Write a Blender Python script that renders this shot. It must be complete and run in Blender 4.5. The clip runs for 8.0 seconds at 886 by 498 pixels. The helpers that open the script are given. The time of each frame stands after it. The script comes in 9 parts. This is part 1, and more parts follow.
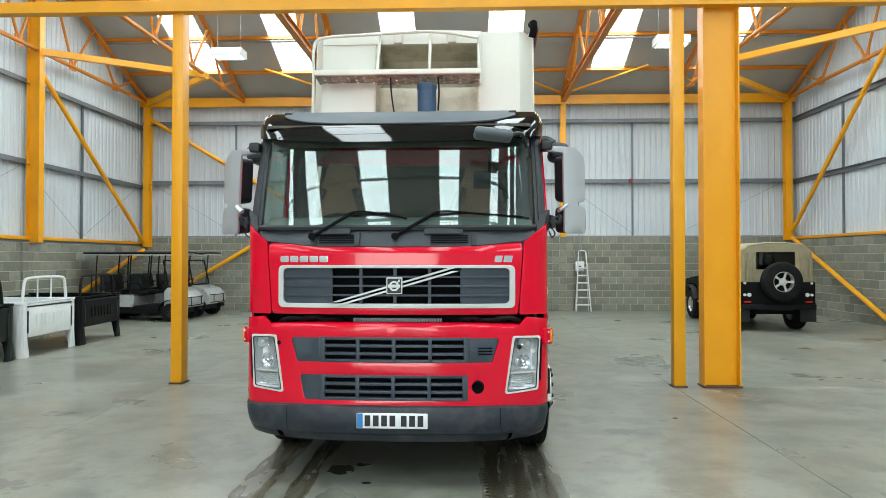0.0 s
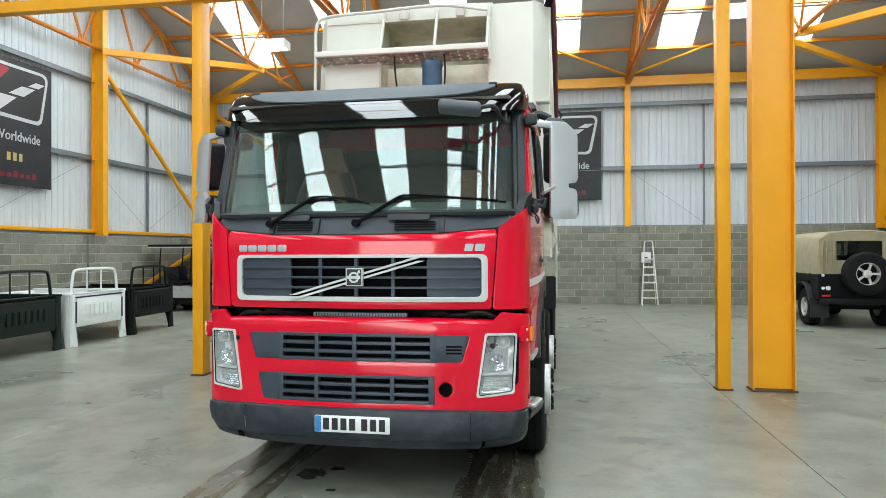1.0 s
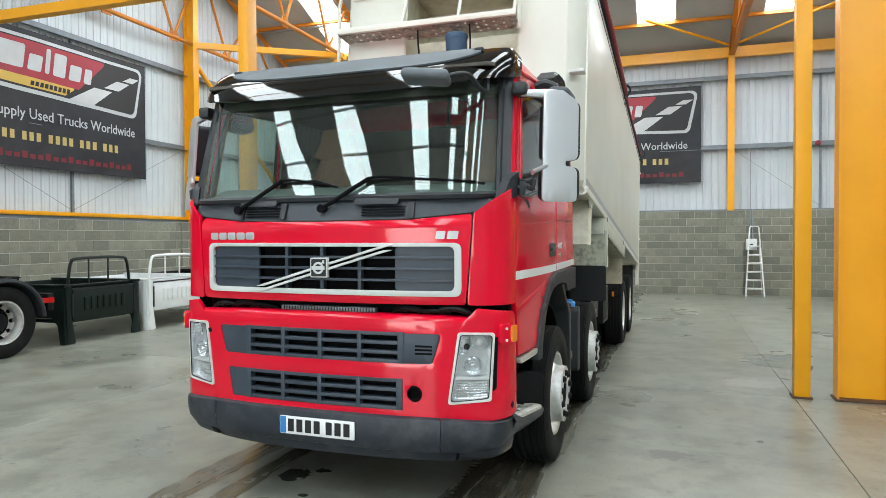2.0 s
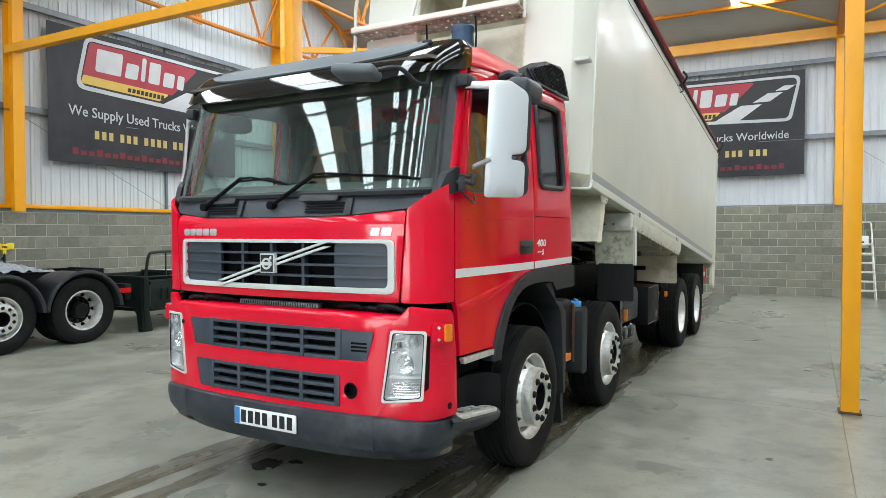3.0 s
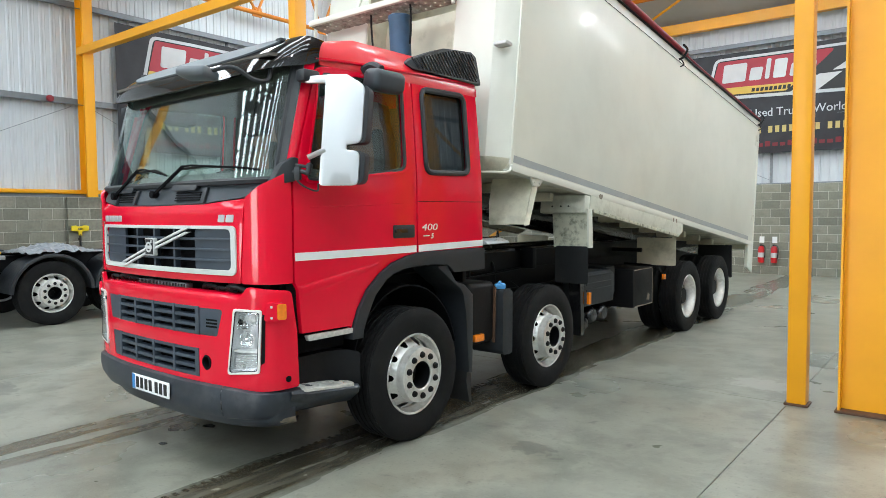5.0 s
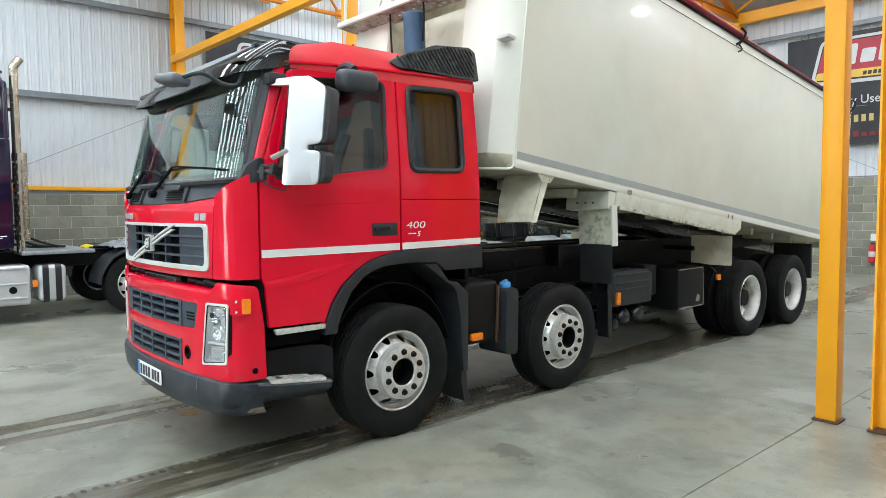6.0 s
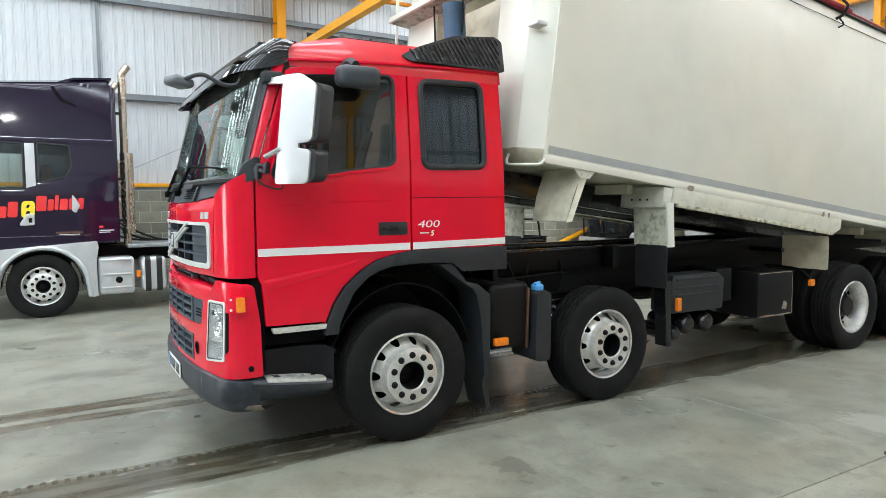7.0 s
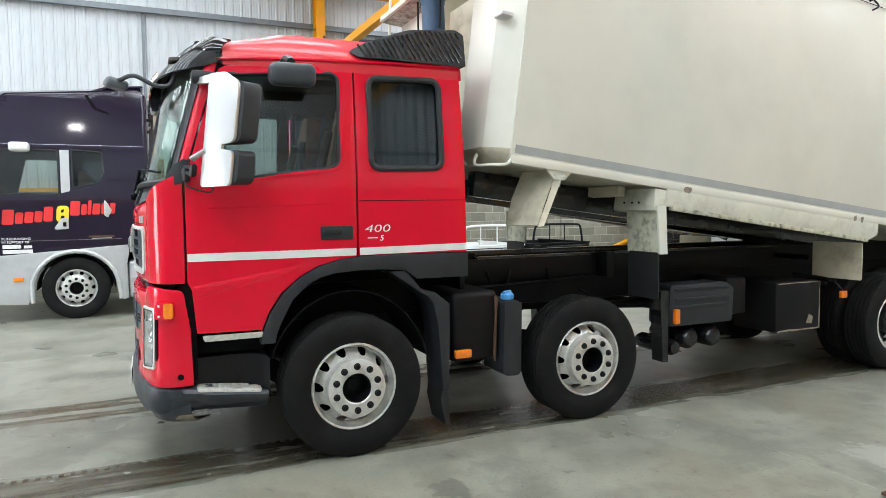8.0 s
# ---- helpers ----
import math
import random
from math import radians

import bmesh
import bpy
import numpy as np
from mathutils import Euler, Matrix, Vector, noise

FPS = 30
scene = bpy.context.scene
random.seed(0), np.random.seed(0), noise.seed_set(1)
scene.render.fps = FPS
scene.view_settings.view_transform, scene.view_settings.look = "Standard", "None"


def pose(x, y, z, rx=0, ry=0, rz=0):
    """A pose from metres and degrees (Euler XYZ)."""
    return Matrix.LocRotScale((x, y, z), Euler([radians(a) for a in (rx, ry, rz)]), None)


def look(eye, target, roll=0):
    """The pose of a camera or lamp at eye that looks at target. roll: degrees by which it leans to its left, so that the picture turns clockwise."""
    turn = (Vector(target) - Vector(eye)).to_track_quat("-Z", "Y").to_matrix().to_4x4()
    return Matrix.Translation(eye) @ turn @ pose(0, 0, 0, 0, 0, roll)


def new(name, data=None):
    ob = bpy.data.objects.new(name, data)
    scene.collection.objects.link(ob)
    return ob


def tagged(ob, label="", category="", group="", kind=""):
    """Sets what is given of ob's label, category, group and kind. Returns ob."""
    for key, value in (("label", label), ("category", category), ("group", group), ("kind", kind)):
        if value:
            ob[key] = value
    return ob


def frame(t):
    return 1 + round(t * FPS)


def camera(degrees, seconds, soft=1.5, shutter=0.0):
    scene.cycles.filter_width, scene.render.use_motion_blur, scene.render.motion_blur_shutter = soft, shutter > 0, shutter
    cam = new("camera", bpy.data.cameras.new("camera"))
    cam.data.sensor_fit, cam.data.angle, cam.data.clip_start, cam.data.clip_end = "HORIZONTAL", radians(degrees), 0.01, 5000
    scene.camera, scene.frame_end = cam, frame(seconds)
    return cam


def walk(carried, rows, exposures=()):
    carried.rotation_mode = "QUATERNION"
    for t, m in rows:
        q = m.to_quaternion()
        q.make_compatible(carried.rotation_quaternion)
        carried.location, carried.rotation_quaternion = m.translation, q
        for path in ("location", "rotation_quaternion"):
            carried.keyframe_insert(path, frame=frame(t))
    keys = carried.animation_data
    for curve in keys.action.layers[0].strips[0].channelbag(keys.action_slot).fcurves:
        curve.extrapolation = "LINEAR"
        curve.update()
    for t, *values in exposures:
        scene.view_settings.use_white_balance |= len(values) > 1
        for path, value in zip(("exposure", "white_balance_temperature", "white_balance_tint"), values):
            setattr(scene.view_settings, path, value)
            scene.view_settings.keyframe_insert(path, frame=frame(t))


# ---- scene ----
cam = camera(66.7, 8.0, soft=0.55)
PATH = [
    (0, (0.549, -6.354, 1.699), (0.476, -4.355, 1.728), -0.0),
    (0.5, (0.954, -6.097, 1.688), (0.797, -4.103, 1.712), -0.1),
    (1, (1.318, -5.792, 1.674), (1.000, -3.818, 1.680), -0.2),
    (1.5, (1.668, -5.440, 1.681), (1.190, -3.497, 1.666), -0.1),
    (2, (2.064, -5.101, 1.685), (1.421, -3.207, 1.650), -0.2),
    (2.2, (2.214, -4.999, 1.665), (1.508, -3.128, 1.625), -0.2),
    (3.3, (3.218, -4.524, 1.709), (2.218, -2.793, 1.657), -0.2),
    (3.5, (3.314, -4.481, 1.719), (2.304, -2.756, 1.659), -0.4),
    (4, (3.708, -4.242, 1.697), (2.618, -2.567, 1.613), -0.3),
    (4.5, (4.137, -4.081, 1.711), (2.977, -2.455, 1.610), -0.3),
    (6, (5.260, -3.159, 1.742), (3.775, -1.826, 1.621), -0.5),
    (6.5, (5.493, -2.772, 1.749), (3.864, -1.621, 1.614), -0.5),
    (7, (5.604, -2.325, 1.769), (3.893, -1.299, 1.633), -0.5),
    (7.5, (5.713, -1.861, 1.787), (3.946, -0.932, 1.664), -0.5),
    (8, (5.767, -1.386, 1.750), (3.950, -0.558, 1.630), -0.6),
]
walk(cam, [(t, look(eye, target, roll)) for t, eye, target, roll in PATH],
     [(0, -0.20, 6200, 4), (2, -0.13, 6260, 8), (4, 0.0, 6160, 9), (6, 0.15, 6160, 9), (8, 0.22, 6300, 11)])

# ---- daylight ----
world = bpy.data.worlds.new("overcast_sky")
scene.world = world
world.use_nodes = True
sky = world.node_tree.nodes.new("ShaderNodeTexSky")
sky.sky_type, sky.sun_disc = "NISHITA", False
sky.sun_elevation, sky.sun_rotation = radians(42), radians(160)
world.node_tree.nodes["Background"].inputs["Strength"].default_value = 0.1
world.node_tree.links.new(sky.outputs["Color"], world.node_tree.nodes["Background"].inputs["Color"])
sun = new("sun", bpy.data.lights.new("sun", "SUN"))
sun.data.energy, sun.data.angle, sun.data.color = 0.8, radians(20), (1.0, 0.96, 0.9)
sun.matrix_world = look((0, -20, 20), (0, 0, 0))
SKYLIGHT = 158.0          # watts in each rooflight
DOORWAY = 520.0           # watts in the open doorway behind the viewer
HIGH_BAY = 65.0           # watts in each high bay lamp

# plan of the hall
XL, XR, YB, YF = -10.35, 11.1, 15.85, -17.1      # inner faces of the four walls
EAVE, SLOPE = 7.0, 0.40                           # eaves height, roof pitch
VALLEY, RIDGE = 2.66, 9.25
FRONT_RIDGE = -7.22
LIGHTS_X = (-7.7, -4.77, -1.45, 1.65, 4.87, 8.05)

# ---- helpers of this scene ----
def link(a, b):
    a.id_data.links.new(a, b)


def material(name, color, rough=0.5, metal=0.0, scale=6.0, vary=0.12, dirt=None, dirt_amount=0.0, dirt_scale=1.5,
             bump=0.0, bump_scale=60.0, coat=0.0, island=0.0, stretch=(1, 1, 1), rough_vary=0.1):
    """Grain and stains at two scales over a base colour, with a little relief."""
    m = bpy.data.materials.new(name)
    m.use_nodes = True
    nt = m.node_tree
    b = nt.nodes["Principled BSDF"]
    co = nt.nodes.new("ShaderNodeTexCoord")
    mp = nt.nodes.new("ShaderNodeMapping")
    mp.inputs["Scale"].default_value = stretch
    link(co.outputs["Object"], mp.inputs["Vector"])
    n1 = nt.nodes.new("ShaderNodeTexNoise")
    n1.inputs["Scale"].default_value, n1.inputs["Detail"].default_value = scale, 6
    link(mp.outputs["Vector"], n1.inputs["Vector"])
    ramp = nt.nodes.new("ShaderNodeMapRange")
    ramp.inputs["From Min"].default_value, ramp.inputs["From Max"].default_value = 0.3, 0.7
    ramp.inputs["To Min"].default_value, ramp.inputs["To Max"].default_value = 1 - vary, 1 + vary
    link(n1.outputs["Fac"], ramp.inputs["Value"])
    hsv = nt.nodes.new("ShaderNodeHueSaturation")
    hsv.inputs["Color"].default_value = (*color, 1)
    link(ramp.outputs["Result"], hsv.inputs["Value"])
    out = hsv.outputs["Color"]
    if island:
        info = nt.nodes.new("ShaderNodeObjectInfo")
        geo = nt.nodes.new("ShaderNodeNewGeometry")
        add = nt.nodes.new("ShaderNodeMath")
        add.operation = "ADD"
        link(info.outputs["Random"], add.inputs[0])
        link(geo.outputs["Random Per Island"], add.inputs[1])
        fr = nt.nodes.new("ShaderNodeMath")
        fr.operation = "FRACT"
        link(add.outputs[0], fr.inputs[0])
        mr = nt.nodes.new("ShaderNodeMapRange")
        mr.inputs["To Min"].default_value, mr.inputs["To Max"].default_value = 1 - island, 1 + island
        link(fr.outputs[0], mr.inputs["Value"])
        h2 = nt.nodes.new("ShaderNodeHueSaturation")
        link(out, h2.inputs["Color"])
        link(mr.outputs["Result"], h2.inputs["Value"])
        out = h2.outputs["Color"]
    if dirt:
        n2 = nt.nodes.new("ShaderNodeTexNoise")
        n2.inputs["Scale"].default_value, n2.inputs["Detail"].default_value, n2.inputs["Roughness"].default_value = dirt_scale, 8, 0.65
        link(mp.outputs["Vector"], n2.inputs["Vector"])
        r2 = nt.nodes.new("ShaderNodeMapRange")
        r2.inputs["From Min"].default_value, r2.inputs["From Max"].default_value = 0.48, 0.72
        r2.inputs["To Max"].default_value = dirt_amount
        link(n2.outputs["Fac"], r2.inputs["Value"])
        mix = nt.nodes.new("ShaderNodeMixRGB")
        mix.inputs["Color2"].default_value = (*dirt, 1)
        link(r2.outputs["Result"], mix.inputs["Fac"])
        link(out, mix.inputs["Color1"])
        out = mix.outputs["Color"]
    link(out, b.inputs["Base Color"])
    rr = nt.nodes.new("ShaderNodeMapRange")
    rr.inputs["To Min"].default_value, rr.inputs["To Max"].default_value = max(rough - rough_vary, 0.02), min(rough + rough_vary, 1)
    link(n1.outputs["Fac"], rr.inputs["Value"])
    link(rr.outputs["Result"], b.inputs["Roughness"])
    b.inputs["Metallic"].default_value = metal
    b.inputs["Coat Weight"].default_value = coat
    b.inputs["Coat Roughness"].default_value = 0.06
    if bump:
        n3 = nt.nodes.new("ShaderNodeTexNoise")
        n3.inputs["Scale"].default_value, n3.inputs["Detail"].default_value = bump_scale, 5
        link(mp.outputs["Vector"], n3.inputs["Vector"])
        bp = nt.nodes.new("ShaderNodeBump")
        bp.inputs["Strength"].default_value, bp.inputs["Distance"].default_value = bump, 0.01
        link(n3.outputs["Fac"], bp.inputs["Height"])
        link(bp.outputs["Normal"], b.inputs["Normal"])
    return m


def glowing(name, color, strength):
    m = bpy.data.materials.new(name)
    m.use_nodes = True
    b = m.node_tree.nodes["Principled BSDF"]
    b.inputs["Base Color"].default_value = (*color, 1)
    b.inputs["Emission Color"].default_value, b.inputs["Emission Strength"].default_value = (*color, 1), strength
    return m


def glass(name, tint=(1, 1, 1), clear=0.8, rough=0.02, shine=0.05, haze=0.0):
    """Thin pane: clear film that tints what lies behind it, under a glossy face."""
    m = bpy.data.materials.new(name)
    m.use_nodes = True
    nt = m.node_tree
    out = nt.nodes["Material Output"]
    nt.nodes.remove(nt.nodes["Principled BSDF"])
    tr = nt.nodes.new("ShaderNodeBsdfTransparent")
    tr.inputs["Color"].default_value = (*[clear * c for c in tint], 1)
    gl = nt.nodes.new("ShaderNodeBsdfGlossy")
    gl.inputs["Roughness"].default_value = rough
    lw = nt.nodes.new("ShaderNodeLayerWeight")
    lw.inputs["Blend"].default_value = 0.5
    pw = nt.nodes.new("ShaderNodeMath")
    pw.operation = "POWER"
    pw.inputs[1].default_value = 4.0
    link(lw.outputs["Facing"], pw.inputs[0])
    fr = nt.nodes.new("ShaderNodeMath")
    fr.operation = "MULTIPLY_ADD"
    fr.inputs[1].default_value, fr.inputs[2].default_value = 0.85, shine
    link(pw.outputs[0], fr.inputs[0])
    mx = nt.nodes.new("ShaderNodeMixShader")
    link(fr.outputs[0], mx.inputs["Fac"])
    if haze:
        # thin uneven pale film, reflected haze put into the pane's colour
        df = nt.nodes.new("ShaderNodeBsdfDiffuse")
        df.inputs["Color"].default_value = (0.55, 0.57, 0.54, 1)
        nz = nt.nodes.new("ShaderNodeTexNoise")
        nz.inputs["Scale"].default_value = 3.5
        nz.inputs["Detail"].default_value = 6.0
        am = nt.nodes.new("ShaderNodeMath")
        am.operation = "MULTIPLY"
        am.inputs[1].default_value = 2.0 * haze
        tc = nt.nodes.new("ShaderNodeTexCoord")
        link(tc.outputs["Object"], nz.inputs["Vector"])
        link(nz.outputs["Fac"], am.inputs[0])
        dm = nt.nodes.new("ShaderNodeMixShader")
        link(am.outputs[0], dm.inputs["Fac"])
        link(tr.outputs["BSDF"], dm.inputs[1])
        link(df.outputs["BSDF"], dm.inputs[2])
        link(dm.outputs["Shader"], mx.inputs[1])
    else:
        link(tr.outputs["BSDF"], mx.inputs[1])
    link(gl.outputs["BSDF"], mx.inputs[2])
    link(mx.outputs["Shader"], out.inputs["Surface"])
    return m


def finish(bm, name, mat, smooth=38):
    me = bpy.data.meshes.new(name)
    bmesh.ops.recalc_face_normals(bm, faces=bm.faces[:])
    bm.to_mesh(me)
    bm.free()
    for p in me.polygons:
        p.use_smooth = True
    me.set_sharp_from_angle(angle=radians(smooth))
    me.materials.append(mat)
    return me


def part(name, bm, mat, parent=None, label="", smooth=38, m=None):
    ob = new(name, finish(bm, name, mat, smooth))
    if parent:
        ob.parent = parent
    if m:
        ob.matrix_basis = m
    if label:
        tagged(ob, label)
    return ob


def thing(name, label, category, m=Matrix(), group="", kind=""):
    ob = new(name)
    ob.empty_display_size = 0.2
    ob.matrix_basis = m
    return tagged(ob, label, category, group, kind)


def solo(name, bm, mat, label, category, group="", kind="", smooth=38, m=None):
    return tagged(part(name, bm, mat, None, "", smooth, m), label, category, group, kind)


def again(ob, m, parent=None):
    """Another object on the same mesh."""
    o = ob.copy()
    scene.collection.objects.link(o)
    o.parent = parent or ob.parent
    o.matrix_basis = m
    return o


def absorb(bm, other, m=None):
    if m:
        bmesh.ops.transform(other, matrix=m, verts=other.verts[:])
    me = bpy.data.meshes.new("tmp")
    other.to_mesh(me)
    other.free()
    bm.from_mesh(me)
    bpy.data.meshes.remove(me)
    return bm


def box(bm, x0, x1, y0, y1, z0, z1, bev=0.0, seg=2, m=None):
    b = bmesh.new()
    bmesh.ops.create_cube(b, size=1)
    for v in b.verts:
        v.co = Vector(((x0 + x1) / 2 + v.co.x * (x1 - x0), (y0 + y1) / 2 + v.co.y * (y1 - y0), (z0 + z1) / 2 + v.co.z * (z1 - z0)))
    if bev:
        bmesh.ops.bevel(b, geom=b.edges[:], offset=bev, segments=seg, affect="EDGES", profile=0.5)
    return absorb(bm, b, m)


def rod(bm, p0, p1, r, r2=None, seg=14):
    p0, p1 = Vector(p0), Vector(p1)
    d = p1 - p0
    b = bmesh.new()
    bmesh.ops.create_cone(b, cap_ends=True, segments=seg, radius1=r, radius2=r if r2 is None else r2, depth=d.length)
    return absorb(bm, b, Matrix.Translation((p0 + p1) / 2) @ d.to_track_quat("Z", "Y").to_matrix().to_4x4())


def spline(pts, n=6):
    """Catmull-Rom through the points."""
    p = [Vector(q) for q in pts]
    p = [p[0] * 2 - p[1]] + p + [p[-1] * 2 - p[-2]]
    out = []
    for i in range(1, len(p) - 2):
        for k in range(n):
            t = k / n
            a, b, c, d = p[i - 1], p[i], p[i + 1], p[i + 2]
            out.append(0.5 * (2 * b + (c - a) * t + (2 * a - 5 * b + 4 * c - d) * t * t + (3 * b - a - 3 * c + d) * t ** 3))
    return out + [p[-2]]


def tube(bm, pts, r, seg=8, flat=1.0):
    """A round bar swept along the points."""
    pts = [Vector(p) for p in pts]
    rings = []
    side = None
    for i, p in enumerate(pts):
        d = (pts[min(i + 1, len(pts) - 1)] - pts[max(i - 1, 0)]).normalized()
        if side is None:
            side = d.orthogonal().normalized()
        side = (side - d * side.dot(d)).normalized()
        up = d.cross(side)
        rings.append([bm.verts.new(p + (side * math.cos(a) + up * math.sin(a) * flat) * r)
                      for a in [2 * math.pi * k / seg for k in range(seg)]])
    for a, b in zip(rings, rings[1:]):
        for k in range(seg):
            bm.faces.new((a[k], a[(k + 1) % seg], b[(k + 1) % seg], b[k]))
    bm.faces.new(rings[0][::-1]), bm.faces.new(rings[-1])
    return bm


def beam(bm, p0, p1, w, h, up=(0, 0, 1)):
    """A straight bar of section w x h between two points."""
    p0, p1 = Vector(p0), Vector(p1)
    d = (p1 - p0)
    z = Vector(up)
    x = d.cross(z).normalized()
    z = x.cross(d).normalized()
    r = Matrix((x, d.normalized(), z)).transposed().to_4x4()
    return box(bm, -w / 2, w / 2, -d.length / 2, d.length / 2, -h / 2, h / 2, m=Matrix.Translation((p0 + p1) / 2) @ r)


def i_beam(bm, p0, p1, w, h, tf=0.014, tw=0.01, up=(0, 0, 1)):
    """A rolled I section, flanges w wide, h deep along up."""
    p0, p1 = Vector(p0), Vector(p1)
    d = p1 - p0
    z = Vector(up)
    x = d.cross(z).normalized()
    z = x.cross(d).normalized()
    a, t, k = w / 2, tw / 2, h / 2
    prof = [(-a, -k), (a, -k), (a, -k + tf), (t, -k + tf), (t, k - tf), (a, k - tf), (a, k), (-a, k), (-a, k - tf), (-t, k - tf), (-t, -k + tf), (-a, -k + tf)]
    ends = [[bm.verts.new(p + x * u + z * v) for u, v in prof] for p in (p0, p1)]
    for i in range(12):
        j = (i + 1) % 12
        bm.faces.new((ends[0][i], ends[0][j], ends[1][j], ends[1][i]))
    bm.faces.new(ends[0][::-1]), bm.faces.new(ends[1])
    return bm


def lathe(bm, prof, seg=48, m=None):
    """Turn a profile of (radius, x) about the x axis."""
    b = bmesh.new()
    rings = []
    for r, x in prof:
        if r < 1e-5:
            rings.append([b.verts.new((x, 0, 0))])
        else:
            rings.append([b.verts.new((x, r * math.cos(2 * math.pi * k / seg), r * math.sin(2 * math.pi * k / seg))) for k in range(seg)])
    for p, q in zip(rings, rings[1:]):
        for k in range(seg):
            j = (k + 1) % seg
            if len(p) == 1 and len(q) == 1:
                continue
            if len(p) == 1:
                b.faces.new((p[0], q[j], q[k]))
            elif len(q) == 1:
                b.faces.new((p[k], p[j], q[0]))
            else:
                b.faces.new((p[k], p[j], q[j], q[k]))
    return absorb(bm, b, m)


def loft(bm, rows, thick=0.0, close=False):
    """Skin a grid of points; thick > 0 gives it a back."""
    b = bmesh.new()
    vs = [[b.verts.new(p) for p in r] for r in rows]
    n = len(rows[0])
    for r, q in zip(vs, vs[1:]):
        for k in range(n if close else n - 1):
            j = (k + 1) % n
            b.faces.new((r[k], r[j], q[j], q[k]))
    if thick:
        bmesh.ops.recalc_face_normals(b, faces=b.faces[:])
        bmesh.ops.solidify(b, geom=b.faces[:], thickness=thick)
    return absorb(bm, b)


def rrect(u0, v0, u1, v1, r, n=5):
    return rounded([(u0, v0), (u1, v0), (u1, v1), (u0, v1)], r, n)


def rounded(pts, r, n=5):
    """A polygon with its corners rounded; r: one radius or one for each corner."""
    out = []
    for i, p in enumerate(pts):
        p, a, c = Vector(p), Vector(pts[i - 1]), Vector(pts[(i + 1) % len(pts)])
        q = r[i] if isinstance(r, (list, tuple)) else r
        if q <= 0:
            out.append(tuple(p))
            continue
        u, w = (a - p), (c - p)
        ang = u.angle(w)
        d = min(q / math.tan(ang / 2), u.length * 0.49, w.length * 0.49)
        s, e = p + u.normalized() * d, p + w.normalized() * d
        for k in range(n + 1):
            t = k / n
            out.append(tuple(s * (1 - t) ** 2 + p * 2 * t * (1 - t) + e * t * t))
    return out


def plate(bm, outer, holes=(), t=0.01, warp=None, step=0.0, bev=0.0, m=None):
    """A flat sheet with holes in (u, v), t thick below w = 0, cut into strips and bent by warp(u, v, w)."""
    b = bmesh.new()
    edges = []
    for lp in (outer, *holes):
        vs = [b.verts.new((p[0], p[1], 0)) for p in lp]
        edges += [b.edges.new((vs[k], vs[(k + 1) % len(vs)])) for k in range(len(vs))]
    bmesh.ops.triangle_fill(b, use_beauty=True, use_dissolve=False, edges=edges, normal=(0, 0, 1))
    if step:
        su, sv = step if isinstance(step, tuple) else (step, step)
        for axis, st in ((0, su), (1, sv)):
            if not st:
                continue
            lo, hi = min(p[axis] for p in outer), max(p[axis] for p in outer)
            for k in range(math.ceil(lo / st + 0.01), math.floor(hi / st - 0.01) + 1):
                no = (1, 0, 0) if axis == 0 else (0, 1, 0)
                bmesh.ops.bisect_plane(b, geom=b.verts[:] + b.edges[:] + b.faces[:], dist=1e-5, plane_co=[k * st * c for c in no], plane_no=no)
    for f in b.faces:
        if f.normal.z < 0:
            f.normal_flip()
    rim = [e for e in b.edges if e.is_boundary]
    got = bmesh.ops.extrude_face_region(b, geom=b.faces[:])
    top = {v for v in got["geom"] if isinstance(v, bmesh.types.BMVert)}
    for v in b.verts:
        v.co.z = 0 if v in top else -t
    bmesh.ops.recalc_face_normals(b, faces=b.faces[:])
    if bev:
        es = [e for e in b.edges if len(e.link_faces) == 2 and e.verts[0] in top and e.verts[1] in top
              and abs(e.link_faces[0].normal.z - e.link_faces[1].normal.z) > 0.5]
        bmesh.ops.bevel(b, geom=es, offset=bev, segments=2, affect="EDGES", profile=0.5, clamp_overlap=True)
    if warp:
        for v in b.verts:
            v.co = warp(v.co.x, v.co.y, v.co.z)
    return absorb(bm, b, m)


def on_x(x, sign=1):
    """(u, v, w) to a sheet that stands at x and faces out: u is y, v is z."""
    return lambda u, v, w: Vector((x + sign * w, u, v))


def on_y(y, sign=-1):
    return lambda u, v, w: Vector((u, y + sign * w, v))


def on_z(z):
    return lambda u, v, w: Vector((u, v, z + w))


def lettering(bm, text, size, m, depth=0.002, bold=0.0, align="LEFT", shear=0.0, width=None):
    cu = bpy.data.curves.new("tmp", "FONT")
    cu.body, cu.size, cu.extrude, cu.align_x, cu.offset, cu.shear, cu.resolution_u = text, size, depth, align, bold, shear, 3
    ob = bpy.data.objects.new("tmp", cu)
    scene.collection.objects.link(ob)
    bpy.context.view_layer.update()
    me = bpy.data.meshes.new_from_object(ob.evaluated_get(bpy.context.evaluated_depsgraph_get()))
    b = bmesh.new()
    b.from_mesh(me)
    bpy.data.objects.remove(ob)
    bpy.data.curves.remove(cu)
    bpy.data.meshes.remove(me)
    if width:
        w = max(v.co.x for v in b.verts) - min(v.co.x for v in b.verts)
        for v in b.verts:
            v.co.x *= width / w
    return absorb(bm, b, m)


B = bmesh.new

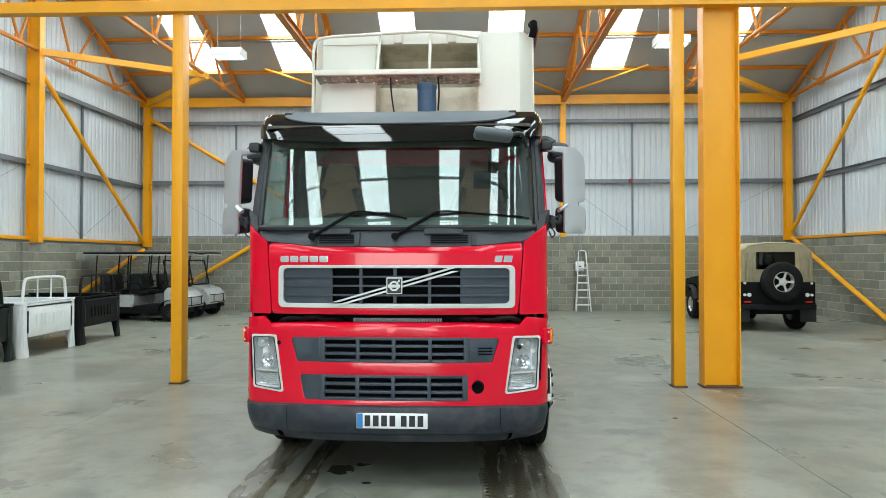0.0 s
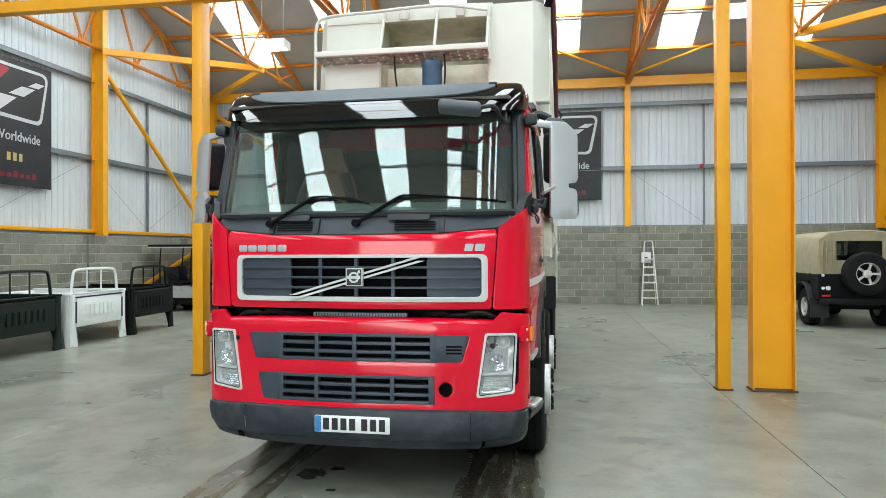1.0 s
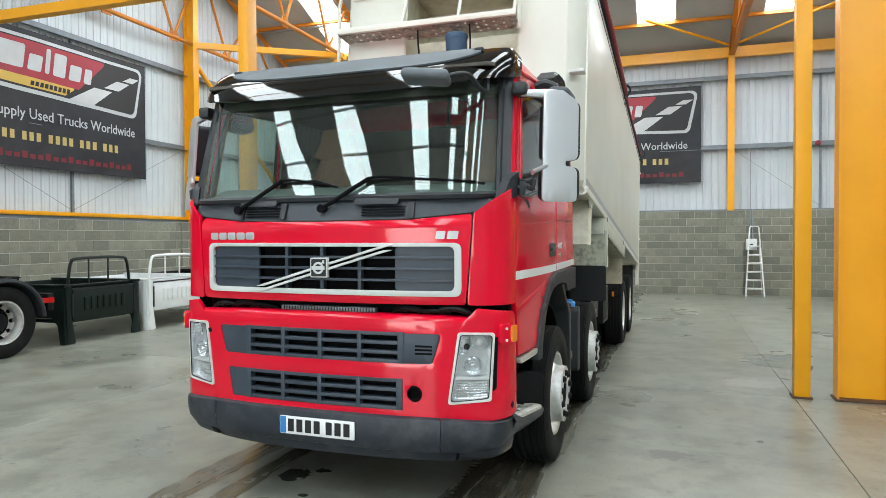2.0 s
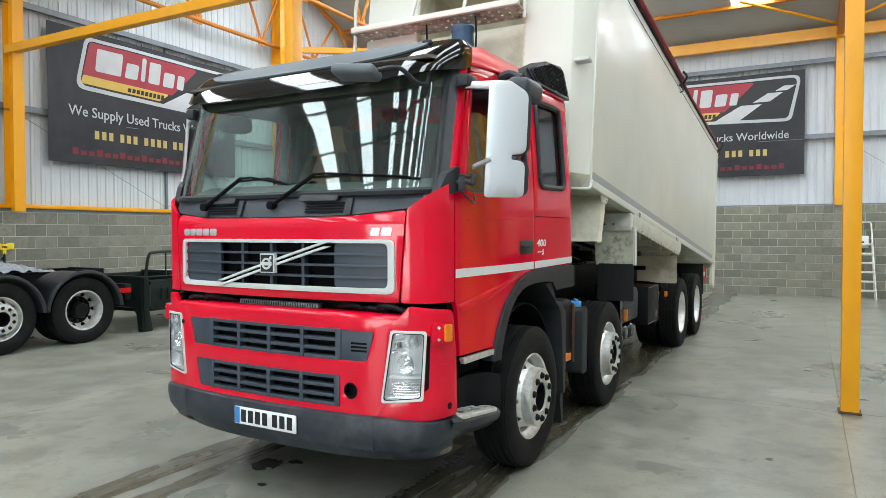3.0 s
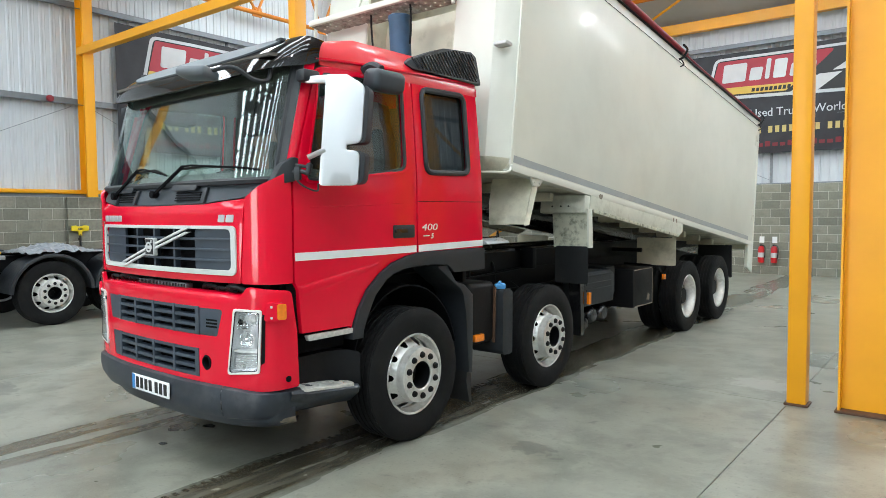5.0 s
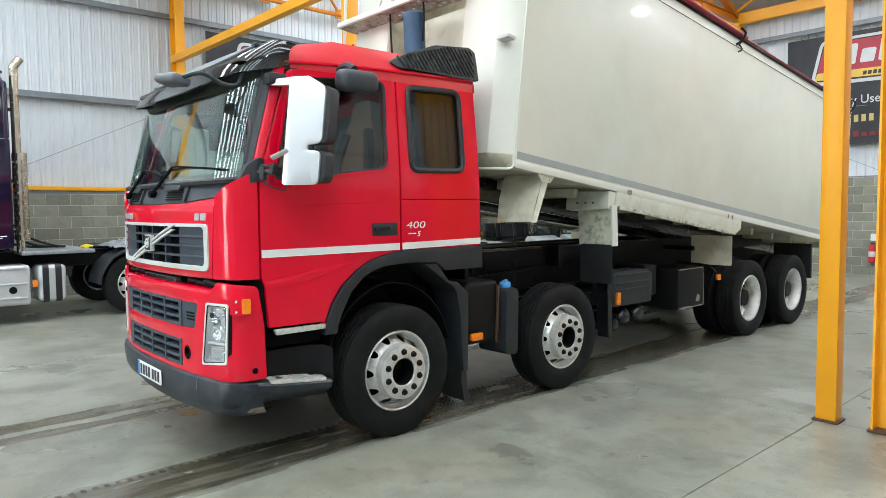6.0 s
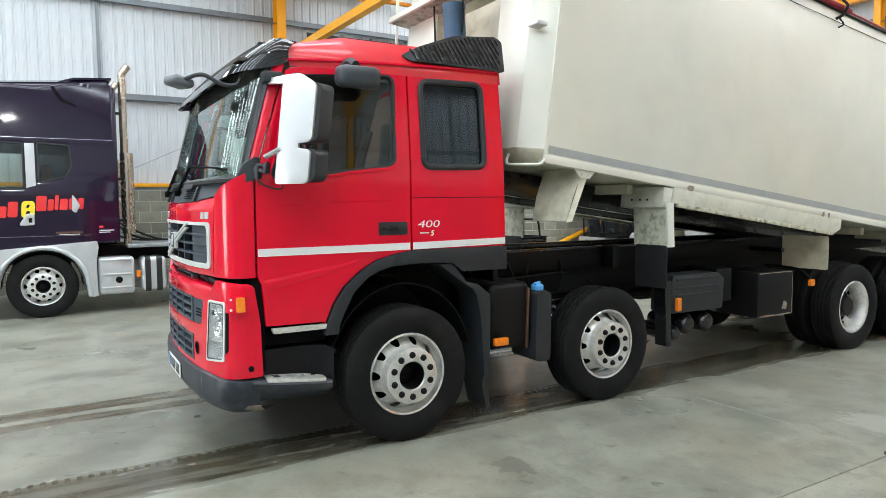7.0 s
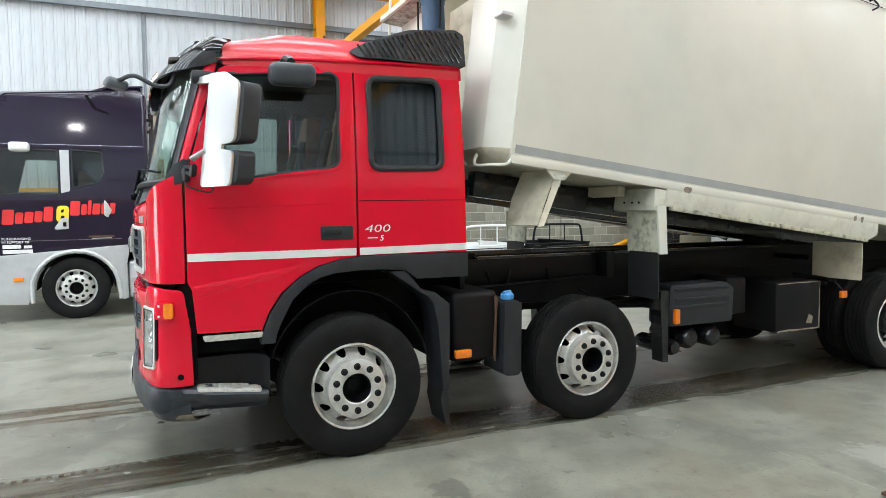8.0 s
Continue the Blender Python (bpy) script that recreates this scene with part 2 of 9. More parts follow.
# ---- materials ----
RED = material("red_paint", (0.69, 0.002, 0.025), 0.40, 0, 3, 0.05, (0.45, 0.004, 0.014), 0.2, 1.2, 0, coat=1.0, rough_vary=0.05)
DUSTYRED = material("dusty_red_roof_paint", (0.60, 0.004, 0.018), 0.42, 0, 3, 0.08, (0.42, 0.03, 0.035), 0.3, 2.0, 0.02, 60, coat=0.4)
RED.node_tree.nodes["Principled BSDF"].inputs["Specular IOR Level"].default_value = 0.0
RED.node_tree.nodes["Principled BSDF"].inputs["Coat Roughness"].default_value = 0.09
ORANGE = material("orange_steel_paint", (0.84, 0.375, 0.004), 0.36, 0, 1.2, 0.04, (0.50, 0.19, 0.008), 0.12, 1.6, 0.03, 30)
# redder than the column paint, and darkened for the shade under the roof
ROOFSTEEL = material("shaded_red_orange_roof_steel", (0.56, 0.185, 0.006), 0.45, 0, 1.2, 0.06, (0.34, 0.10, 0.008), 0.2, 1.6, 0.03, 30)
CREAM = material("cream_body_paint", (0.68, 0.675, 0.595), 0.40, 0, 1.2, 0.05, (0.54, 0.53, 0.45), 0.4, 0.8, 0.03, 12, coat=0.12)
GRIMY = material("grimy_cream_paint", (0.66, 0.63, 0.50), 0.5, 0, 5, 0.07, (0.13, 0.12, 0.06), 0.55, 3.2, 0.08, 40)
BEAMCREAM = material("weathered_cream_paint", (0.62, 0.62, 0.53), 0.5, 0, 5, 0.06, (0.20, 0.18, 0.11), 0.42, 6.5, 0.06, 40)
LINEGREY = material("grey_line_vinyl", (0.34, 0.355, 0.35), 0.45, 0, 8, 0.06)
STACK = material("heat_stained_steel", (0.56, 0.50, 0.42), 0.25, 0.95, 6, 0.12, (0.24, 0.17, 0.11), 0.45, 3)
SCRAPED = material("scraped_plastic", (0.26, 0.22, 0.17), 0.7, 0, 20, 0.2, (0.08, 0.08, 0.08), 0.6, 14, 0.3, 120)
MOSSY = material("stained_cream_paint", (0.60, 0.60, 0.48), 0.6, 0, 8, 0.1, (0.06, 0.07, 0.04), 0.95, 11.0, 0.1, 60)
TRIM = material("dark_grey_plastic", (0.013, 0.016, 0.020), 0.5, 0, 20, 0.15, (0.045, 0.045, 0.045), 0.3, 4, 0.12, 260)
COWL = material("slate_plastic", (0.034, 0.042, 0.052), 0.5, 0, 20, 0.1, (0.10, 0.11, 0.12), 0.25, 3, 0.08, 260)
BUMPER = material("worn_bumper_plastic", (0.020, 0.026, 0.036), 0.42, 0, 14, 0.2, (0.10, 0.10, 0.097), 0.4, 7, 0.12, 200)
GRILLE = material("grille_plastic", (0.036, 0.049, 0.068), 0.45, 0, 10, 0.08, (0.1, 0.1, 0.1), 0.15, 5)
BLACK = material("black_steel", (0.004, 0.004, 0.005), 0.5, 0, 8, 0.2, (0.018, 0.015, 0.013), 0.2, 3.5, 0.15, 50)
BLACK.node_tree.nodes["Principled BSDF"].inputs["Specular IOR Level"].default_value = 0.25
GLOSSBLACK = material("black_gloss_paint", (0.006, 0.006, 0.008), 0.25, 0, 8, 0.1, (0.03, 0.03, 0.03), 0.25, 3, coat=0.4)
# near-black for dark plastic parts and for shade painted into gaps and hollows
VOID = material("shade_and_plastic_black", (0.004, 0.004, 0.005), 0.8, 0, 8, 0.1)
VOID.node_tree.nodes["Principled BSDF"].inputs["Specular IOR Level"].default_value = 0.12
RUBBER = material("tyre_rubber", (0.0055, 0.0055, 0.006), 0.72, 0, 12, 0.2, (0.022, 0.021, 0.018), 0.45, 5, 0.25, 90)
RUBBER.node_tree.nodes["Principled BSDF"].inputs["Specular IOR Level"].default_value = 0.22
FLAP = material("rubber_flap", (0.010, 0.011, 0.012), 0.6, 0, 12, 0.2, (0.034, 0.034, 0.031), 0.5, 3.5, 0.1, 40, stretch=(1, 4, 0.6))
ALLOY = material("brushed_alloy", (0.76, 0.76, 0.74), 0.40, 0.70, 30, 0.08, (0.26, 0.25, 0.20), 0.5, 9, 0.05, 150)
DULLALLOY = material("dull_dark_alloy", (0.42, 0.41, 0.38), 0.5, 0.5, 20, 0.12, (0.10, 0.09, 0.075), 0.6, 9, 0.08, 120)
STEEL = material("polished_steel", (0.83, 0.84, 0.85), 0.16, 1.0, 10, 0.04, None, 0, 1, rough_vary=0.06)
MIRRORCOVER = material("polished_mirror_cover", (0.62, 0.63, 0.64), 0.30, 0.70, 3, 0.02, None, 0, 1, rough_vary=0.02)
SILVER = material("silver_paint", (0.52, 0.54, 0.55), 0.32, 0.35, 8, 0.05, (0.35, 0.35, 0.34), 0.15, 3, coat=0.3)
GALV = material("galvanised_steel", (0.34, 0.36, 0.38), 0.45, 0.7, 12, 0.15, (0.22, 0.22, 0.22), 0.3, 4)
WHITESTRIPE = material("white_stripe_vinyl", (0.74, 0.75, 0.74), 0.4, 0, 10, 0.04)
FRAMEGREY = material("pale_grey_plastic", (0.58, 0.59, 0.58), 0.38, 0, 10, 0.05, (0.35, 0.35, 0.33), 0.2, 5)
SMOKED = glass("smoked_visor_acrylic", (1.0, 0.85, 0.9), 0.13, 0.04, 0.085)
VISORTOP = material("matt_visor_lip", (0.105, 0.120, 0.135), 0.5, 0, 8, 0.1, (0.13, 0.14, 0.14), 0.35, 3)
LENS = glass("clear_lamp_lens", (0.98, 0.99, 1.0), 0.98, 0.03, 0.07)
AMBER = material("amber_lens", (0.85, 0.22, 0.01), 0.2, 0, 40, 0.1, coat=0.6)
REDLENS = material("red_lens", (0.55, 0.01, 0.01), 0.2, 0, 40, 0.1, coat=0.6)
CHROME = material("lamp_reflector", (0.93, 0.94, 0.95), 0.22, 0.65, 20, 0.05, rough_vary=0.08)
BOWL = material("silvered_bowl", (0.95, 0.96, 0.97), 0.12, 0.85, 20, 0.04, rough_vary=0.05)
LAMPRIM = material("grey_lamp_surround", (0.66, 0.66, 0.64), 0.35, 0.2, 20, 0.06)
WINDSCREEN = glass("windscreen_glass", (0.88, 0.98, 0.93), 0.95, 0.015, 0.07, 0.008)
SIDEGLASS = glass("tinted_side_glass", (0.88, 0.96, 0.94), 0.82)
CLEARGLASS = glass("clear_side_glass", (0.92, 0.97, 0.95), 0.93)
DARKGLASS = glass("dark_window_glass", (0.82, 0.90, 0.92), 0.58)
PLATEWHITE = material("reflective_plate_white", (0.82, 0.83, 0.83), 0.35, 0, 40, 0.03)
PLATEBLUE = material("plate_blue", (0.04, 0.22, 0.55), 0.35, 0, 40, 0.03)
INK = material("black_ink", (0.01, 0.01, 0.012), 0.45, 0, 40, 0.05)
DASH = material("grey_dashboard", (0.13, 0.145, 0.14), 0.6, 0, 30, 0.1, bump=0.1, bump_scale=300)
SEAT = material("woven_seat_cloth", (0.33, 0.19, 0.13), 0.9, 0, 60, 0.3, (0.42, 0.23, 0.13), 0.5, 8, 0.3, 300)
TRIMBROWN = material("brown_cab_lining", (0.095, 0.083, 0.072), 0.85, 0, 20, 0.2)
BLUEPIPE = material("blue_ram_paint", (0.035, 0.085, 0.16), 0.42, 0, 10, 0.1, (0.02, 0.02, 0.02), 0.3, 6)
BLUECAP = material("blue_cap_plastic", (0.10, 0.38, 0.78), 0.4, 0, 20, 0.05)
REDTARP = material("red_rolled_sheet", (0.28, 0.015, 0.03), 0.55, 0, 20, 0.15, (0.10, 0.02, 0.02), 0.6, 9, 0.2, 40)
DECK = material("stained_steel_deck", (0.40, 0.385, 0.33), 0.7, 0.2, 14, 0.25, (0.05, 0.042, 0.03), 0.9, 9, 0.2, 60)
MOULD = material("mould_speckled_paint", (0.50, 0.49, 0.38), 0.7, 0, 10, 0.2, (0.035, 0.04, 0.022), 1.0, 16.0, 0.2, 60)
RUST = material("rusty_brown_steel", (0.11, 0.055, 0.03), 0.75, 0.2, 14, 0.3, (0.03, 0.025, 0.02), 0.5, 5, 0.2, 80)
CLADDING = material("white_wall_cladding", (0.57, 0.60, 0.63), 0.5, 0, 1.0, 0.04, (0.55, 0.56, 0.55), 0.3, 0.7, 0.02, 10)
ROOFLINING = material("grey_roof_lining", (0.42, 0.435, 0.43), 0.7, 0, 1.0, 0.06, (0.34, 0.34, 0.31), 0.3, 0.7)
BLOCK = material("concrete_block", (0.218, 0.215, 0.172), 0.9, 0, 18, 0.16, (0.15, 0.135, 0.105), 0.5, 2.2, 0.35, 70, island=0.24)
MORTAR = material("mortar", (0.50, 0.485, 0.41), 0.95, 0, 25, 0.1, (0.24, 0.23, 0.2), 0.3, 2, 0.2, 90)
RAILSTEEL = material("grey_sheeting_rail", (0.20, 0.22, 0.24), 0.5, 0.5, 8, 0.1, (0.12, 0.12, 0.13), 0.3, 3)
CURTAIN = material("grey_blue_curtain", (0.15, 0.18, 0.20), 0.9, 0, 30, 0.2, (0.08, 0.10, 0.12), 0.5, 6, 0.2, 200)
TARPAULIN = material("black_banner_vinyl", (0.027, 0.028, 0.033), 0.45, 0, 3, 0.2, (0.05, 0.05, 0.055), 0.5, 1.4, 0.2, 4)
TARPAULIN.node_tree.nodes["Principled BSDF"].inputs["Specular IOR Level"].default_value = 0.3
BANNERRED = material("banner_red", (0.34, 0.022, 0.04), 0.5, 0, 3, 0.1)
BANNERWHITE = material("banner_white", (0.54, 0.54, 0.55), 0.5, 0, 3, 0.06)
BANNERYELLOW = material("banner_yellow", (0.60, 0.40, 0.07), 0.5, 0, 3, 0.06)
BANNERGREY = material("banner_grey", (0.50, 0.52, 0.54), 0.5, 0, 3, 0.06)
BANNERGOLD = material("banner_gold", (0.50, 0.38, 0.13), 0.5, 0, 3, 0.06)
BANNERCRIMSON = material("banner_crimson", (0.17, 0.010, 0.018), 0.5, 0, 3, 0.1)
NAVY = material("dark_purple_truck_paint", (0.012, 0.007, 0.022), 0.16, 0, 3, 0.1, None, 0, 1, coat=1.0, rough_vary=0.05)
NAVY.node_tree.nodes["Principled BSDF"].inputs["Specular IOR Level"].default_value = 0.08
SIGNRED = material("vinyl_red", (0.66, 0.03, 0.03), 0.4, 0, 20, 0.05)
SIGNYELLOW = material("vinyl_yellow", (0.80, 0.62, 0.03), 0.4, 0, 20, 0.05)
SIGNWHITE = material("vinyl_white", (0.70, 0.70, 0.70), 0.4, 0, 20, 0.05)
GREENTUB = material("dark_green_paint", (0.005, 0.011, 0.009), 0.4, 0, 5, 0.15, (0.02, 0.022, 0.018), 0.3, 4)
GREENTUB.node_tree.nodes["Principled BSDF"].inputs["Specular IOR Level"].default_value = 0.3
WHITETUB = material("white_vehicle_paint", (0.74, 0.76, 0.76), 0.35, 0, 5, 0.04, (0.5, 0.5, 0.46), 0.35, 3, coat=0.3)
BLACKTUB = material("black_vehicle_paint", (0.005, 0.005, 0.006), 0.45, 0, 5, 0.15, (0.016, 0.015, 0.013), 0.25, 4)
BLACKTUB.node_tree.nodes["Principled BSDF"].inputs["Specular IOR Level"].default_value = 0.15
CANVAS = material("tan_canvas", (0.32, 0.275, 0.175), 0.9, 0, 10, 0.12, (0.17, 0.14, 0.085), 0.5, 5, 0.3, 40)
GREYSHEET = material("grey_plastic_sheet", (0.22, 0.24, 0.26), 0.35, 0, 12, 0.2, (0.1, 0.1, 0.12), 0.5, 10, 0.5, 14)
YELLOW = material("yellow_plastic", (0.78, 0.60, 0.02), 0.45, 0, 10, 0.06)
FIRERED = material("extinguisher_red", (0.58, 0.015, 0.02), 0.3, 0, 10, 0.05, coat=0.5)
LAMPWHITE = material("white_lamp_housing", (0.8, 0.8, 0.8), 0.4, 0, 10, 0.03)
LAMPGLOW = glowing("lamp_tube_glow", (1.0, 0.98, 0.95), 14.0)
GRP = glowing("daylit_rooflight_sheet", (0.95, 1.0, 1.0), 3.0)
BUGGYSILVER = material("buggy_silver", (0.55, 0.57, 0.58), 0.3, 0.3, 10, 0.04, coat=0.4)
TREAD = material("step_tread_metal", (0.62, 0.61, 0.57), 0.4, 0.45, 40, 0.15, (0.2, 0.18, 0.15), 0.4, 14)


def concrete_floor():
    """Power-floated slab: cloudy grey, drips and scuffs, brown wet tyre tracks along the lorry's wheels, darkened with
    painted shade under its nose.
    """
    m = material("concrete_floor", (0.245, 0.248, 0.205), 0.31, 0, 0.7, 0.23, (0.118, 0.120, 0.096), 0.72, 0.55, 0.10, 60, rough_vary=0.14)
    nt = m.node_tree
    b = nt.nodes["Principled BSDF"]
    base = b.inputs["Base Color"].links[0].from_socket
    rough = b.inputs["Roughness"].links[0].from_socket
    geo = nt.nodes.new("ShaderNodeNewGeometry")
    sep = nt.nodes.new("ShaderNodeSeparateXYZ")
    link(geo.outputs["Position"], sep.inputs["Vector"])

    def math_node(op, a, c=None, d=None):
        n = nt.nodes.new("ShaderNodeMath")
        n.operation = op
        for i, v in enumerate((a, c, d)):
            if v is None:
                continue
            if isinstance(v, (int, float)):
                n.inputs[i].default_value = v
            else:
                link(v, n.inputs[i])
        return n.outputs[0]

    def ramp(v, lo, hi, a=0.0, z=1.0):
        n = nt.nodes.new("ShaderNodeMapRange")
        n.interpolation_type = "SMOOTHSTEP"
        for k, val in (("From Min", lo), ("From Max", hi), ("To Min", a), ("To Max", z)):
            n.inputs[k].default_value = val
        link(v, n.inputs["Value"])
        return n.outputs["Result"]

    def noise_at(scale, stretch=(1, 1, 1), detail=5):
        mp = nt.nodes.new("ShaderNodeMapping")
        mp.inputs["Scale"].default_value = stretch
        link(geo.outputs["Position"], mp.inputs["Vector"])
        n = nt.nodes.new("ShaderNodeTexNoise")
        n.inputs["Scale"].default_value, n.inputs["Detail"].default_value = scale, detail
        link(mp.outputs["Vector"], n.inputs["Vector"])
        return n.outputs["Fac"]

    wob = math_node("MULTIPLY", math_node("SUBTRACT", noise_at(2.2), 0.5), 0.12)
    x = math_node("ADD", sep.outputs["X"], wob)
    y = sep.outputs["Y"]

    def band(c, half, soft):
        return ramp(math_node("ABSOLUTE", math_node("SUBTRACT", x, c)), half - soft, half + soft, 1, 0)

    streak = ramp(noise_at(9, (1, 0.08, 1)), 0.35, 0.7)
    tracks = math_node("MAXIMUM", band(0.95, 0.25, 0.035), math_node("MAXIMUM", band(-1.03, 0.13, 0.03), band(-0.70, 0.09, 0.03)))
    tracks = math_node("MULTIPLY", tracks, ramp(y, 7.7, 6.4))
    tracks = math_node("MULTIPLY", tracks, math_node("ADD", math_node("MULTIPLY", streak, 0.5), 0.5))
    lugs = math_node("MULTIPLY", band(0.705, 0.03, 0.010), ramp(math_node("SINE", math_node("MULTIPLY", y, 92.0)), -0.1, 0.3))
    between = math_node("MULTIPLY", band(0.0, 1.0, 0.25), math_node("MULTIPLY", ramp(y, -3.2, -1.0), 0.15))
    fac = math_node("MINIMUM", math_node("ADD", tracks, math_node("ADD", math_node("MULTIPLY", lugs, 0.7), between)), 1.0)
    # oil drips under the engine and a wet patch behind the lorry
    def spot(cx, cy, rx, ry):
        u = math_node("DIVIDE", math_node("SUBTRACT", x, cx), rx)
        v = math_node("DIVIDE", math_node("SUBTRACT", y, cy), ry)
        d = math_node("SQRT", math_node("ADD", math_node("MULTIPLY", u, u), math_node("MULTIPLY", v, v)))
        return ramp(math_node("ADD", d, math_node("MULTIPLY", math_node("SUBTRACT", noise_at(11), 0.5), 2.4)), 0.75, 1.0, 1, 0)
    drip = math_node("MAXIMUM", math_node("MAXIMUM", spot(-0.47, -0.94, 0.11, 0.13), spot(-0.33, -0.80, 0.06, 0.05)), spot(-0.22, -1.25, 0.04, 0.04))
    puddle = spot(1.24, 10.35, 0.24, 0.26)
    specks = ramp(noise_at(5.5, detail=2), 0.705, 0.735)
    scuff = math_node("MULTIPLY", ramp(noise_at(0.9, (0.6, 1.1, 1), 7), 0.56, 0.7), 0.5)

    def over(base_col, fac_in, col, amount):
        n = nt.nodes.new("ShaderNodeMixRGB")
        n.inputs["Color2"].default_value = (*col, 1)
        link(math_node("MULTIPLY", fac_in, amount), n.inputs["Fac"])
        link(base_col, n.inputs["Color1"])
        return n.outputs["Color"]

    # cloudy mottling, drying marks and fine grit
    mottle = ramp(noise_at(2.3, (1, 0.9, 1), 9), 0.42, 0.64)
    drag = ramp(noise_at(1.3, (0.75, 1.0, 1), 8), 0.5, 0.66)
    tint = ramp(noise_at(0.8, detail=3), 0.48, 0.66)
    grit = ramp(noise_at(150, detail=2), 0.35, 0.7)
    pits = ramp(noise_at(38, detail=3), 0.60, 0.70)
    c = over(base, mottle, (0.104, 0.109, 0.086), 0.64)
    blot = ramp(noise_at(5.5, (1, 1, 1), 9), 0.50, 0.64)
    c = over(c, blot, (0.126, 0.128, 0.100), 0.5)
    flecks = ramp(noise_at(21, detail=4), 0.57, 0.66)
    c = over(c, flecks, (0.275, 0.28, 0.24), 0.30)
    c = over(c, drag, (0.295, 0.30, 0.25), 0.55)
    c = over(c, tint, (0.185, 0.160, 0.110), 0.40)
    c = over(c, grit, (0.29, 0.295, 0.25), 0.35)
    c = over(c, pits, (0.080, 0.080, 0.070), 0.48)
    c = over(c, scuff, (0.33, 0.33, 0.28), 0.6)
    c = over(c, fac, (0.066, 0.053, 0.031), 0.92)
    # wet near-side track, deepened in colour for the shade under the bumper
    wet_shade = math_node("MULTIPLY", math_node("MULTIPLY", band(0.95, 0.30, 0.08), ramp(y, -2.9, -1.2)), math_node("ADD", math_node("MULTIPLY", ramp(noise_at(14, (1, 0.12, 1)), 0.4, 0.6), 0.6), 0.4))
    c = over(c, wet_shade, (0.020, 0.017, 0.011), 0.60)
    scrape = math_node("MAXIMUM", spot(2.05, 0.34, 0.18, 0.13), math_node("MAXIMUM", spot(3.4, -2.1, 0.25, 0.12), spot(-3.1, -1.4, 0.4, 0.16)))
    c = over(c, scrape, (0.085, 0.088, 0.078), 0.55)
    c = over(c, spot(2.95, 3.3, 0.35, 0.25), (0.36, 0.37, 0.34), 0.6)
    c = over(c, specks, (0.10, 0.10, 0.09), 0.6)
    c = over(c, drip, (0.025, 0.024, 0.022), 0.9)
    c = over(c, puddle, (0.075, 0.058, 0.042), 0.9)
    link(c, b.inputs["Base Color"])
    wet = math_node("MAXIMUM", math_node("MAXIMUM", math_node("MULTIPLY", fac, 0.45), math_node("MULTIPLY", wet_shade, 0.8)), drip)
    link(math_node("SUBTRACT", rough, math_node("MULTIPLY", wet, 0.14)), b.inputs["Roughness"])
    return m


FLOOR = concrete_floor()

# ---- the hall: floor, walls, roof ----
bm = B()
box(bm, XL - 0.4, XR + 0.4, YF - 0.4, YB + 0.4, -0.25, -0.012)
floor = solo("floor", bm, MORTAR, "grey power-floated concrete slab floor with sawn joints", "floor", kind="structure")
bm = B()
box(bm, -400, 400, -400, 400, -0.4, -0.26)
solo("ground", bm, MORTAR, "grey concrete yard outside the hall", "ground", kind="structure")
gx, gy = [XL, -3.47, 3.28, XR], [YF, -10.5, -3.93, VALLEY + 0.05, 9.25, YB]
for i in range(3):
    for j in range(5):
        bm = B()
        g = 0.0028
        box(bm, gx[i] + g, gx[i + 1] - g, gy[j] + g, gy[j + 1] - g, -0.02, 0.0, 0.003, 1)
        part("slab", bm, FLOOR, floor)


def ribbed(bm, length, z0, z1, place, pitch=0.2):
    """Trapezoidal profiled sheet; place(s, depth, z) puts it on a wall."""
    pts = []
    s = 0.0
    while s < length:
        pts += [(s, 0.0), (s + 0.055, 0.0), (s + 0.07, 0.022), (s + 0.1, 0.022), (s + 0.115, 0.0), (s + 0.145, 0.0), (s + 0.15, 0.006), (s + 0.165, 0.006), (s + 0.17, 0.0)]
        s += pitch
    pts = [p for p in pts if p[0] <= length] + [(length, 0.0)]
    loft(bm, [[place(a, d, z) for a, d in pts] for z in (z0, z1)])


def course_wall(name, length, top, place, label, near):
    """Stretcher-bond concrete blocks on a mortar bed. place gives the world matrix for a block's centre at (s, z).
    near(s): the stretch whose blocks are objects of their own."""
    w = thing(name, label, "wall", kind="structure")
    b0 = B()
    box(b0, -0.215, 0.215, -0.05, 0.012, -0.1025, 0.1025, 0.003, 1)
    whole = part("block", b0, BLOCK, w, smooth=30)
    rest = B()
    used = False
    count = 0
    n = round(top / 0.225)
    h = top / n
    for k in range(n):
        s = -0.225 if k % 2 else 0.0
        while s < length:
            a, z = max(s, 0.0) + 0.005, (k + 0.5) * h
            e = min(s + 0.45, length) - 0.005
            s += 0.45
            if e - a < 0.06:
                continue
            full = e - a > 0.43
            m = place((a + e) / 2, z) @ Matrix.Diagonal(((e - a) / 0.43, 1, (h - 0.011) / 0.205, 1))
            m = m @ pose(0, random.uniform(-0.0015, 0.0015), 0, 0, 0, random.uniform(-0.15, 0.15))
            if near((a + e) / 2) and count < 300:
                count += 1
                if not used:
                    whole.matrix_basis = m
                    used = True
                else:
                    again(whole, m)
            else:
                t = B()
                t.from_mesh(whole.data)
                absorb(rest, t, m)
    r = part("blocks", rest, BLOCK, w, smooth=30)
    tagged(r, kind="stuff")
    return w


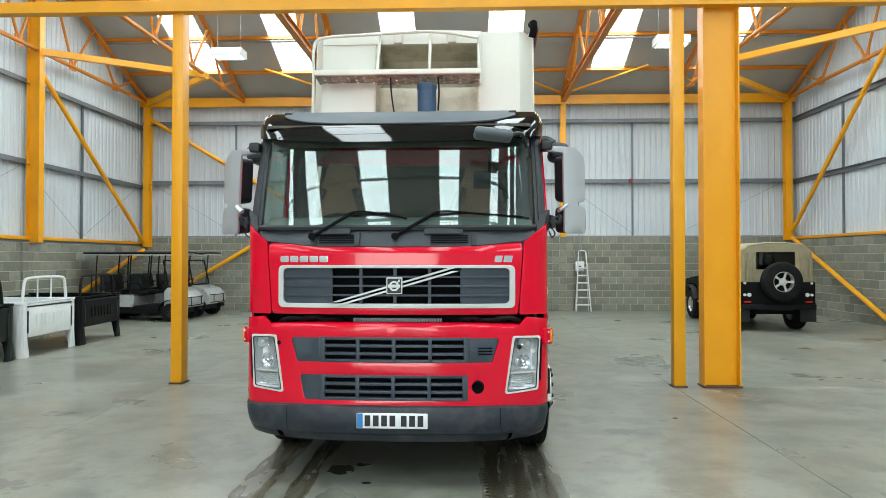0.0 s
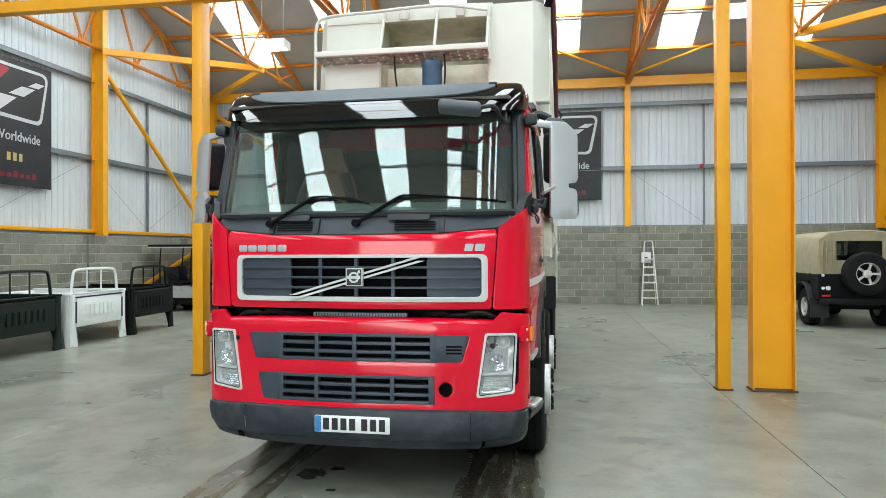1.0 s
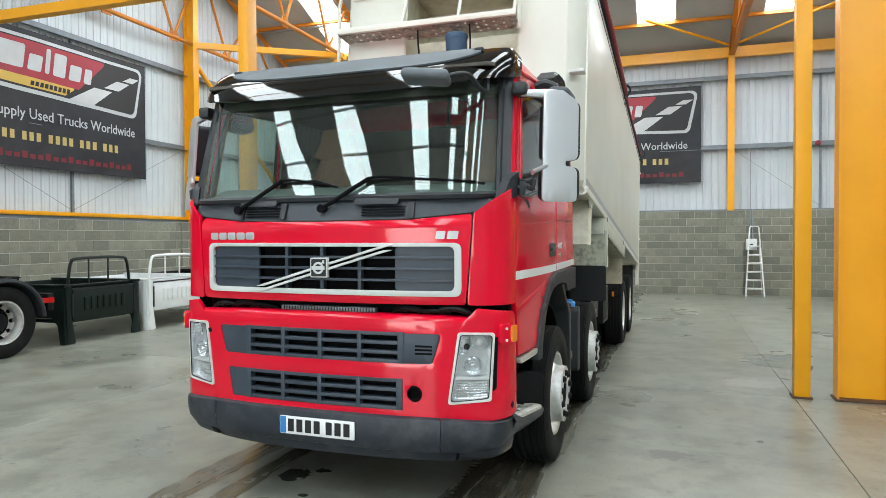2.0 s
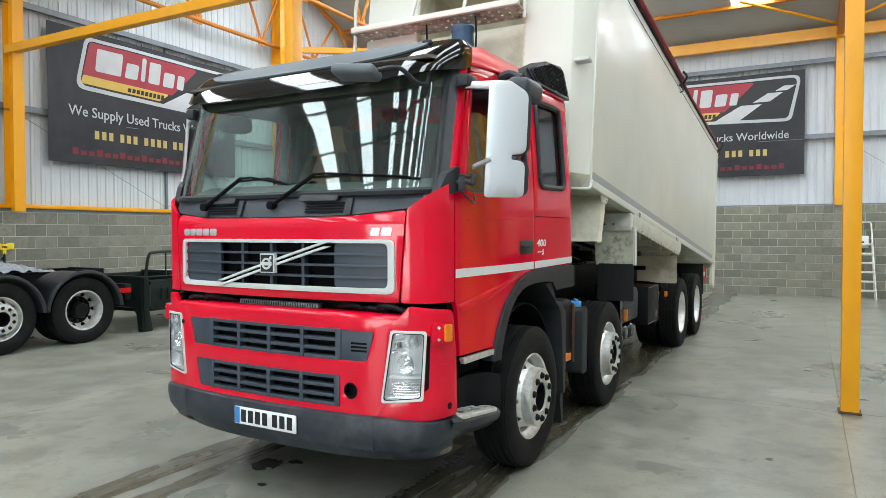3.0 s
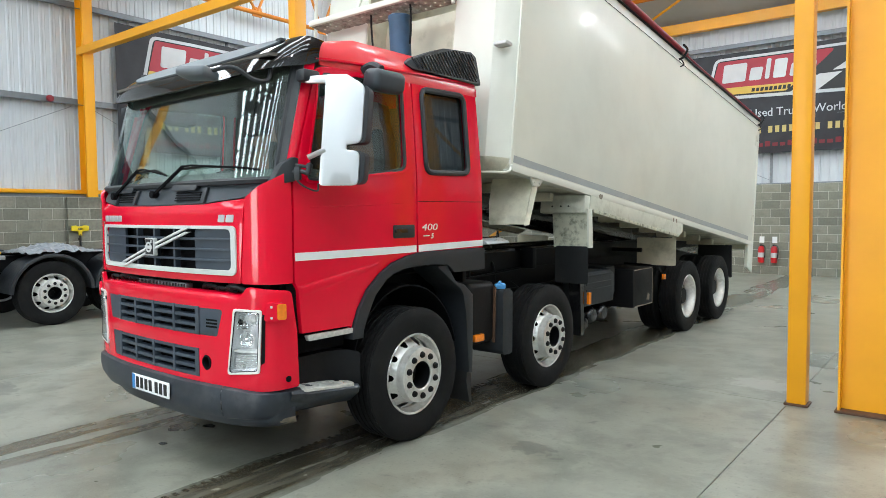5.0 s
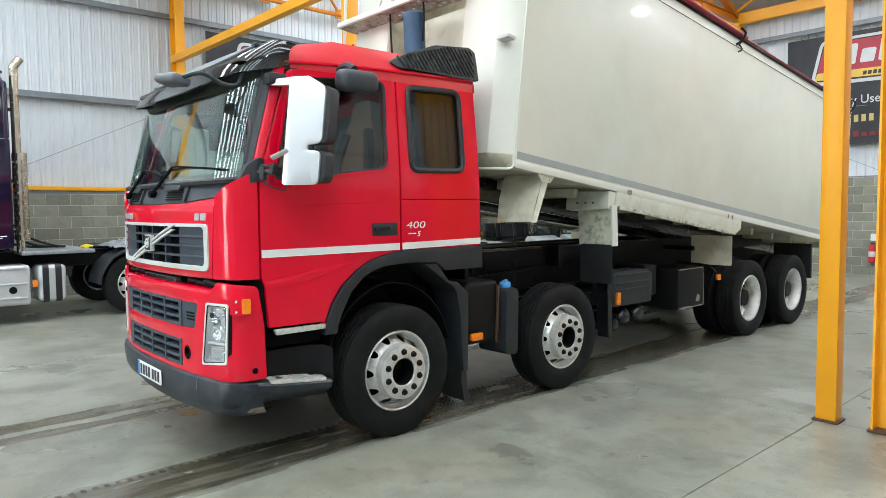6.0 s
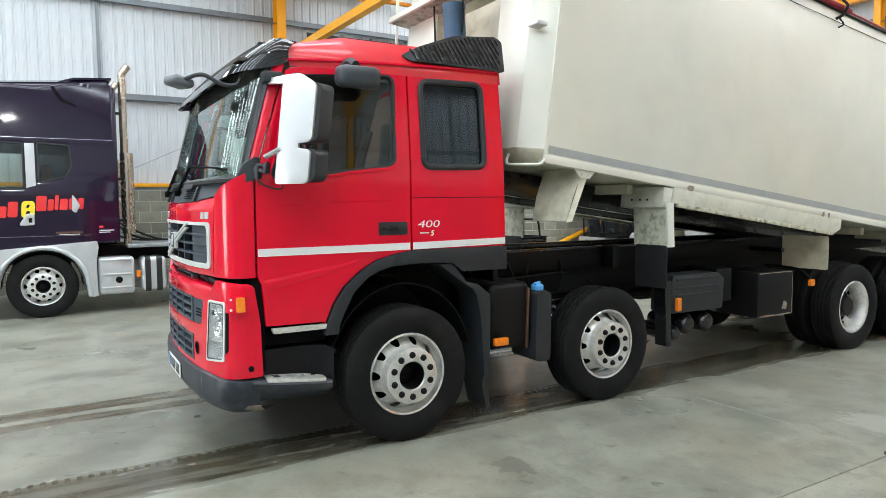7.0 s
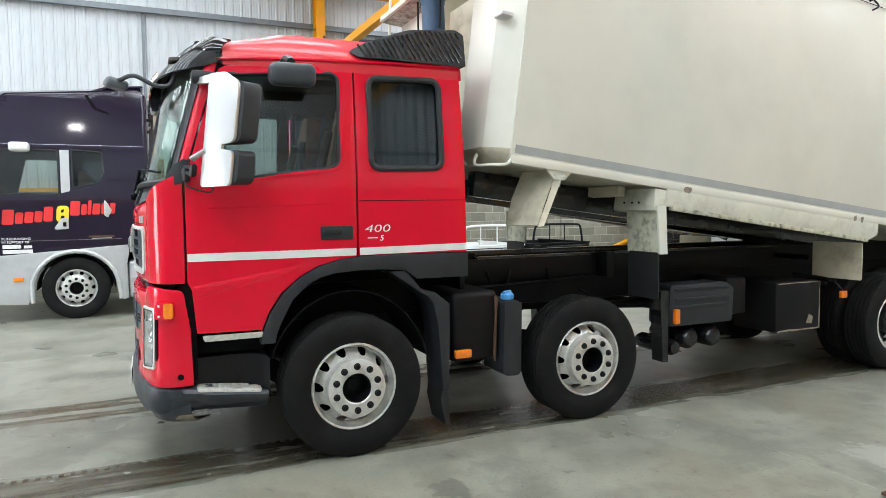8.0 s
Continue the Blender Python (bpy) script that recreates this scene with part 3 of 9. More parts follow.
# back wall
TOPB = 2.42
def at_back(s, z):
    return Matrix.Translation((XL + s, YB, z))
wb = course_wall("wall_north", XR - XL, TOPB, at_back, "grey concrete block wall with white profiled cladding above", lambda s: 8.0 < s < 21.0)
bm = B()
box(bm, XL - 0.2, XR + 0.2, YB - 0.045, YB + 0.25, 0, TOPB)
part("mortar_bed", bm, MORTAR, wb)
bm = B()
ribbed(bm, XR - XL, TOPB + 0.02, EAVE + 0.25, lambda s, d, z: (XL + s, YB + 0.1 - d, z))
part("cladding", bm, CLADDING, wb, "white profiled steel sheeting")
bm = B()
box(bm, XL - 0.2, XR + 0.2, YB + 0.14, YB + 0.3, TOPB, EAVE + 0.4)
part("backing", bm, CLADDING, wb)
bm = B()
box(bm, XL, XR, YB - 0.005, YB + 0.1, TOPB, TOPB + 0.035)
part("flashing", bm, RAILSTEEL, wb)
# block piers
for x in (3.66, -3.4):
    bm = B()
    box(bm, x - 0.34, x + 0.34, YB - 0.10, YB - 0.014, 0, TOPB, 0.006)
    p = part("pier", bm, MORTAR, wb)
    for k in range(11):
        bm = B()
        for a, c in (((-0.338, 0.105), (0.115, 0.338)) if k % 2 else ((-0.338, -0.115), (-0.105, 0.338))):
            box(bm, x + a, x + c, YB - 0.112, YB - 0.02, k * TOPB / 11 + 0.006, (k + 1) * TOPB / 11 - 0.006, 0.004, 1)
        part("block", bm, BLOCK, p)

# left wall
TOPL = 2.10
def at_left(s, z):
    return Matrix.Translation((XL, YF + s, z)) @ pose(0, 0, 0, 0, 0, 90)
wl = course_wall("wall_west", YB - YF, TOPL, at_left, "grey concrete block wall with orange rail and white cladding above", lambda s: 15.5 < s < 32.0)
bm = B()
box(bm, XL - 0.25, XL + 0.045, YF - 0.2, YB + 0.2, 0, TOPL)
part("mortar_bed", bm, MORTAR, wl)
def gable(y):
    """Roof height along the hall."""
    if y > VALLEY:
        return EAVE + SLOPE * (YB - y if y > RIDGE else y - VALLEY)
    return EAVE + SLOPE * (VALLEY - y if y > FRONT_RIDGE else y - YF)
def ribbed_gable(bm, place, length, start, z0):
    pts = []
    s = 0.0
    while s < length:
        pts += [(s, 0.0), (s + 0.055, 0.0), (s + 0.07, 0.022), (s + 0.1, 0.022), (s + 0.115, 0.0), (s + 0.145, 0.0), (s + 0.15, 0.006), (s + 0.165, 0.006), (s + 0.17, 0.0)]
        s += 0.2
    pts = [p for p in pts if p[0] <= length] + [(length, 0.0)]
    loft(bm, [[place(a, d, z0) for a, d in pts], [place(a, d, gable(start + a) + 0.1) for a, d in pts]])
bm = B()
ribbed_gable(bm, lambda s, d, z: (XL - 0.1 + d, YF + s, z), YB - YF, YF, TOPL + 0.02)
part("cladding", bm, CLADDING, wl, "white profiled steel sheeting")
bm = B()
box(bm, XL - 0.3, XL - 0.14, YF - 0.2, YB + 0.2, TOPL, 11.4)
part("backing", bm, CLADDING, wl)
bm = B()
box(bm, XL - 0.06, XL + 0.075, YF, YB, TOPL + 0.075, TOPL + 0.155, 0.004)
part("sheeting_rail", bm, ORANGE, wl, "orange painted steel rail on the block wall")
bm = B()
box(bm, XL - 0.1, XL + 0.03, YF, YB, TOPL, TOPL + 0.07)
part("flashing", bm, RAILSTEEL, wl)
for y in (9.95, 2.63):
    bm = B()
    p = part("pier", box(bm, XL - 0.01, XL + 0.109, y - 0.334, y + 0.334, 0, TOPL, 0.006), MORTAR, wl)
    for k in range(9):
        bm = B()
        for a, c in (((-0.338, 0.105), (0.115, 0.338)) if k % 2 else ((-0.338, -0.115), (-0.105, 0.338))):
            box(bm, XL + 0.0, XL + 0.112, y + a, y + c, k * TOPL / 9 + 0.006, (k + 1) * TOPL / 9 - 0.006, 0.004, 1)
        part("block", bm, BLOCK, p)

# right wall
TOPR = 2.30
def at_right(s, z):
    return Matrix.Translation((XR, YF + s, z)) @ pose(0, 0, 0, 0, 0, -90)
wr = course_wall("wall_east", YB - YF, TOPR, at_right, "grey concrete block wall with orange rail and white cladding above", lambda s: 24.0 < s < 33.0)
bm = B()
box(bm, XR - 0.045, XR + 0.25, YF - 0.2, YB + 0.2, 0, TOPR)
part("mortar_bed", bm, MORTAR, wr)
bm = B()
ribbed_gable(bm, lambda s, d, z: (XR + 0.1 - d, YF + s, z), YB - YF, YF, TOPR + 0.02)
part("cladding", bm, CLADDING, wr, "white profiled steel sheeting")
bm = B()
box(bm, XR + 0.14, XR + 0.3, YF - 0.2, YB + 0.2, TOPR, 11.4)
part("backing", bm, CLADDING, wr)
bm = B()
box(bm, XR - 0.075, XR + 0.06, YF, YB, TOPR + 0.03, TOPR + 0.11, 0.004)
part("sheeting_rail", bm, ORANGE, wr, "orange painted steel rail on the block wall")

# front wall behind the camera, plain, with the open vehicle doorway by which the lorry came in
DOOR = (-4.6, 0.4, 4.4)                           # west side, east side, head height
ws = thing("wall_south", "plain white clad wall with a wide open doorway", "wall", kind="structure")
for x0, x1, z0, z1 in ((XL - 0.3, DOOR[0], 0.0, EAVE + 0.4), (DOOR[1], XR + 0.3, 0.0, EAVE + 0.4), (DOOR[0], DOOR[1], DOOR[2], EAVE + 0.4)):
    bm = B()
    box(bm, x0, x1, YF - 0.3, YF, z0, z1)
    part("wall_panel", bm, CLADDING, ws)
for x in DOOR[:2]:
    bm = B()
    box(bm, x - 0.08, x + 0.08, YF - 0.31, YF + 0.02, 0.0, DOOR[2] + 0.08, 0.006)
    part("door_jamb", bm, ORANGE, ws)
day = new("doorway_daylight", bpy.data.lights.new("doorway_daylight", "AREA"))
day.data.shape, day.data.size, day.data.size_y, day.data.energy, day.data.color = "RECTANGLE", DOOR[1] - DOOR[0] - 0.2, DOOR[2] - 0.1, DOORWAY, (1.0, 0.985, 0.96)
day.matrix_world = look(((DOOR[0] + DOOR[1]) / 2, YF - 0.2, DOOR[2] / 2), ((DOOR[0] + DOOR[1]) / 2, 0.0, DOOR[2] / 2))

# roof: four slopes with rooflight openings
def roof_slope(name, ya, yb, za, zb):
    """A slope from its eaves at ya to the ridge at yb."""
    L = math.hypot(yb - ya, zb - za)
    dy, dz = (yb - ya) / L, (zb - za) / L
    nrm = Vector((0, -dz, dy)) * (1 if dy > 0 else -1)
    at = lambda u, v, w: Vector((u, ya + dy * v, za + dz * v)) + nrm * (w + 0.08)
    lights_x = LIGHTS_X if ya > -10 else [x - 1.1 for x in LIGHTS_X] + [9.9]
    holes = [[(x - 0.5, 1.35), (x + 0.5, 1.35), (x + 0.5, L - 0.8), (x - 0.5, L - 0.8)] for x in lights_x]
    b = B()
    plate(b, [(XL - 0.3, -0.3), (XR + 0.3, -0.3), (XR + 0.3, L), (XL - 0.3, L)], holes, 0.08, at)
    c = solo(name, b, ROOFLINING, "grey lined pitched roof with translucent rooflight strips", "ceiling", kind="structure", smooth=20)
    for x in lights_x:
        d = bpy.data.lights.new("rooflight", "AREA")
        d.shape, d.size, d.size_y, d.energy, d.color = "RECTANGLE", 0.98, L - 2.19, SKYLIGHT, (0.90, 1.0, 1.04)
        o = new("rooflight", d)
        mid = at(x, (1.35 + L - 0.8) / 2, -0.02)
        o.matrix_world = Matrix.Translation(mid) @ Matrix((Vector((1, 0, 0)), nrm.cross(Vector((1, 0, 0))), nrm)).transposed().to_4x4()
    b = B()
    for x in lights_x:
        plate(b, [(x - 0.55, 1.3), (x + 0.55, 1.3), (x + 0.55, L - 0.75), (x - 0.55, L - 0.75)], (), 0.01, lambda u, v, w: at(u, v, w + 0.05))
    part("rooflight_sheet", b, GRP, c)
    b = B()
    v = 1.40
    while v < L - 0.2:
        q = at(0, v, -0.15)
        beam(b, (XL, q.y, q.z), (XR, q.y, q.z), 0.05, 0.10, up=nrm)
        v += 1.60
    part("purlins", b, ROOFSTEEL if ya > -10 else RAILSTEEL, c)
    return c


zr = EAVE + SLOPE * (YB - RIDGE)
roof_slope("ceiling_1", YB, RIDGE, EAVE + 0.1, zr + 0.1)
roof_slope("ceiling_2", VALLEY, RIDGE, EAVE + 0.1 + SLOPE * (YB - RIDGE - (RIDGE - VALLEY)), zr + 0.1)
zf = EAVE + SLOPE * (VALLEY - FRONT_RIDGE)
roof_slope("ceiling_3", VALLEY, FRONT_RIDGE, EAVE + 0.1, zf + 0.1)
roof_slope("ceiling_4", YF, FRONT_RIDGE, EAVE + 0.1, zf + 0.1)

# ---- steelwork ----
def steel(name, b, label, parent=None):
    return solo(name, b, ORANGE, label, "steelwork", kind="structure", smooth=25) if not parent else part(name, b, ORANGE, parent, smooth=25)


b = B()
box(b, XL, XR, YB - 0.26, YB - 0.06, EAVE - 0.26, EAVE + 0.03)
steel("eaves_beam", b, "orange painted steel eaves beam")
b = B()
i_beam(b, (XL, VALLEY, EAVE - 0.1), (XR, VALLEY, EAVE - 0.1), 0.2, 0.3)
steel("valley_beam", b, "orange painted steel valley beam")
b = B()
beam(b, (XL + 0.1, VALLEY, 5.13), (XR - 0.1, VALLEY, 5.13), 0.15, 0.15)
steel("tie_beam", b, "orange painted square steel tie between the columns")


def column(x, y, w, h, z1, base, along_x=True, label="orange painted steel column on a base plate", tf=0.016):
    c = thing("steel_column", label, "column", kind="structure")
    b = B()
    i_beam(b, (x, y, 0.02), (x, y, z1), w, h, tf, 0.012, up=(1, 0, 0) if along_x else (0, 1, 0))
    part("shaft", b, ORANGE, c, smooth=25)
    b = B()
    hx, hy = ((h, w) if along_x else (w, h))
    box(b, x - hx / 2 - base, x + hx / 2 + base, y - hy / 2 - base, y + hy / 2 + base, 0.001, 0.022, 0.004)
    part("base_plate", b, RUST, c)
    return c


column(3.907, VALLEY + 0.1, 0.21, 0.475, EAVE - 0.1, 0.02)
# box column beside it and the left-hand one
for x, w, h in ((3.35, 0.152, 0.15), (-3.405, 0.15, 0.21)):
    c = thing("steel_column", "orange painted narrow steel column on a base plate", "column", kind="structure")
    b = B()
    box(b, x - w / 2, x + w / 2, VALLEY, VALLEY + h, 0.02, EAVE - 0.1, 0.006, 2)
    part("shaft", b, ORANGE, c, smooth=25)
    b = B()
    box(b, x - w / 2 - 0.02, x + w / 2 + 0.02, VALLEY - 0.02, VALLEY + h + 0.02, 0.001, 0.02, 0.004)
    part("base_plate", b, RUST, c)
# wall posts
for x, y, w, h, ax, z0, z1 in ((XL + 0.17, 9.95, 0.21, 0.32, True, TOPL, gable(9.95)), (XL + 0.17, 2.72, 0.21, 0.32, True, TOPL, EAVE), (XL + 0.17, -4.7, 0.21, 0.32, True, TOPL, gable(-4.7)),
                               (3.66, YB - 0.14, 0.17, 0.2, False, TOPB, EAVE - 0.2), (-3.4, YB - 0.14, 0.17, 0.2, False, TOPB, EAVE - 0.2),
                               (XL + 0.24, YB - 0.16, 0.22, 0.2, False, TOPL, EAVE - 0.2), (XR - 0.24, YB - 0.16, 0.22, 0.2, False, TOPR, EAVE - 0.2),
                               (XR - 0.17, 9.6, 0.21, 0.32, True, TOPR, gable(9.6)), (XR - 0.17, VALLEY, 0.21, 0.32, True, TOPR, EAVE)):
    b = B()
    i_beam(b, (x, y, z0 + 0.002), (x, y, z1), w, h, 0.014, 0.012, up=(1, 0, 0) if ax else (0, 1, 0))
    solo("wall_post", b, ORANGE, "orange painted steel wall post", "column", kind="structure", smooth=25)

# girts and sag bars
def girts(name, p0, p1, zs, label):
    g = thing(name, label, "rail", kind="structure")
    for z in zs:
        b = B()
        a, c = Vector((*p0, z)), Vector((*p1, z))
        d = (c - a).normalized()
        n = Vector((-d.y, d.x, 0))
        beam(b, a, c, 0.02, 0.13)
        beam(b, a + n * 0.035 + Vector((0, 0, 0.06)), c + n * 0.035 + Vector((0, 0, 0.06)), 0.07, 0.012)
        beam(b, a - n * 0.035 - Vector((0, 0, 0.06)), c - n * 0.035 - Vector((0, 0, 0.06)), 0.07, 0.012)
        part("girt", b, RAILSTEEL, g, smooth=25)
    return g


gb = girts("girts_north", (XL, YB - 0.03), (XR, YB - 0.03), (4.24, 6.22), "grey galvanised sheeting rails on the cladding")
gl = girts("girts_west", (XL - 0.02, YF), (XL - 0.02, YB), (4.10, 6.10), "grey galvanised sheeting rails on the cladding")
gr = girts("girts_east", (XR + 0.02, YF), (XR + 0.02, YB), (4.20, 6.20), "grey galvanised sheeting rails on the cladding")
for x in (5.95, -7.2, 0.2):
    b = B()
    box(b, x - 0.03, x + 0.03, YB + 0.02, YB + 0.06, TOPB, 6.2)
    part("sag_bar", b, RAILSTEEL, gb)
for y in (12.35, 6.3, -1.1):
    b = B()
    box(b, XL - 0.07, XL - 0.02, y - 0.03, y + 0.03, TOPL + 0.1, 6.1)
    part("sag_bar", b, RAILSTEEL, gl)
for y in (13.0, 6.3):
    b = B()
    box(b, XR + 0.02, XR + 0.07, y - 0.03, y + 0.03, TOPR + 0.1, 6.1)
    part("sag_bar", b, RAILSTEEL, gr)

# thin tie wires on the cladding
for p0, p1 in (((YB - 0.4, 4.0), (12.35, TOPL + 0.2)), ((9.85, 4.0), (12.35, TOPL + 0.2)), ((9.75, 4.0), (6.3, TOPL + 0.2)), ((2.9, 4.0), (6.3, TOPL + 0.2)), ((2.5, 4.0), (-1.1, TOPL + 0.2)), ((-4.6, 4.0), (-1.1, TOPL + 0.2))):
    b = B()
    rod(b, (XL - 0.045, *p0), (XL - 0.045, *p1), 0.005, seg=6)
    part("tie_wire", b, RAILSTEEL, gl)
for p0, p1 in (((XR - 0.4, 4.15), (7.4, TOPB + 0.1)), ((3.75, 4.15), (5.95, TOPB + 0.1)), ((-3.3, 4.15), (0.2, TOPB + 0.1)), ((-3.5, 4.15), (-7.2, TOPB + 0.1)), ((XL + 0.4, 4.15), (-7.2, TOPB + 0.1))):
    b = B()
    rod(b, (p0[0], YB + 0.045, p0[1]), (p1[0], YB + 0.045, p1[1]), 0.005, seg=6)
    part("tie_wire", b, RAILSTEEL, gb)

# roof trusses: bottom chord, rafter, webs
def truss(x, main):
    t = thing("roof_truss", "orange painted lattice roof truss", "truss", kind="structure")
    zc = EAVE - 0.1
    b = B()
    if main:
        i_beam(b, (x, YB - 0.15, zc), (x, VALLEY, zc), 0.16, 0.2)
    else:
        tube(b, [(x, YB - 0.15, zc), (x, VALLEY, zc)], 0.055, 10)
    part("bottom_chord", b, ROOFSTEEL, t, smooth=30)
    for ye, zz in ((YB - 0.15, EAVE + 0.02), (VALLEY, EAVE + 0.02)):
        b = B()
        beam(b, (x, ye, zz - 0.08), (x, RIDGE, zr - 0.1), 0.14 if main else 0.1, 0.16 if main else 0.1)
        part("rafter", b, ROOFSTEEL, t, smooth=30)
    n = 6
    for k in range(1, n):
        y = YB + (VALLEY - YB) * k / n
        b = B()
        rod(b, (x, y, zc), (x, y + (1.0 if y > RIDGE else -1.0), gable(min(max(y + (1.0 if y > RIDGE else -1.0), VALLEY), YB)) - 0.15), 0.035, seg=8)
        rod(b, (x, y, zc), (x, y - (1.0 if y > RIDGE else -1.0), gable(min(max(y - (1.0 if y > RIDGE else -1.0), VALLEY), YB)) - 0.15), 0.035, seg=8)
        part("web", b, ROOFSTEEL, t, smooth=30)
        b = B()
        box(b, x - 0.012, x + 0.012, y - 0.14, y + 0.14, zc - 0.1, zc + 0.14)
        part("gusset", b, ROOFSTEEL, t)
    return t


for x, main in ((XL + 0.2, False), (-6.85, False), (-3.4, True), (3.66, True), (7.2, False), (XR - 0.2, False)):
    truss(x, main)

# plan and wall bracing
def brace(p0, p1, r=0.06, name="brace"):
    b = B()
    if r > 0:
        rod(b, p0, p1, r, seg=12)
    else:
        beam(b, p0, p1, 0.14, 0.16)
    return solo(name, b, ORANGE, "orange painted steel bracing member", "brace", kind="structure", smooth=30)


zc = EAVE - 0.1
brace((XL + 0.3, 9.98, zc - 0.05), (-6.8, 12.2, zc - 0.05), 0)
brace((XL + 0.3, 15.6, zc - 0.05), (-6.8, 12.3, zc - 0.05), 0)
brace((XR - 0.3, 7.6, zc - 0.05), (7.2, 11.43, zc - 0.05), 0)
brace((XR - 0.3, 15.6, zc - 0.05), (7.2, 12.1, zc - 0.05), 0)
brace((XL + 0.2, 10.15, 6.35), (XL + 0.2, 15.5, 2.25), 0.065)
brace((XL + 0.2, 10.2, 0.15), (XL + 0.2, 15.5, 2.0), 0.065)
brace((XR - 0.2, 10.3, 7.2), (XR - 0.2, 15.5, 2.57), 0.065)
brace((XR - 0.2, 10.38, 0.07), (XR - 0.2, 15.5, 2.37), 0.065)
brace((XL + 0.4, YB - 0.2, 6.3), (-3.5, YB - 0.2, 2.5), 0.065)
brace((XL + 0.5, YB - 0.25, 0.2), (-6.0, YB - 0.25, 2.45), 0.065)
# roof plane bracing by the eaves
for x0, x1 in ((3.66, 6.0), (3.66, 1.4), (-3.4, -5.7), (-3.4, -1.1)):
    brace((x0, YB - 0.3, EAVE + 0.05), (x1, YB - 1.75, EAVE + 0.55), 0.035)

# high bay lamps hung from the trusses
def high_bay(x, y, z):
    h = thing("high_bay_lamp", "white box high bay lamp hung from the roof", "lamp", Matrix.Translation((x, y, z)), "high bay lamps")
    b = B()
    plate(b, rrect(-0.33, -0.19, 0.33, 0.19, 0.02), (), 0.16, on_z(0.16), bev=0.01)
    part("housing", b, LAMPWHITE, h)
    b = B()
    plate(b, rrect(-0.28, -0.14, 0.28, 0.14, 0.02), (), 0.006, on_z(-0.004))
    part("diffuser", b, LAMPGLOW, h, "glowing white diffuser")
    b = B()
    for s in (-0.25, 0.25):
        rod(b, (s, 0, 0.15), (s, 0, gable(y) - z + 0.25), 0.006, seg=6)
    part("hanger", b, GALV, h)
    return h


for x, y, z in ((-4.6, 7.95, 6.05), (4.65, 7.3, 6.0), (-4.6, -3.0, 6.05), (4.65, -3.0, 6.0)):
    high_bay(x, y, z)
    d = bpy.data.lights.new("high_bay", "AREA")
    d.shape, d.size, d.size_y, d.energy, d.color = "RECTANGLE", 0.5, 0.25, HIGH_BAY, (1.0, 0.98, 0.94)
    o = new("high_bay", d)
    o.location = (x, y, z - 0.03)
b = B()
rod(b, (XL, 13.1, 8.06), (XR, 13.1, 8.06), 0.03, seg=8)
solo("conduit", b, GALV, "grey galvanised conduit under the roof", "pipe", kind="structure")

# ---- the red tipper lorry ----
truck = thing("tipper_lorry", "red four-axle tipper lorry with a raised cream body", "lorry", pose(0.018, 0, 0, 0, 0, -0.9))

# plan curve of the cab's nose: from the middle round the corner and back along the side
FLANK = 1.215
NOSE = [(0, 0), (0.4, 0.012), (0.7, 0.040), (0.93, 0.085), (1.02, 0.108), (1.078, 0.133), (1.125, 0.175), (1.152, 0.23), (1.165, 0.30), (1.172, 0.38)]
_pts = spline([(a, c, 0) for a, c in NOSE], 12)[:-12]
_len = [0.0]
for p, q in zip(_pts, _pts[1:]):
    _len.append(_len[-1] + (q - p).length)
CORNER = _len[-1]
CORNER_Y = _pts[-1].y


def taper(y):
    """How far the flank draws in towards the nose."""
    return 0.05 * (max(0.0, -0.2 - y) / 0.9) ** 1.6


def nose(s):
    """Point and outward normal of the plan curve at arc length s."""
    g = 1 if s >= 0 else -1
    a = abs(s)
    if a >= CORNER:
        y = CORNER_Y + a - CORNER
        return Vector((g * (FLANK - taper(y - 1.40)), y, 0)), Vector((g, 0, 0))
    k = max(i for i in range(len(_len)) if _len[i] <= a)
    k = min(k, len(_len) - 2)
    t = (a - _len[k]) / (_len[k + 1] - _len[k])
    p = _pts[k].lerp(_pts[k + 1], t)
    d = (_pts[min(k + 2, len(_pts) - 1)] - _pts[max(k - 1, 0)]).normalized()
    return Vector((g * p.x, p.y, 0)), Vector((g * d.y, -d.x, 0))


def s_of_x(x):
    g = 1 if x >= 0 else -1
    k = min(range(len(_pts)), key=lambda i: abs(_pts[i].x - abs(x)))
    j = k - 1 if _pts[k].x > abs(x) else k
    j = max(0, min(j, len(_pts) - 2))
    d = _pts[j + 1].x - _pts[j].x
    return g * (_len[j] + (_len[j + 1] - _len[j]) * ((abs(x) - _pts[j].x) / d if d else 0))


def s_of_y(y, y0=-1.40, side=1):
    return side * (CORNER + (y - y0 - CORNER_Y))


def tumble(z):
    """How far the side leans in above the waist."""
    return 0.0 if z < 1.95 else 0.05 * ((z - 1.95) / 0.75) ** 1.25


def skin(y0, lean=0.0, z0=0.0):
    def f(s, z, w):
        p, n = nose(s)
        q = p + n * w
        return Vector((q.x - math.copysign(tumble(z), q.x) * min(abs(q.x) / 1.24, 1), y0 + lean * (z - z0) + q.y, z))
    return f


UP = skin(-1.40)
ROLL = lambda s, z, w: UP(s, z, w - 0.034 * max(0.0, (z - 1.735) / 0.09) ** 2 - 0.010 * max(0.0, (1.325 - z) / 0.04) ** 2)
LOW = skin(-1.415)


def side(x=FLANK, g=1):
    """(y, z, w) on the flank of the cab."""
    return lambda y, z, w: Vector((g * (x - tumble(z) - taper(y) + w), y, z))


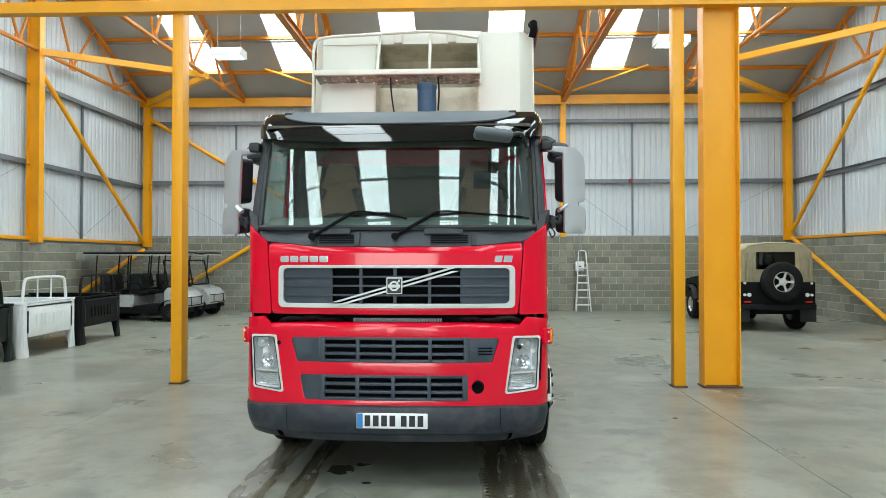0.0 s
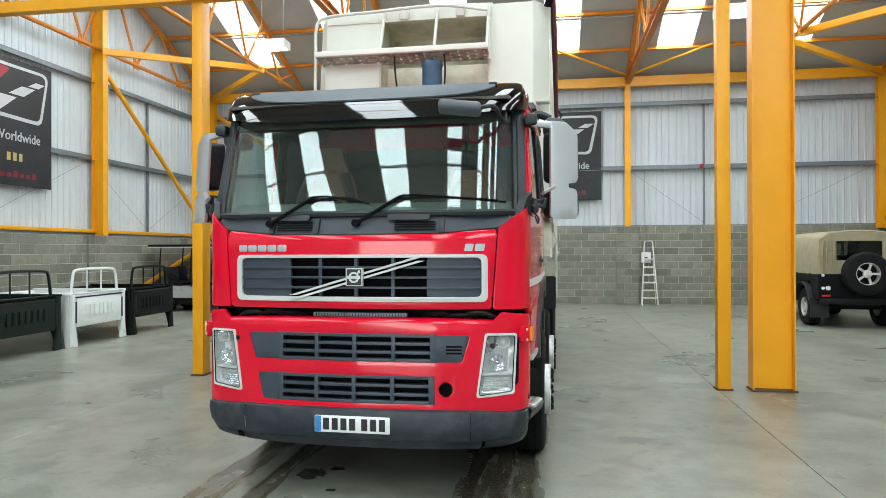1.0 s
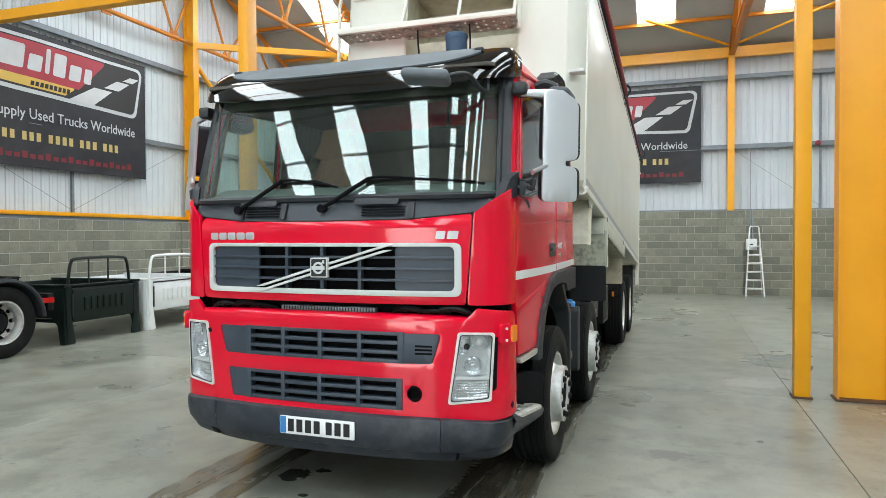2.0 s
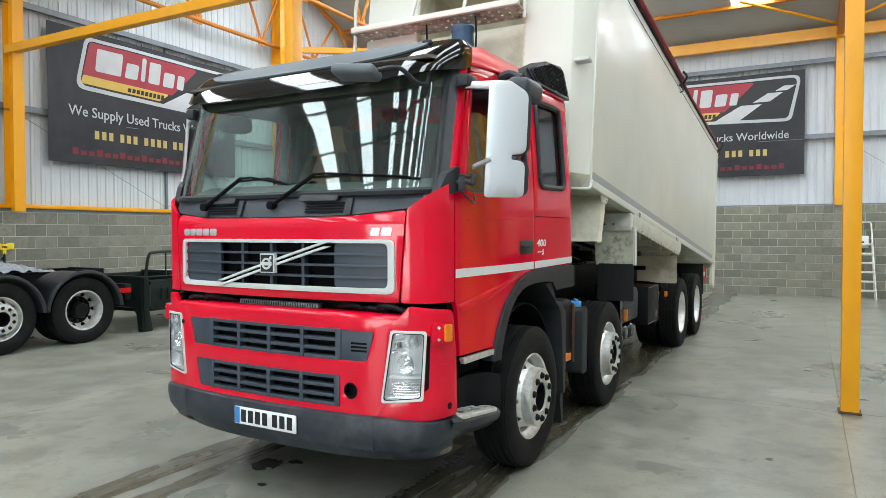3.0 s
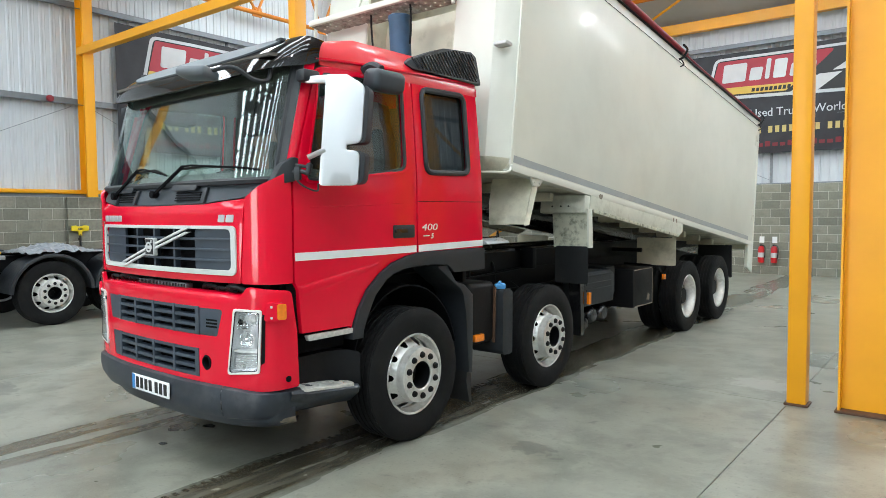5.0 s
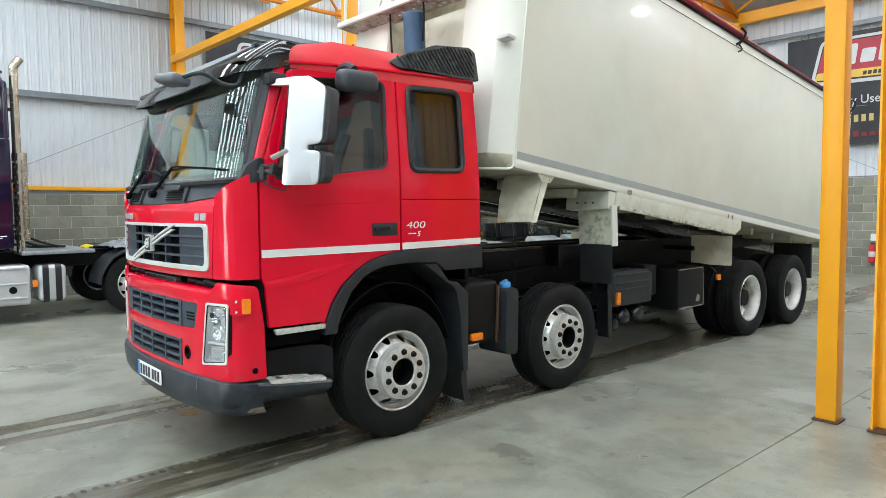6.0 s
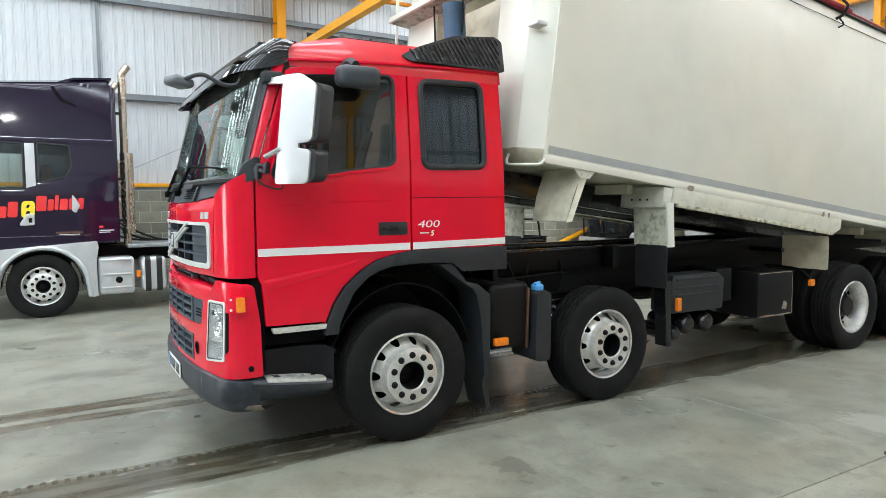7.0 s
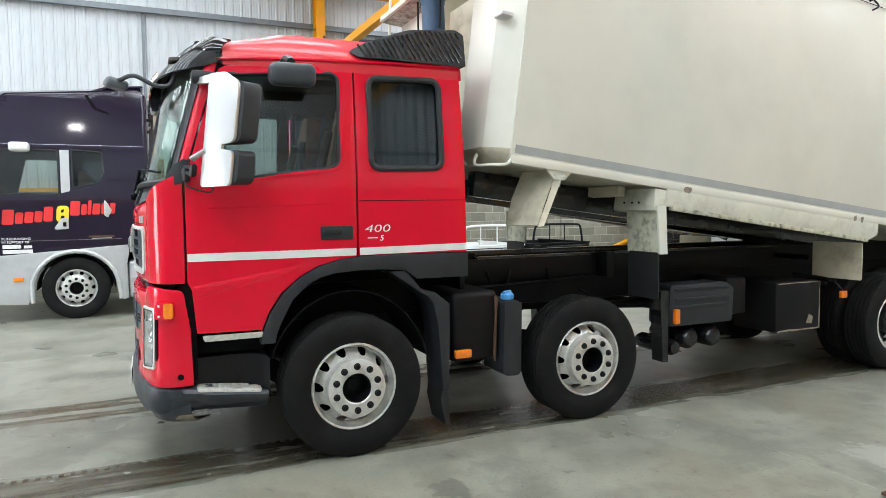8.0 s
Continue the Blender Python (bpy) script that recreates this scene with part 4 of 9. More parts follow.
# chassis and floor of the cab come first
b = B()
box(b, -1.11, 1.11, -0.95, 0.86, 1.30, 1.36)
part("cab_floor", b, VOID, truck)
b = B()
plate(b, rounded([(-1.13, 1.33), (1.13, 1.33), (1.15, 1.95), (1.06, 2.72), (-1.06, 2.72), (-1.15, 1.95)], 0.05), (), 0.04, on_y(0.865))
part("cab_rear_panel", b, TRIMBROWN, truck)

# front panel with the grille opening
gx0, gx1, gz0, gz1 = s_of_x(-0.835), s_of_x(0.865), 1.362, 1.630
b = B()
plate(b, rounded([(s_of_x(-0.925), 1.285), (s_of_x(0.925), 1.285), (s_of_x(0.965), 1.825), (s_of_x(0.6), 1.79), (0, 1.783), (s_of_x(-0.6), 1.79), (s_of_x(-0.965), 1.825)], [0.02, 0.02, 0.03, 0, 0, 0, 0.03]),
      [rrect(gx0, gz0, gx1, gz1, 0.05)], 0.02, ROLL, (0.06, 0.02), 0.006)
front = part("front_panel", b, RED, truck)
b = B()
plate(b, rrect(s_of_x(-0.872), 1.335, s_of_x(0.905), 1.652, 0.045), [rrect(gx0, gz0 + 0.005, gx1, gz1, 0.04)], 0.02, skin(-1.412), (0.06, 0.2), 0.008)
part("grille_frame", b, FRAMEGREY, front, "pale grey grille surround")
# black sheet that stands for the shade behind the grille
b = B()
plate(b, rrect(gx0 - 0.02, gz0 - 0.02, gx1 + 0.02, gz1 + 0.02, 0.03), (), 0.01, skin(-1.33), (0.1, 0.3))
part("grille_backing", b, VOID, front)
for z in (1.421, 1.490, 1.558):
    b = B()
    plate(b, rounded([(gx0 + 0.005, z), (gx1 - 0.005, z), (gx1 - 0.005, z + 0.014), (gx0 + 0.005, z + 0.014)], 0.004), (), 0.05, skin(-1.404), (0.08, 0), 0.003)
    part("grille_bar", b, GRILLE, front)
for x in (-0.238, 0.017, 0.272):
    b = B()
    s = s_of_x(x)
    plate(b, [(s - 0.011, gz0), (s + 0.011, gz0), (s + 0.011, gz1), (s - 0.011, gz1)], (), 0.04, skin(-1.397))
    part("grille_mullion", b, GRILLE, front)
for x0, x1 in ((-0.83, -0.455), (0.50, 0.86)):
    b = B()
    plate(b, rrect(s_of_x(x0), gz0, s_of_x(x1), gz1, 0.03), (), 0.02, skin(-1.388), (0.08, 0))
    part("grille_side_panel", b, GRILLE, front)
b = B()
for off in (-0.015, 0.015):
    plate(b, [(s_of_x(-0.455), 1.362 + off), (s_of_x(-0.405), 1.362 + off), (s_of_x(0.495), 1.625 + off), (s_of_x(0.445), 1.625 + off)], (), 0.018, skin(-1.425), (0.1, 0), 0.004)
part("diagonal_bar", b, FRAMEGREY, front, "pale grey diagonal double bar")
shifted = lambda y0: (lambda s, z, w: skin(y0)(s + 0.016, z, w))
b = B()
plate(b, rrect(-0.058, 1.44, 0.058, 1.562, 0.008), (), 0.03, shifted(-1.435), bev=0.004)
em = part("emblem", b, FRAMEGREY, front, "square badge with a pale ring on dark ground")
b = B()
plate(b, rrect(-0.05, 1.448, 0.05, 1.554, 0.006), (), 0.004, shifted(-1.438))
part("emblem_ground", b, INK, em)
b = B()
ring = [(0.037 * math.cos(a), 1.499 + 0.037 * math.sin(a)) for a in [2 * math.pi * k / 24 for k in range(24)]]
hole = [(0.024 * math.cos(a), 1.499 + 0.024 * math.sin(a)) for a in [2 * math.pi * k / 24 for k in range(24)]]
plate(b, ring, [hole], 0.004, shifted(-1.442))
plate(b, [(-0.045, 1.488), (0.045, 1.488), (0.045, 1.510), (-0.045, 1.510)], (), 0.004, shifted(-1.443))
plate(b, [(0.022, 1.527), (0.042, 1.527), (0.042, 1.547), (0.032, 1.547)], (), 0.004, shifted(-1.442))
part("emblem_ring", b, FRAMEGREY, em)
# maker's and model badges as plain shapes
b = B()
for k in range(5):
    x0 = -0.86 + k * 0.077
    s0, s1 = s_of_x(x0), s_of_x(x0 + 0.066)
    plate(b, rrect(s0, 1.674, s1, 1.72, 0.012), (), 0.006, skin(-1.404), bev=0.002)
part("maker_badge", b, SILVER, front, "row of pale metal badge shapes")
b = B()
s = s_of_x(0.75)
plate(b, rounded([(s, 1.674), (s + 0.055, 1.674), (s + 0.065, 1.722), (s + 0.010, 1.722)], 0.008), (), 0.005, skin(-1.404))
plate(b, rounded([(s + 0.068, 1.674), (s + 0.132, 1.674), (s + 0.142, 1.722), (s + 0.078, 1.722)], 0.008), (), 0.005, skin(-1.404))
part("model_badge", b, SILVER, front, "two pale metal badge shapes")

# red corner panels
for g in (1, -1):
    b = B()
    e0, e1 = s_of_x(0.935), s_of_x(0.975)
    yb = s_of_y(-1.092)
    o = rounded([(g * e0, 1.285), (g * yb, 1.285), (g * yb, 1.985), (g * (yb - 0.05), 1.975), (g * (CORNER - 0.20), 1.90), (g * e1, 1.828)], [0.02, 0.01, 0.01, 0.0, 0.05, 0.02])
    plate(b, o if g > 0 else o[::-1], (), 0.025, UP, (0.03, 0.15), 0.005)
    part("corner_panel", b, RED, truck)

# slate cowl below the windscreen
def cowl_y(s, z, w):
    p, n = nose(s)
    q = p + n * w
    t = max(0.0, min(1.0, (z - 1.77) / 0.19))
    return Vector((q.x * (1 - 0.05 * t * (abs(q.x) / 1.24) ** 2), -1.395 + 0.055 * t + 0.02 * t * t + q.y, z))
b = B()
sl = s_of_x(1.12)
plate(b, rounded([(-sl, 1.955), (-sl - 0.02, 1.90), (s_of_x(-0.97), 1.832), (s_of_x(-0.6), 1.797), (0, 1.79), (s_of_x(0.6), 1.797), (s_of_x(0.97), 1.832), (sl + 0.02, 1.90), (sl, 1.955), (s_of_x(0.6), 1.93), (0, 1.925), (s_of_x(-0.6), 1.93)], 0.01),
      (), 0.03, cowl_y, (0.05, 0.03), 0.006)
cowl = part("cowl", b, COWL, truck, "slate grey plastic cowl")
for x in (-0.42, 0.42):
    for k in range(4):
        b = B()
        z = 1.815 + k * 0.017
        plate(b, rrect(s_of_x(x - 0.14), z, s_of_x(x + 0.14), z + 0.009, 0.004), (), 0.012, lambda s, v, w: cowl_y(s, v, w + 0.012), (0.1, 0))
        part("vent_slat", b, VOID, cowl)
    b = B()
    plate(b, rrect(s_of_x(x - 0.19), 1.885, s_of_x(x + 0.10), 1.925, 0.018), (), 0.035, lambda s, v, w: cowl_y(s, v, w + 0.035), (0.1, 0), 0.012)
    part("step_ledge", b, TRIM, cowl)
for x in (-0.60, 0.60, -0.27):
    b = B()
    plate(b, rrect(s_of_x(x - 0.02), 1.80, s_of_x(x + 0.02), 1.90, 0.008), (), 0.02, lambda s, v, w: cowl_y(s, v, w + 0.02), (0, 0), 0.006)
    part("hinge_cover", b, TRIM, cowl)

# windscreen
WS = [(0, 0), (0.4, 0.007), (0.68, 0.023), (0.86, 0.047), (0.97, 0.085), (1.04, 0.137), (1.08, 0.20)]
_ws = spline([(a, c, 0) for a, c in WS], 8)
def u_of(x):
    """The u of screen() at a distance x from the middle of its lower edge."""
    k = max(i for i in range(len(_ws)) if _ws[i].x <= abs(x) or i == 0)
    k = min(k, len(_ws) - 2)
    t = (abs(x) - _ws[k].x) / (_ws[k + 1].x - _ws[k].x)
    return math.copysign((k + t) / (len(_ws) - 1), x)
def screen(u, v):
    """u from -1 to 1 across, v from 0 to 1 upwards."""
    k = abs(u) * (len(_ws) - 1)
    i = min(int(k), len(_ws) - 2)
    p = _ws[i].lerp(_ws[i + 1], k - i)
    z = 1.93 + 0.80 * v
    x = p.x * (1 - 0.022 * v)
    return Vector((math.copysign(x, u) if u else 0, -1.345 + 0.19 * v + 0.01 * v * v + p.y, z + 0.012 * abs(u) ** 3))
b = B()
loft(b, [[screen(-1 + 2 * i / 40, v / 8) for i in range(41)] for v in range(9)], 0.006)
ws = part("windscreen", b, WINDSCREEN, truck, "large clear windscreen reflecting rooflights")
ws.visible_shadow = False
b = B()
rim = [screen(-1 + 2 * i / 30, 0.0) for i in range(31)] + [screen(1, v / 6 * 0.97) for v in range(1, 7)] + [screen(1 - 2 * i / 30, 0.97) + Vector((0, 0.024, 0)) for i in range(31)] + [screen(-1, 0.97 - v / 6 * 0.97) for v in range(1, 7)]
tube(b, [p + Vector((0, -0.004, 0)) for p in rim], 0.022, 6)
part("windscreen_seal", b, TRIM, truck)
# roof lining band and sun blind behind the glass
b = B()
loft(b, [[screen(-0.97 + 1.94 * i / 30, 0.80 + 0.2 * v / 2) + Vector((0, 0.05, 0)) for i in range(31)] for v in range(3)], 0.01)
part("header_lining", b, TRIMBROWN, truck)

b = B()
plate(b, rounded([(-1.04, -1.14), (1.04, -1.14), (1.06, -0.76), (-1.06, -0.76)], 0.05), (), 0.02, on_z(2.745))
part("front_header", b, TRIMBROWN, truck, "grey header shelf")
# A-pillars
for g in (1, -1):
    b = B()
    rows = []
    for k in range(13):
        v = k / 12
        a = screen(1, v)
        z = a.z
        oy = -1.09 + 0.31 * max(0.0, z - 1.95)
        outer = Vector((FLANK - tumble(z) - taper(oy), oy, z))
        inn = Vector((a.x + 0.008, a.y - 0.004, z))
        mid = inn.lerp(outer, 0.5) + Vector((0.018, -0.018, 0))
        rows.append([Vector((g * p.x, p.y, p.z)) for p in (inn + Vector((-0.01, 0.02, 0)), inn, inn.lerp(mid, 0.5) + Vector((0.006, -0.006, 0)), mid, mid.lerp(outer, 0.55) + Vector((0.008, -0.004, 0)), outer, outer + Vector((-0.03, 0.0, 0)))])
    loft(b, rows)
    part("a_pillar", b, RED, truck)
    b = B()
    loft(b, [[r[0], r[1] + (r[1] - r[0]) * 0.25, r[2].lerp(r[3], 0.0) + Vector((g * 0.007, -0.007, 0)), r[3] + Vector((g * 0.006, -0.006, 0)), r[3]] for r in rows], 0.003)
    part("pillar_trim", b, TRIM, truck)
    b = B()
    o = rounded([(-1.215, 1.90), (-1.075, 1.93), (-1.045, 2.075), (-1.085, 2.08), (-1.15, 2.035)], [0.02, 0.01, 0.015, 0.01, 0.05])
    plate(b, o, (), 0.05, lambda y, z, w: Vector((g * (1.186 + w - 0.55 * max(0, -1.09 - y)), y, z)), (0.03, 0), 0.006)
    part("pillar_foot", b, TRIM, truck)

# doors
ARCH = [(-0.622, 0.93), (-0.567, 1.065), (-0.480, 1.195), (-0.362, 1.295), (-0.235, 1.365), (-0.085, 1.405), (0.02, 1.418)]
for g in (1, -1):
    fl = side(FLANK, g)
    b = B()
    o = [(-1.03, 0.955), (-0.635, 0.955)] + [(y - 0.012, z) for y, z in ARCH] + [(0.038, 1.425), (0.038, 2.705), (0.015, 2.737), (-0.30, 2.731), (-0.635, 2.715), (-0.81, 2.69), (-0.845, 2.67), (-0.888, 2.56), (-1.022, 2.124), (-1.076, 1.95), (-1.078, 1.29), (-1.052, 1.235)]
    win = rounded([(-0.975, 1.945), (-0.80, 1.942), (-0.60, 1.975), (-0.075, 2.045), (-0.062, 2.69), (-0.79, 2.645), (-0.83, 2.60)], [0.03, 0.1, 0.2, 0.08, 0.07, 0.03, 0.03])
    plate(b, o, [win], 0.035, fl, (0.2, 0.08), 0.006)
    door = part("door", b, RED, truck)
    b = B()
    plate(b, win, (), 0.005, side(FLANK - 0.016, g), (0.15, 0.08))
    gl_ = part("door_window", b, SIDEGLASS, door, "tinted door glass")
    gl_.visible_shadow = False
    b = B()
    tube(b, [fl(y, z, -0.004) for y, z in win + win[:1]], 0.014, 6)
    part("window_seal", b, TRIM, door)
    b = B()
    plate(b, rrect(-0.219, 1.541, 0.012, 1.637, 0.014), (), 0.012, side(FLANK + 0.005, g), bev=0.004)
    h = part("door_handle", b, TRIM, door, "recessed black door handle")
    b = B()
    plate(b, rrect(-0.205, 1.580, -0.075, 1.608, 0.008), (), 0.02, side(FLANK + 0.020, g), bev=0.006)
    part("handle_grip", b, GLOSSBLACK, h)
    b = B()
    plate(b, [(-1.074, 1.424), (0.032, 1.429), (0.032, 1.481), (-1.074, 1.476)], (), 0.003, side(FLANK + 0.0035, g), (0.1, 0))
    part("door_stripe", b, WHITESTRIPE, door, "white stripe")
    b = B()
    inner_o = [(-0.98, 1.40), (0.02, 1.45), (0.02, 2.715), (-0.80, 2.67), (-0.875, 2.55), (-1.04, 1.97)]
    plate(b, inner_o, [[(y, z) for y, z in win]], 0.02, side(FLANK - 0.044, g), (0.2, 0.08))
    part("door_lining", b, TRIMBROWN, door, "grey door lining")
    # pressed crease along the lower door
    b = B()
    loft(b, [[fl(-1.05, 1.262, 0.001), fl(-0.75, 1.315, 0.001), fl(-0.50, 1.353, 0.001), fl(-0.36, 1.382, 0.001)], [fl(-1.03, 1.243, 0.007), fl(-0.75, 1.298, 0.008), fl(-0.50, 1.343, 0.007), fl(-0.385, 1.362, 0.003)], [fl(-1.03, 1.19, 0.001), fl(-0.75, 1.25, 0.001), fl(-0.50, 1.31, 0.001), fl(-0.42, 1.34, 0.001)]])
    part("door_crease", b, RED, door)
    b = B()
    tube(b, [fl(-0.95 + 0.06 * k, 1.768 + 0.0018 * k, -0.0015) for k in range(15)], 0.004, 6)
    part("door_ridge", b, RED, door)
    b = B()
    lip = [(y + (0.022 if y > -0.4 else -0.016), z + (0.014 if z > 2.3 else -0.024)) for y, z in win]
    plate(b, lip, [win], 0.012, side(FLANK + 0.007, g), (0.15, 0.08), 0.006)
    part("window_surround", b, RED, door)
    # side panel behind the door
    b = B()
    o = [(0.052, 1.425), (0.20, 1.427), (0.888, 1.428), (0.878, 2.0), (0.855, 2.80), (0.052, 2.765)]
    rw = rounded([(0.155, 2.035), (0.695, 2.045), (0.685, 2.685), (0.150, 2.672)], 0.075)
    plate(b, o, [rw], 0.035, fl, (0.2, 0.08), 0.005)
    q = part("rear_side_panel", b, RED, truck)
    b = B()
    plate(b, rw, (), 0.005, side(FLANK - 0.016, g), (0.3, 0.08))
    gl_ = part("rear_window", b, DARKGLASS, q, "dark tinted rear side window")
    gl_.visible_shadow = False
    b = B()
    tube(b, [fl(y, z, 0.002) for y, z in rw + rw[:1]], 0.022, 8)
    part("window_seal", b, TRIM, q)
    b = B()
    plate(b, [(0.058, 1.429), (0.886, 1.442), (0.886, 1.492), (0.058, 1.481)], (), 0.003, side(FLANK + 0.0035, g))
    part("panel_stripe", b, WHITESTRIPE, q, "white stripe")
    b = B()
    plate(b, [(0.054, 1.808), (0.882, 1.811), (0.882, 1.816), (0.054, 1.813)], (), 0.001, side(FLANK + 0.0012, g))
    part("panel_seam", b, VOID, q)
    b = B()
    plate(b, [(0.055, 1.45), (0.85, 1.45), (0.85, 2.72), (0.055, 2.71)], [rw], 0.02, side(FLANK - 0.044, g), (0.2, 0.08))
    part("side_lining", b, TRIMBROWN, q, "grey cab side lining")
    b = B()
    loft(b, [[Vector((g * (1.132 - tumble(z) + 0.014 * math.sin(k * 1.25)), 0.09 + 0.64 * k / 40, z)) for k in range(41)] for z in (1.98, 2.2, 2.45, 2.69)], 0.003)
    part("curtain", b, CURTAIN, q, "pleated grey-blue curtain")
    # power figures
    b = B()
    if g > 0:
        lettering(b, "400", 0.075, pose(FLANK + 0.0015, 0.093, 1.590, 90, 0, 90), 0.002, -0.0006, shear=0.15, width=0.185)
        lettering(b, "5", 0.055, pose(FLANK + 0.0015, 0.205, 1.528, 90, 0, 90), 0.002, 0.001, shear=0.2)
        plate(b, [(0.115, 1.545), (0.19, 1.545), (0.192, 1.553), (0.117, 1.553)], (), 0.002, side(FLANK + 0.0027, g))
        part("power_figures", b, WHITESTRIPE, q, "pale raised figures")
    # grey lower edge of the cab and the wheel arch lip
    b = B()
    inner = [(0.20, 1.325), (0.05, 1.325), (-0.134, 1.313), (-0.235, 1.285), (-0.313, 1.245), (-0.421, 1.145), (-0.50, 0.995), (-0.53, 0.92), (-0.54, 0.86)]
    o = [(-0.635, 0.86)] + ARCH + [(0.20, 1.425), (0.888, 1.422), (0.888, 1.243), (0.477, 1.243), (0.39, 1.312)] + inner
    plate(b, o, (), 0.09, side(FLANK + 0.020, g), (0.08, 0), 0.012)
    part("arch_trim", b, TRIM, truck, "dark grey plastic wheel arch trim")
    # mud wing behind the front wheel
    b = B()
    prof = [(0.27, 1.305), (0.40, 1.215), (0.505, 1.142), (0.575, 1.10), (0.612, 1.045), (0.647, 0.877), (0.665, 0.62), (0.681, 0.383)]
    outp = [(0.40, 1.31), (0.47, 1.225), (0.525, 1.155), (0.625, 1.135), (0.744, 1.04), (0.745, 0.877), (0.742, 0.68), (0.732, 0.376)]
    plate(b, prof + outp[::-1], (), 0.30, side(FLANK + 0.005, g), (0, 0), 0.01)
    part("mud_wing", b, TRIM, truck)
    b = B()
    plate(b, [(0.675, 0.30), (0.715, 0.12), (0.745, 0.12), (0.735, 0.42), (0.685, 0.42)], (), 0.28, side(FLANK - 0.02, g))
    part("mud_flap", b, FLAP, truck)
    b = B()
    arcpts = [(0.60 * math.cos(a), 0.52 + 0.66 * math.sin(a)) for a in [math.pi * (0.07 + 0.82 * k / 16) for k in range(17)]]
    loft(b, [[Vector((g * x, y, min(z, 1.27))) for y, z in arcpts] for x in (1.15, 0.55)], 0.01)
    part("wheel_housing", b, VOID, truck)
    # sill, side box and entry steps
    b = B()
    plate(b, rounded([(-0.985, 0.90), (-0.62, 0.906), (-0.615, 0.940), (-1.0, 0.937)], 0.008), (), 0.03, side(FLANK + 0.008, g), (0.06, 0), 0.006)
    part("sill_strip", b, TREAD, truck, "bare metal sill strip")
    # near-black blocks put shade into the step recess
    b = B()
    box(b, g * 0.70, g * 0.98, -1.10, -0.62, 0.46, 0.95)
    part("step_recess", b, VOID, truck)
    b = B()
    plate(b, rounded([(-1.06, 0.80), (-0.59, 0.80), (-0.59, 0.90), (-1.06, 0.90)], 0.02), (), 0.10, side(1.09, g), bev=0.01)
    part("upper_step", b, VOID, truck)
    b = B()
    plate(b, rounded([(-1.055, 0.53), (-0.585, 0.50), (-0.585, 0.772), (-0.63, 0.785), (-1.055, 0.775)], 0.02), (), 0.10, lambda y, z, w: Vector((g * (1.075 + 0.14 * max(0.0, (y + 0.80) / 0.20) ** 2 + w), y, z)), (0.04, 0), 0.012)
    part("step_side", b, BLACK, truck)
    b = B()
    rows = []
    for y, ztop, zbot, q in ((-1.13, 0.600, 0.46, -0.055), (-1.06, 0.592, 0.45, -0.043), (-0.98, 0.580, 0.44, -0.028), (-0.85, 0.570, 0.432, -0.010), (-0.615, 0.552, 0.418, 0.012), (-0.595, 0.55, 0.43, 0.0)):
        rows.append([Vector((g * xx, y, zz)) for xx, zz in ((0.95, ztop), (1.225 + q, ztop), (1.238 + q, ztop - 0.02), (1.225 + q, ztop - 0.06), (1.15 + q, zbot + 0.01), (1.12, zbot), (0.95, zbot))])
    loft(b, rows)
    part("lower_step", b, BUMPER, truck)
    b = B()
    st = lambda u, v, w: Vector((g * (u - 0.028 - 0.10 * max(0.0, -0.64 - v)), v, 0.606 - (v + 1.03) * 0.085 - 0.25 * max(0.0, u - 1.235) + w))
    slots = [rrect(1.09 + 0.05 * i, -0.99 + 0.085 * j, 1.125 + 0.05 * i, -0.935 + 0.085 * j, 0.012) for i in range(3) for j in range(4)]
    plate(b, rrect(1.06, -1.04, 1.27, -0.64, 0.02), slots, 0.018, st, (0.04, 0), 0.004)
    part("step_tread", b, TREAD, truck, "pressed metal step tread")

# roof
def roof_section(y):
    t = max(0.0, min(1.0, (y + 0.82) / 0.42))
    crown = 2.872 + 0.093 * t
    half = [(FLANK - tumble(2.70) - taper(y), 2.70), (1.160 - taper(y), 2.765), (1.145 - taper(y), 2.80), (1.10 - taper(y), min(2.86, crown - 0.015)), (1.0, crown - 0.005), (0.8, crown + 0.01), (0.4, crown + 0.025), (0.0, crown + 0.03)]
    return [Vector((x, y, z)) for x, z in half] + [Vector((-x, y, z)) for x, z in half[-2::-1]]
b = B()
loft(b, [roof_section(-0.82 + 1.695 * k / 16) for k in range(17)], 0.01)
part("roof", b, DUSTYRED, truck, "dusty red cab roof", smooth=50)
b = B()
loft(b, [[Vector((p.x * 0.94, p.y, p.z - 0.05)) for p in roof_section(-0.80 + 1.6 * k / 8)] for k in range(9)], 0.008)
part("headlining", b, TRIMBROWN, truck, "grey cab headlining")
b = B()
plate(b, [(p.x, p.z) for p in roof_section(0.85)], (), 0.02, on_y(0.87, 1))
part("roof_rear", b, RED, truck)
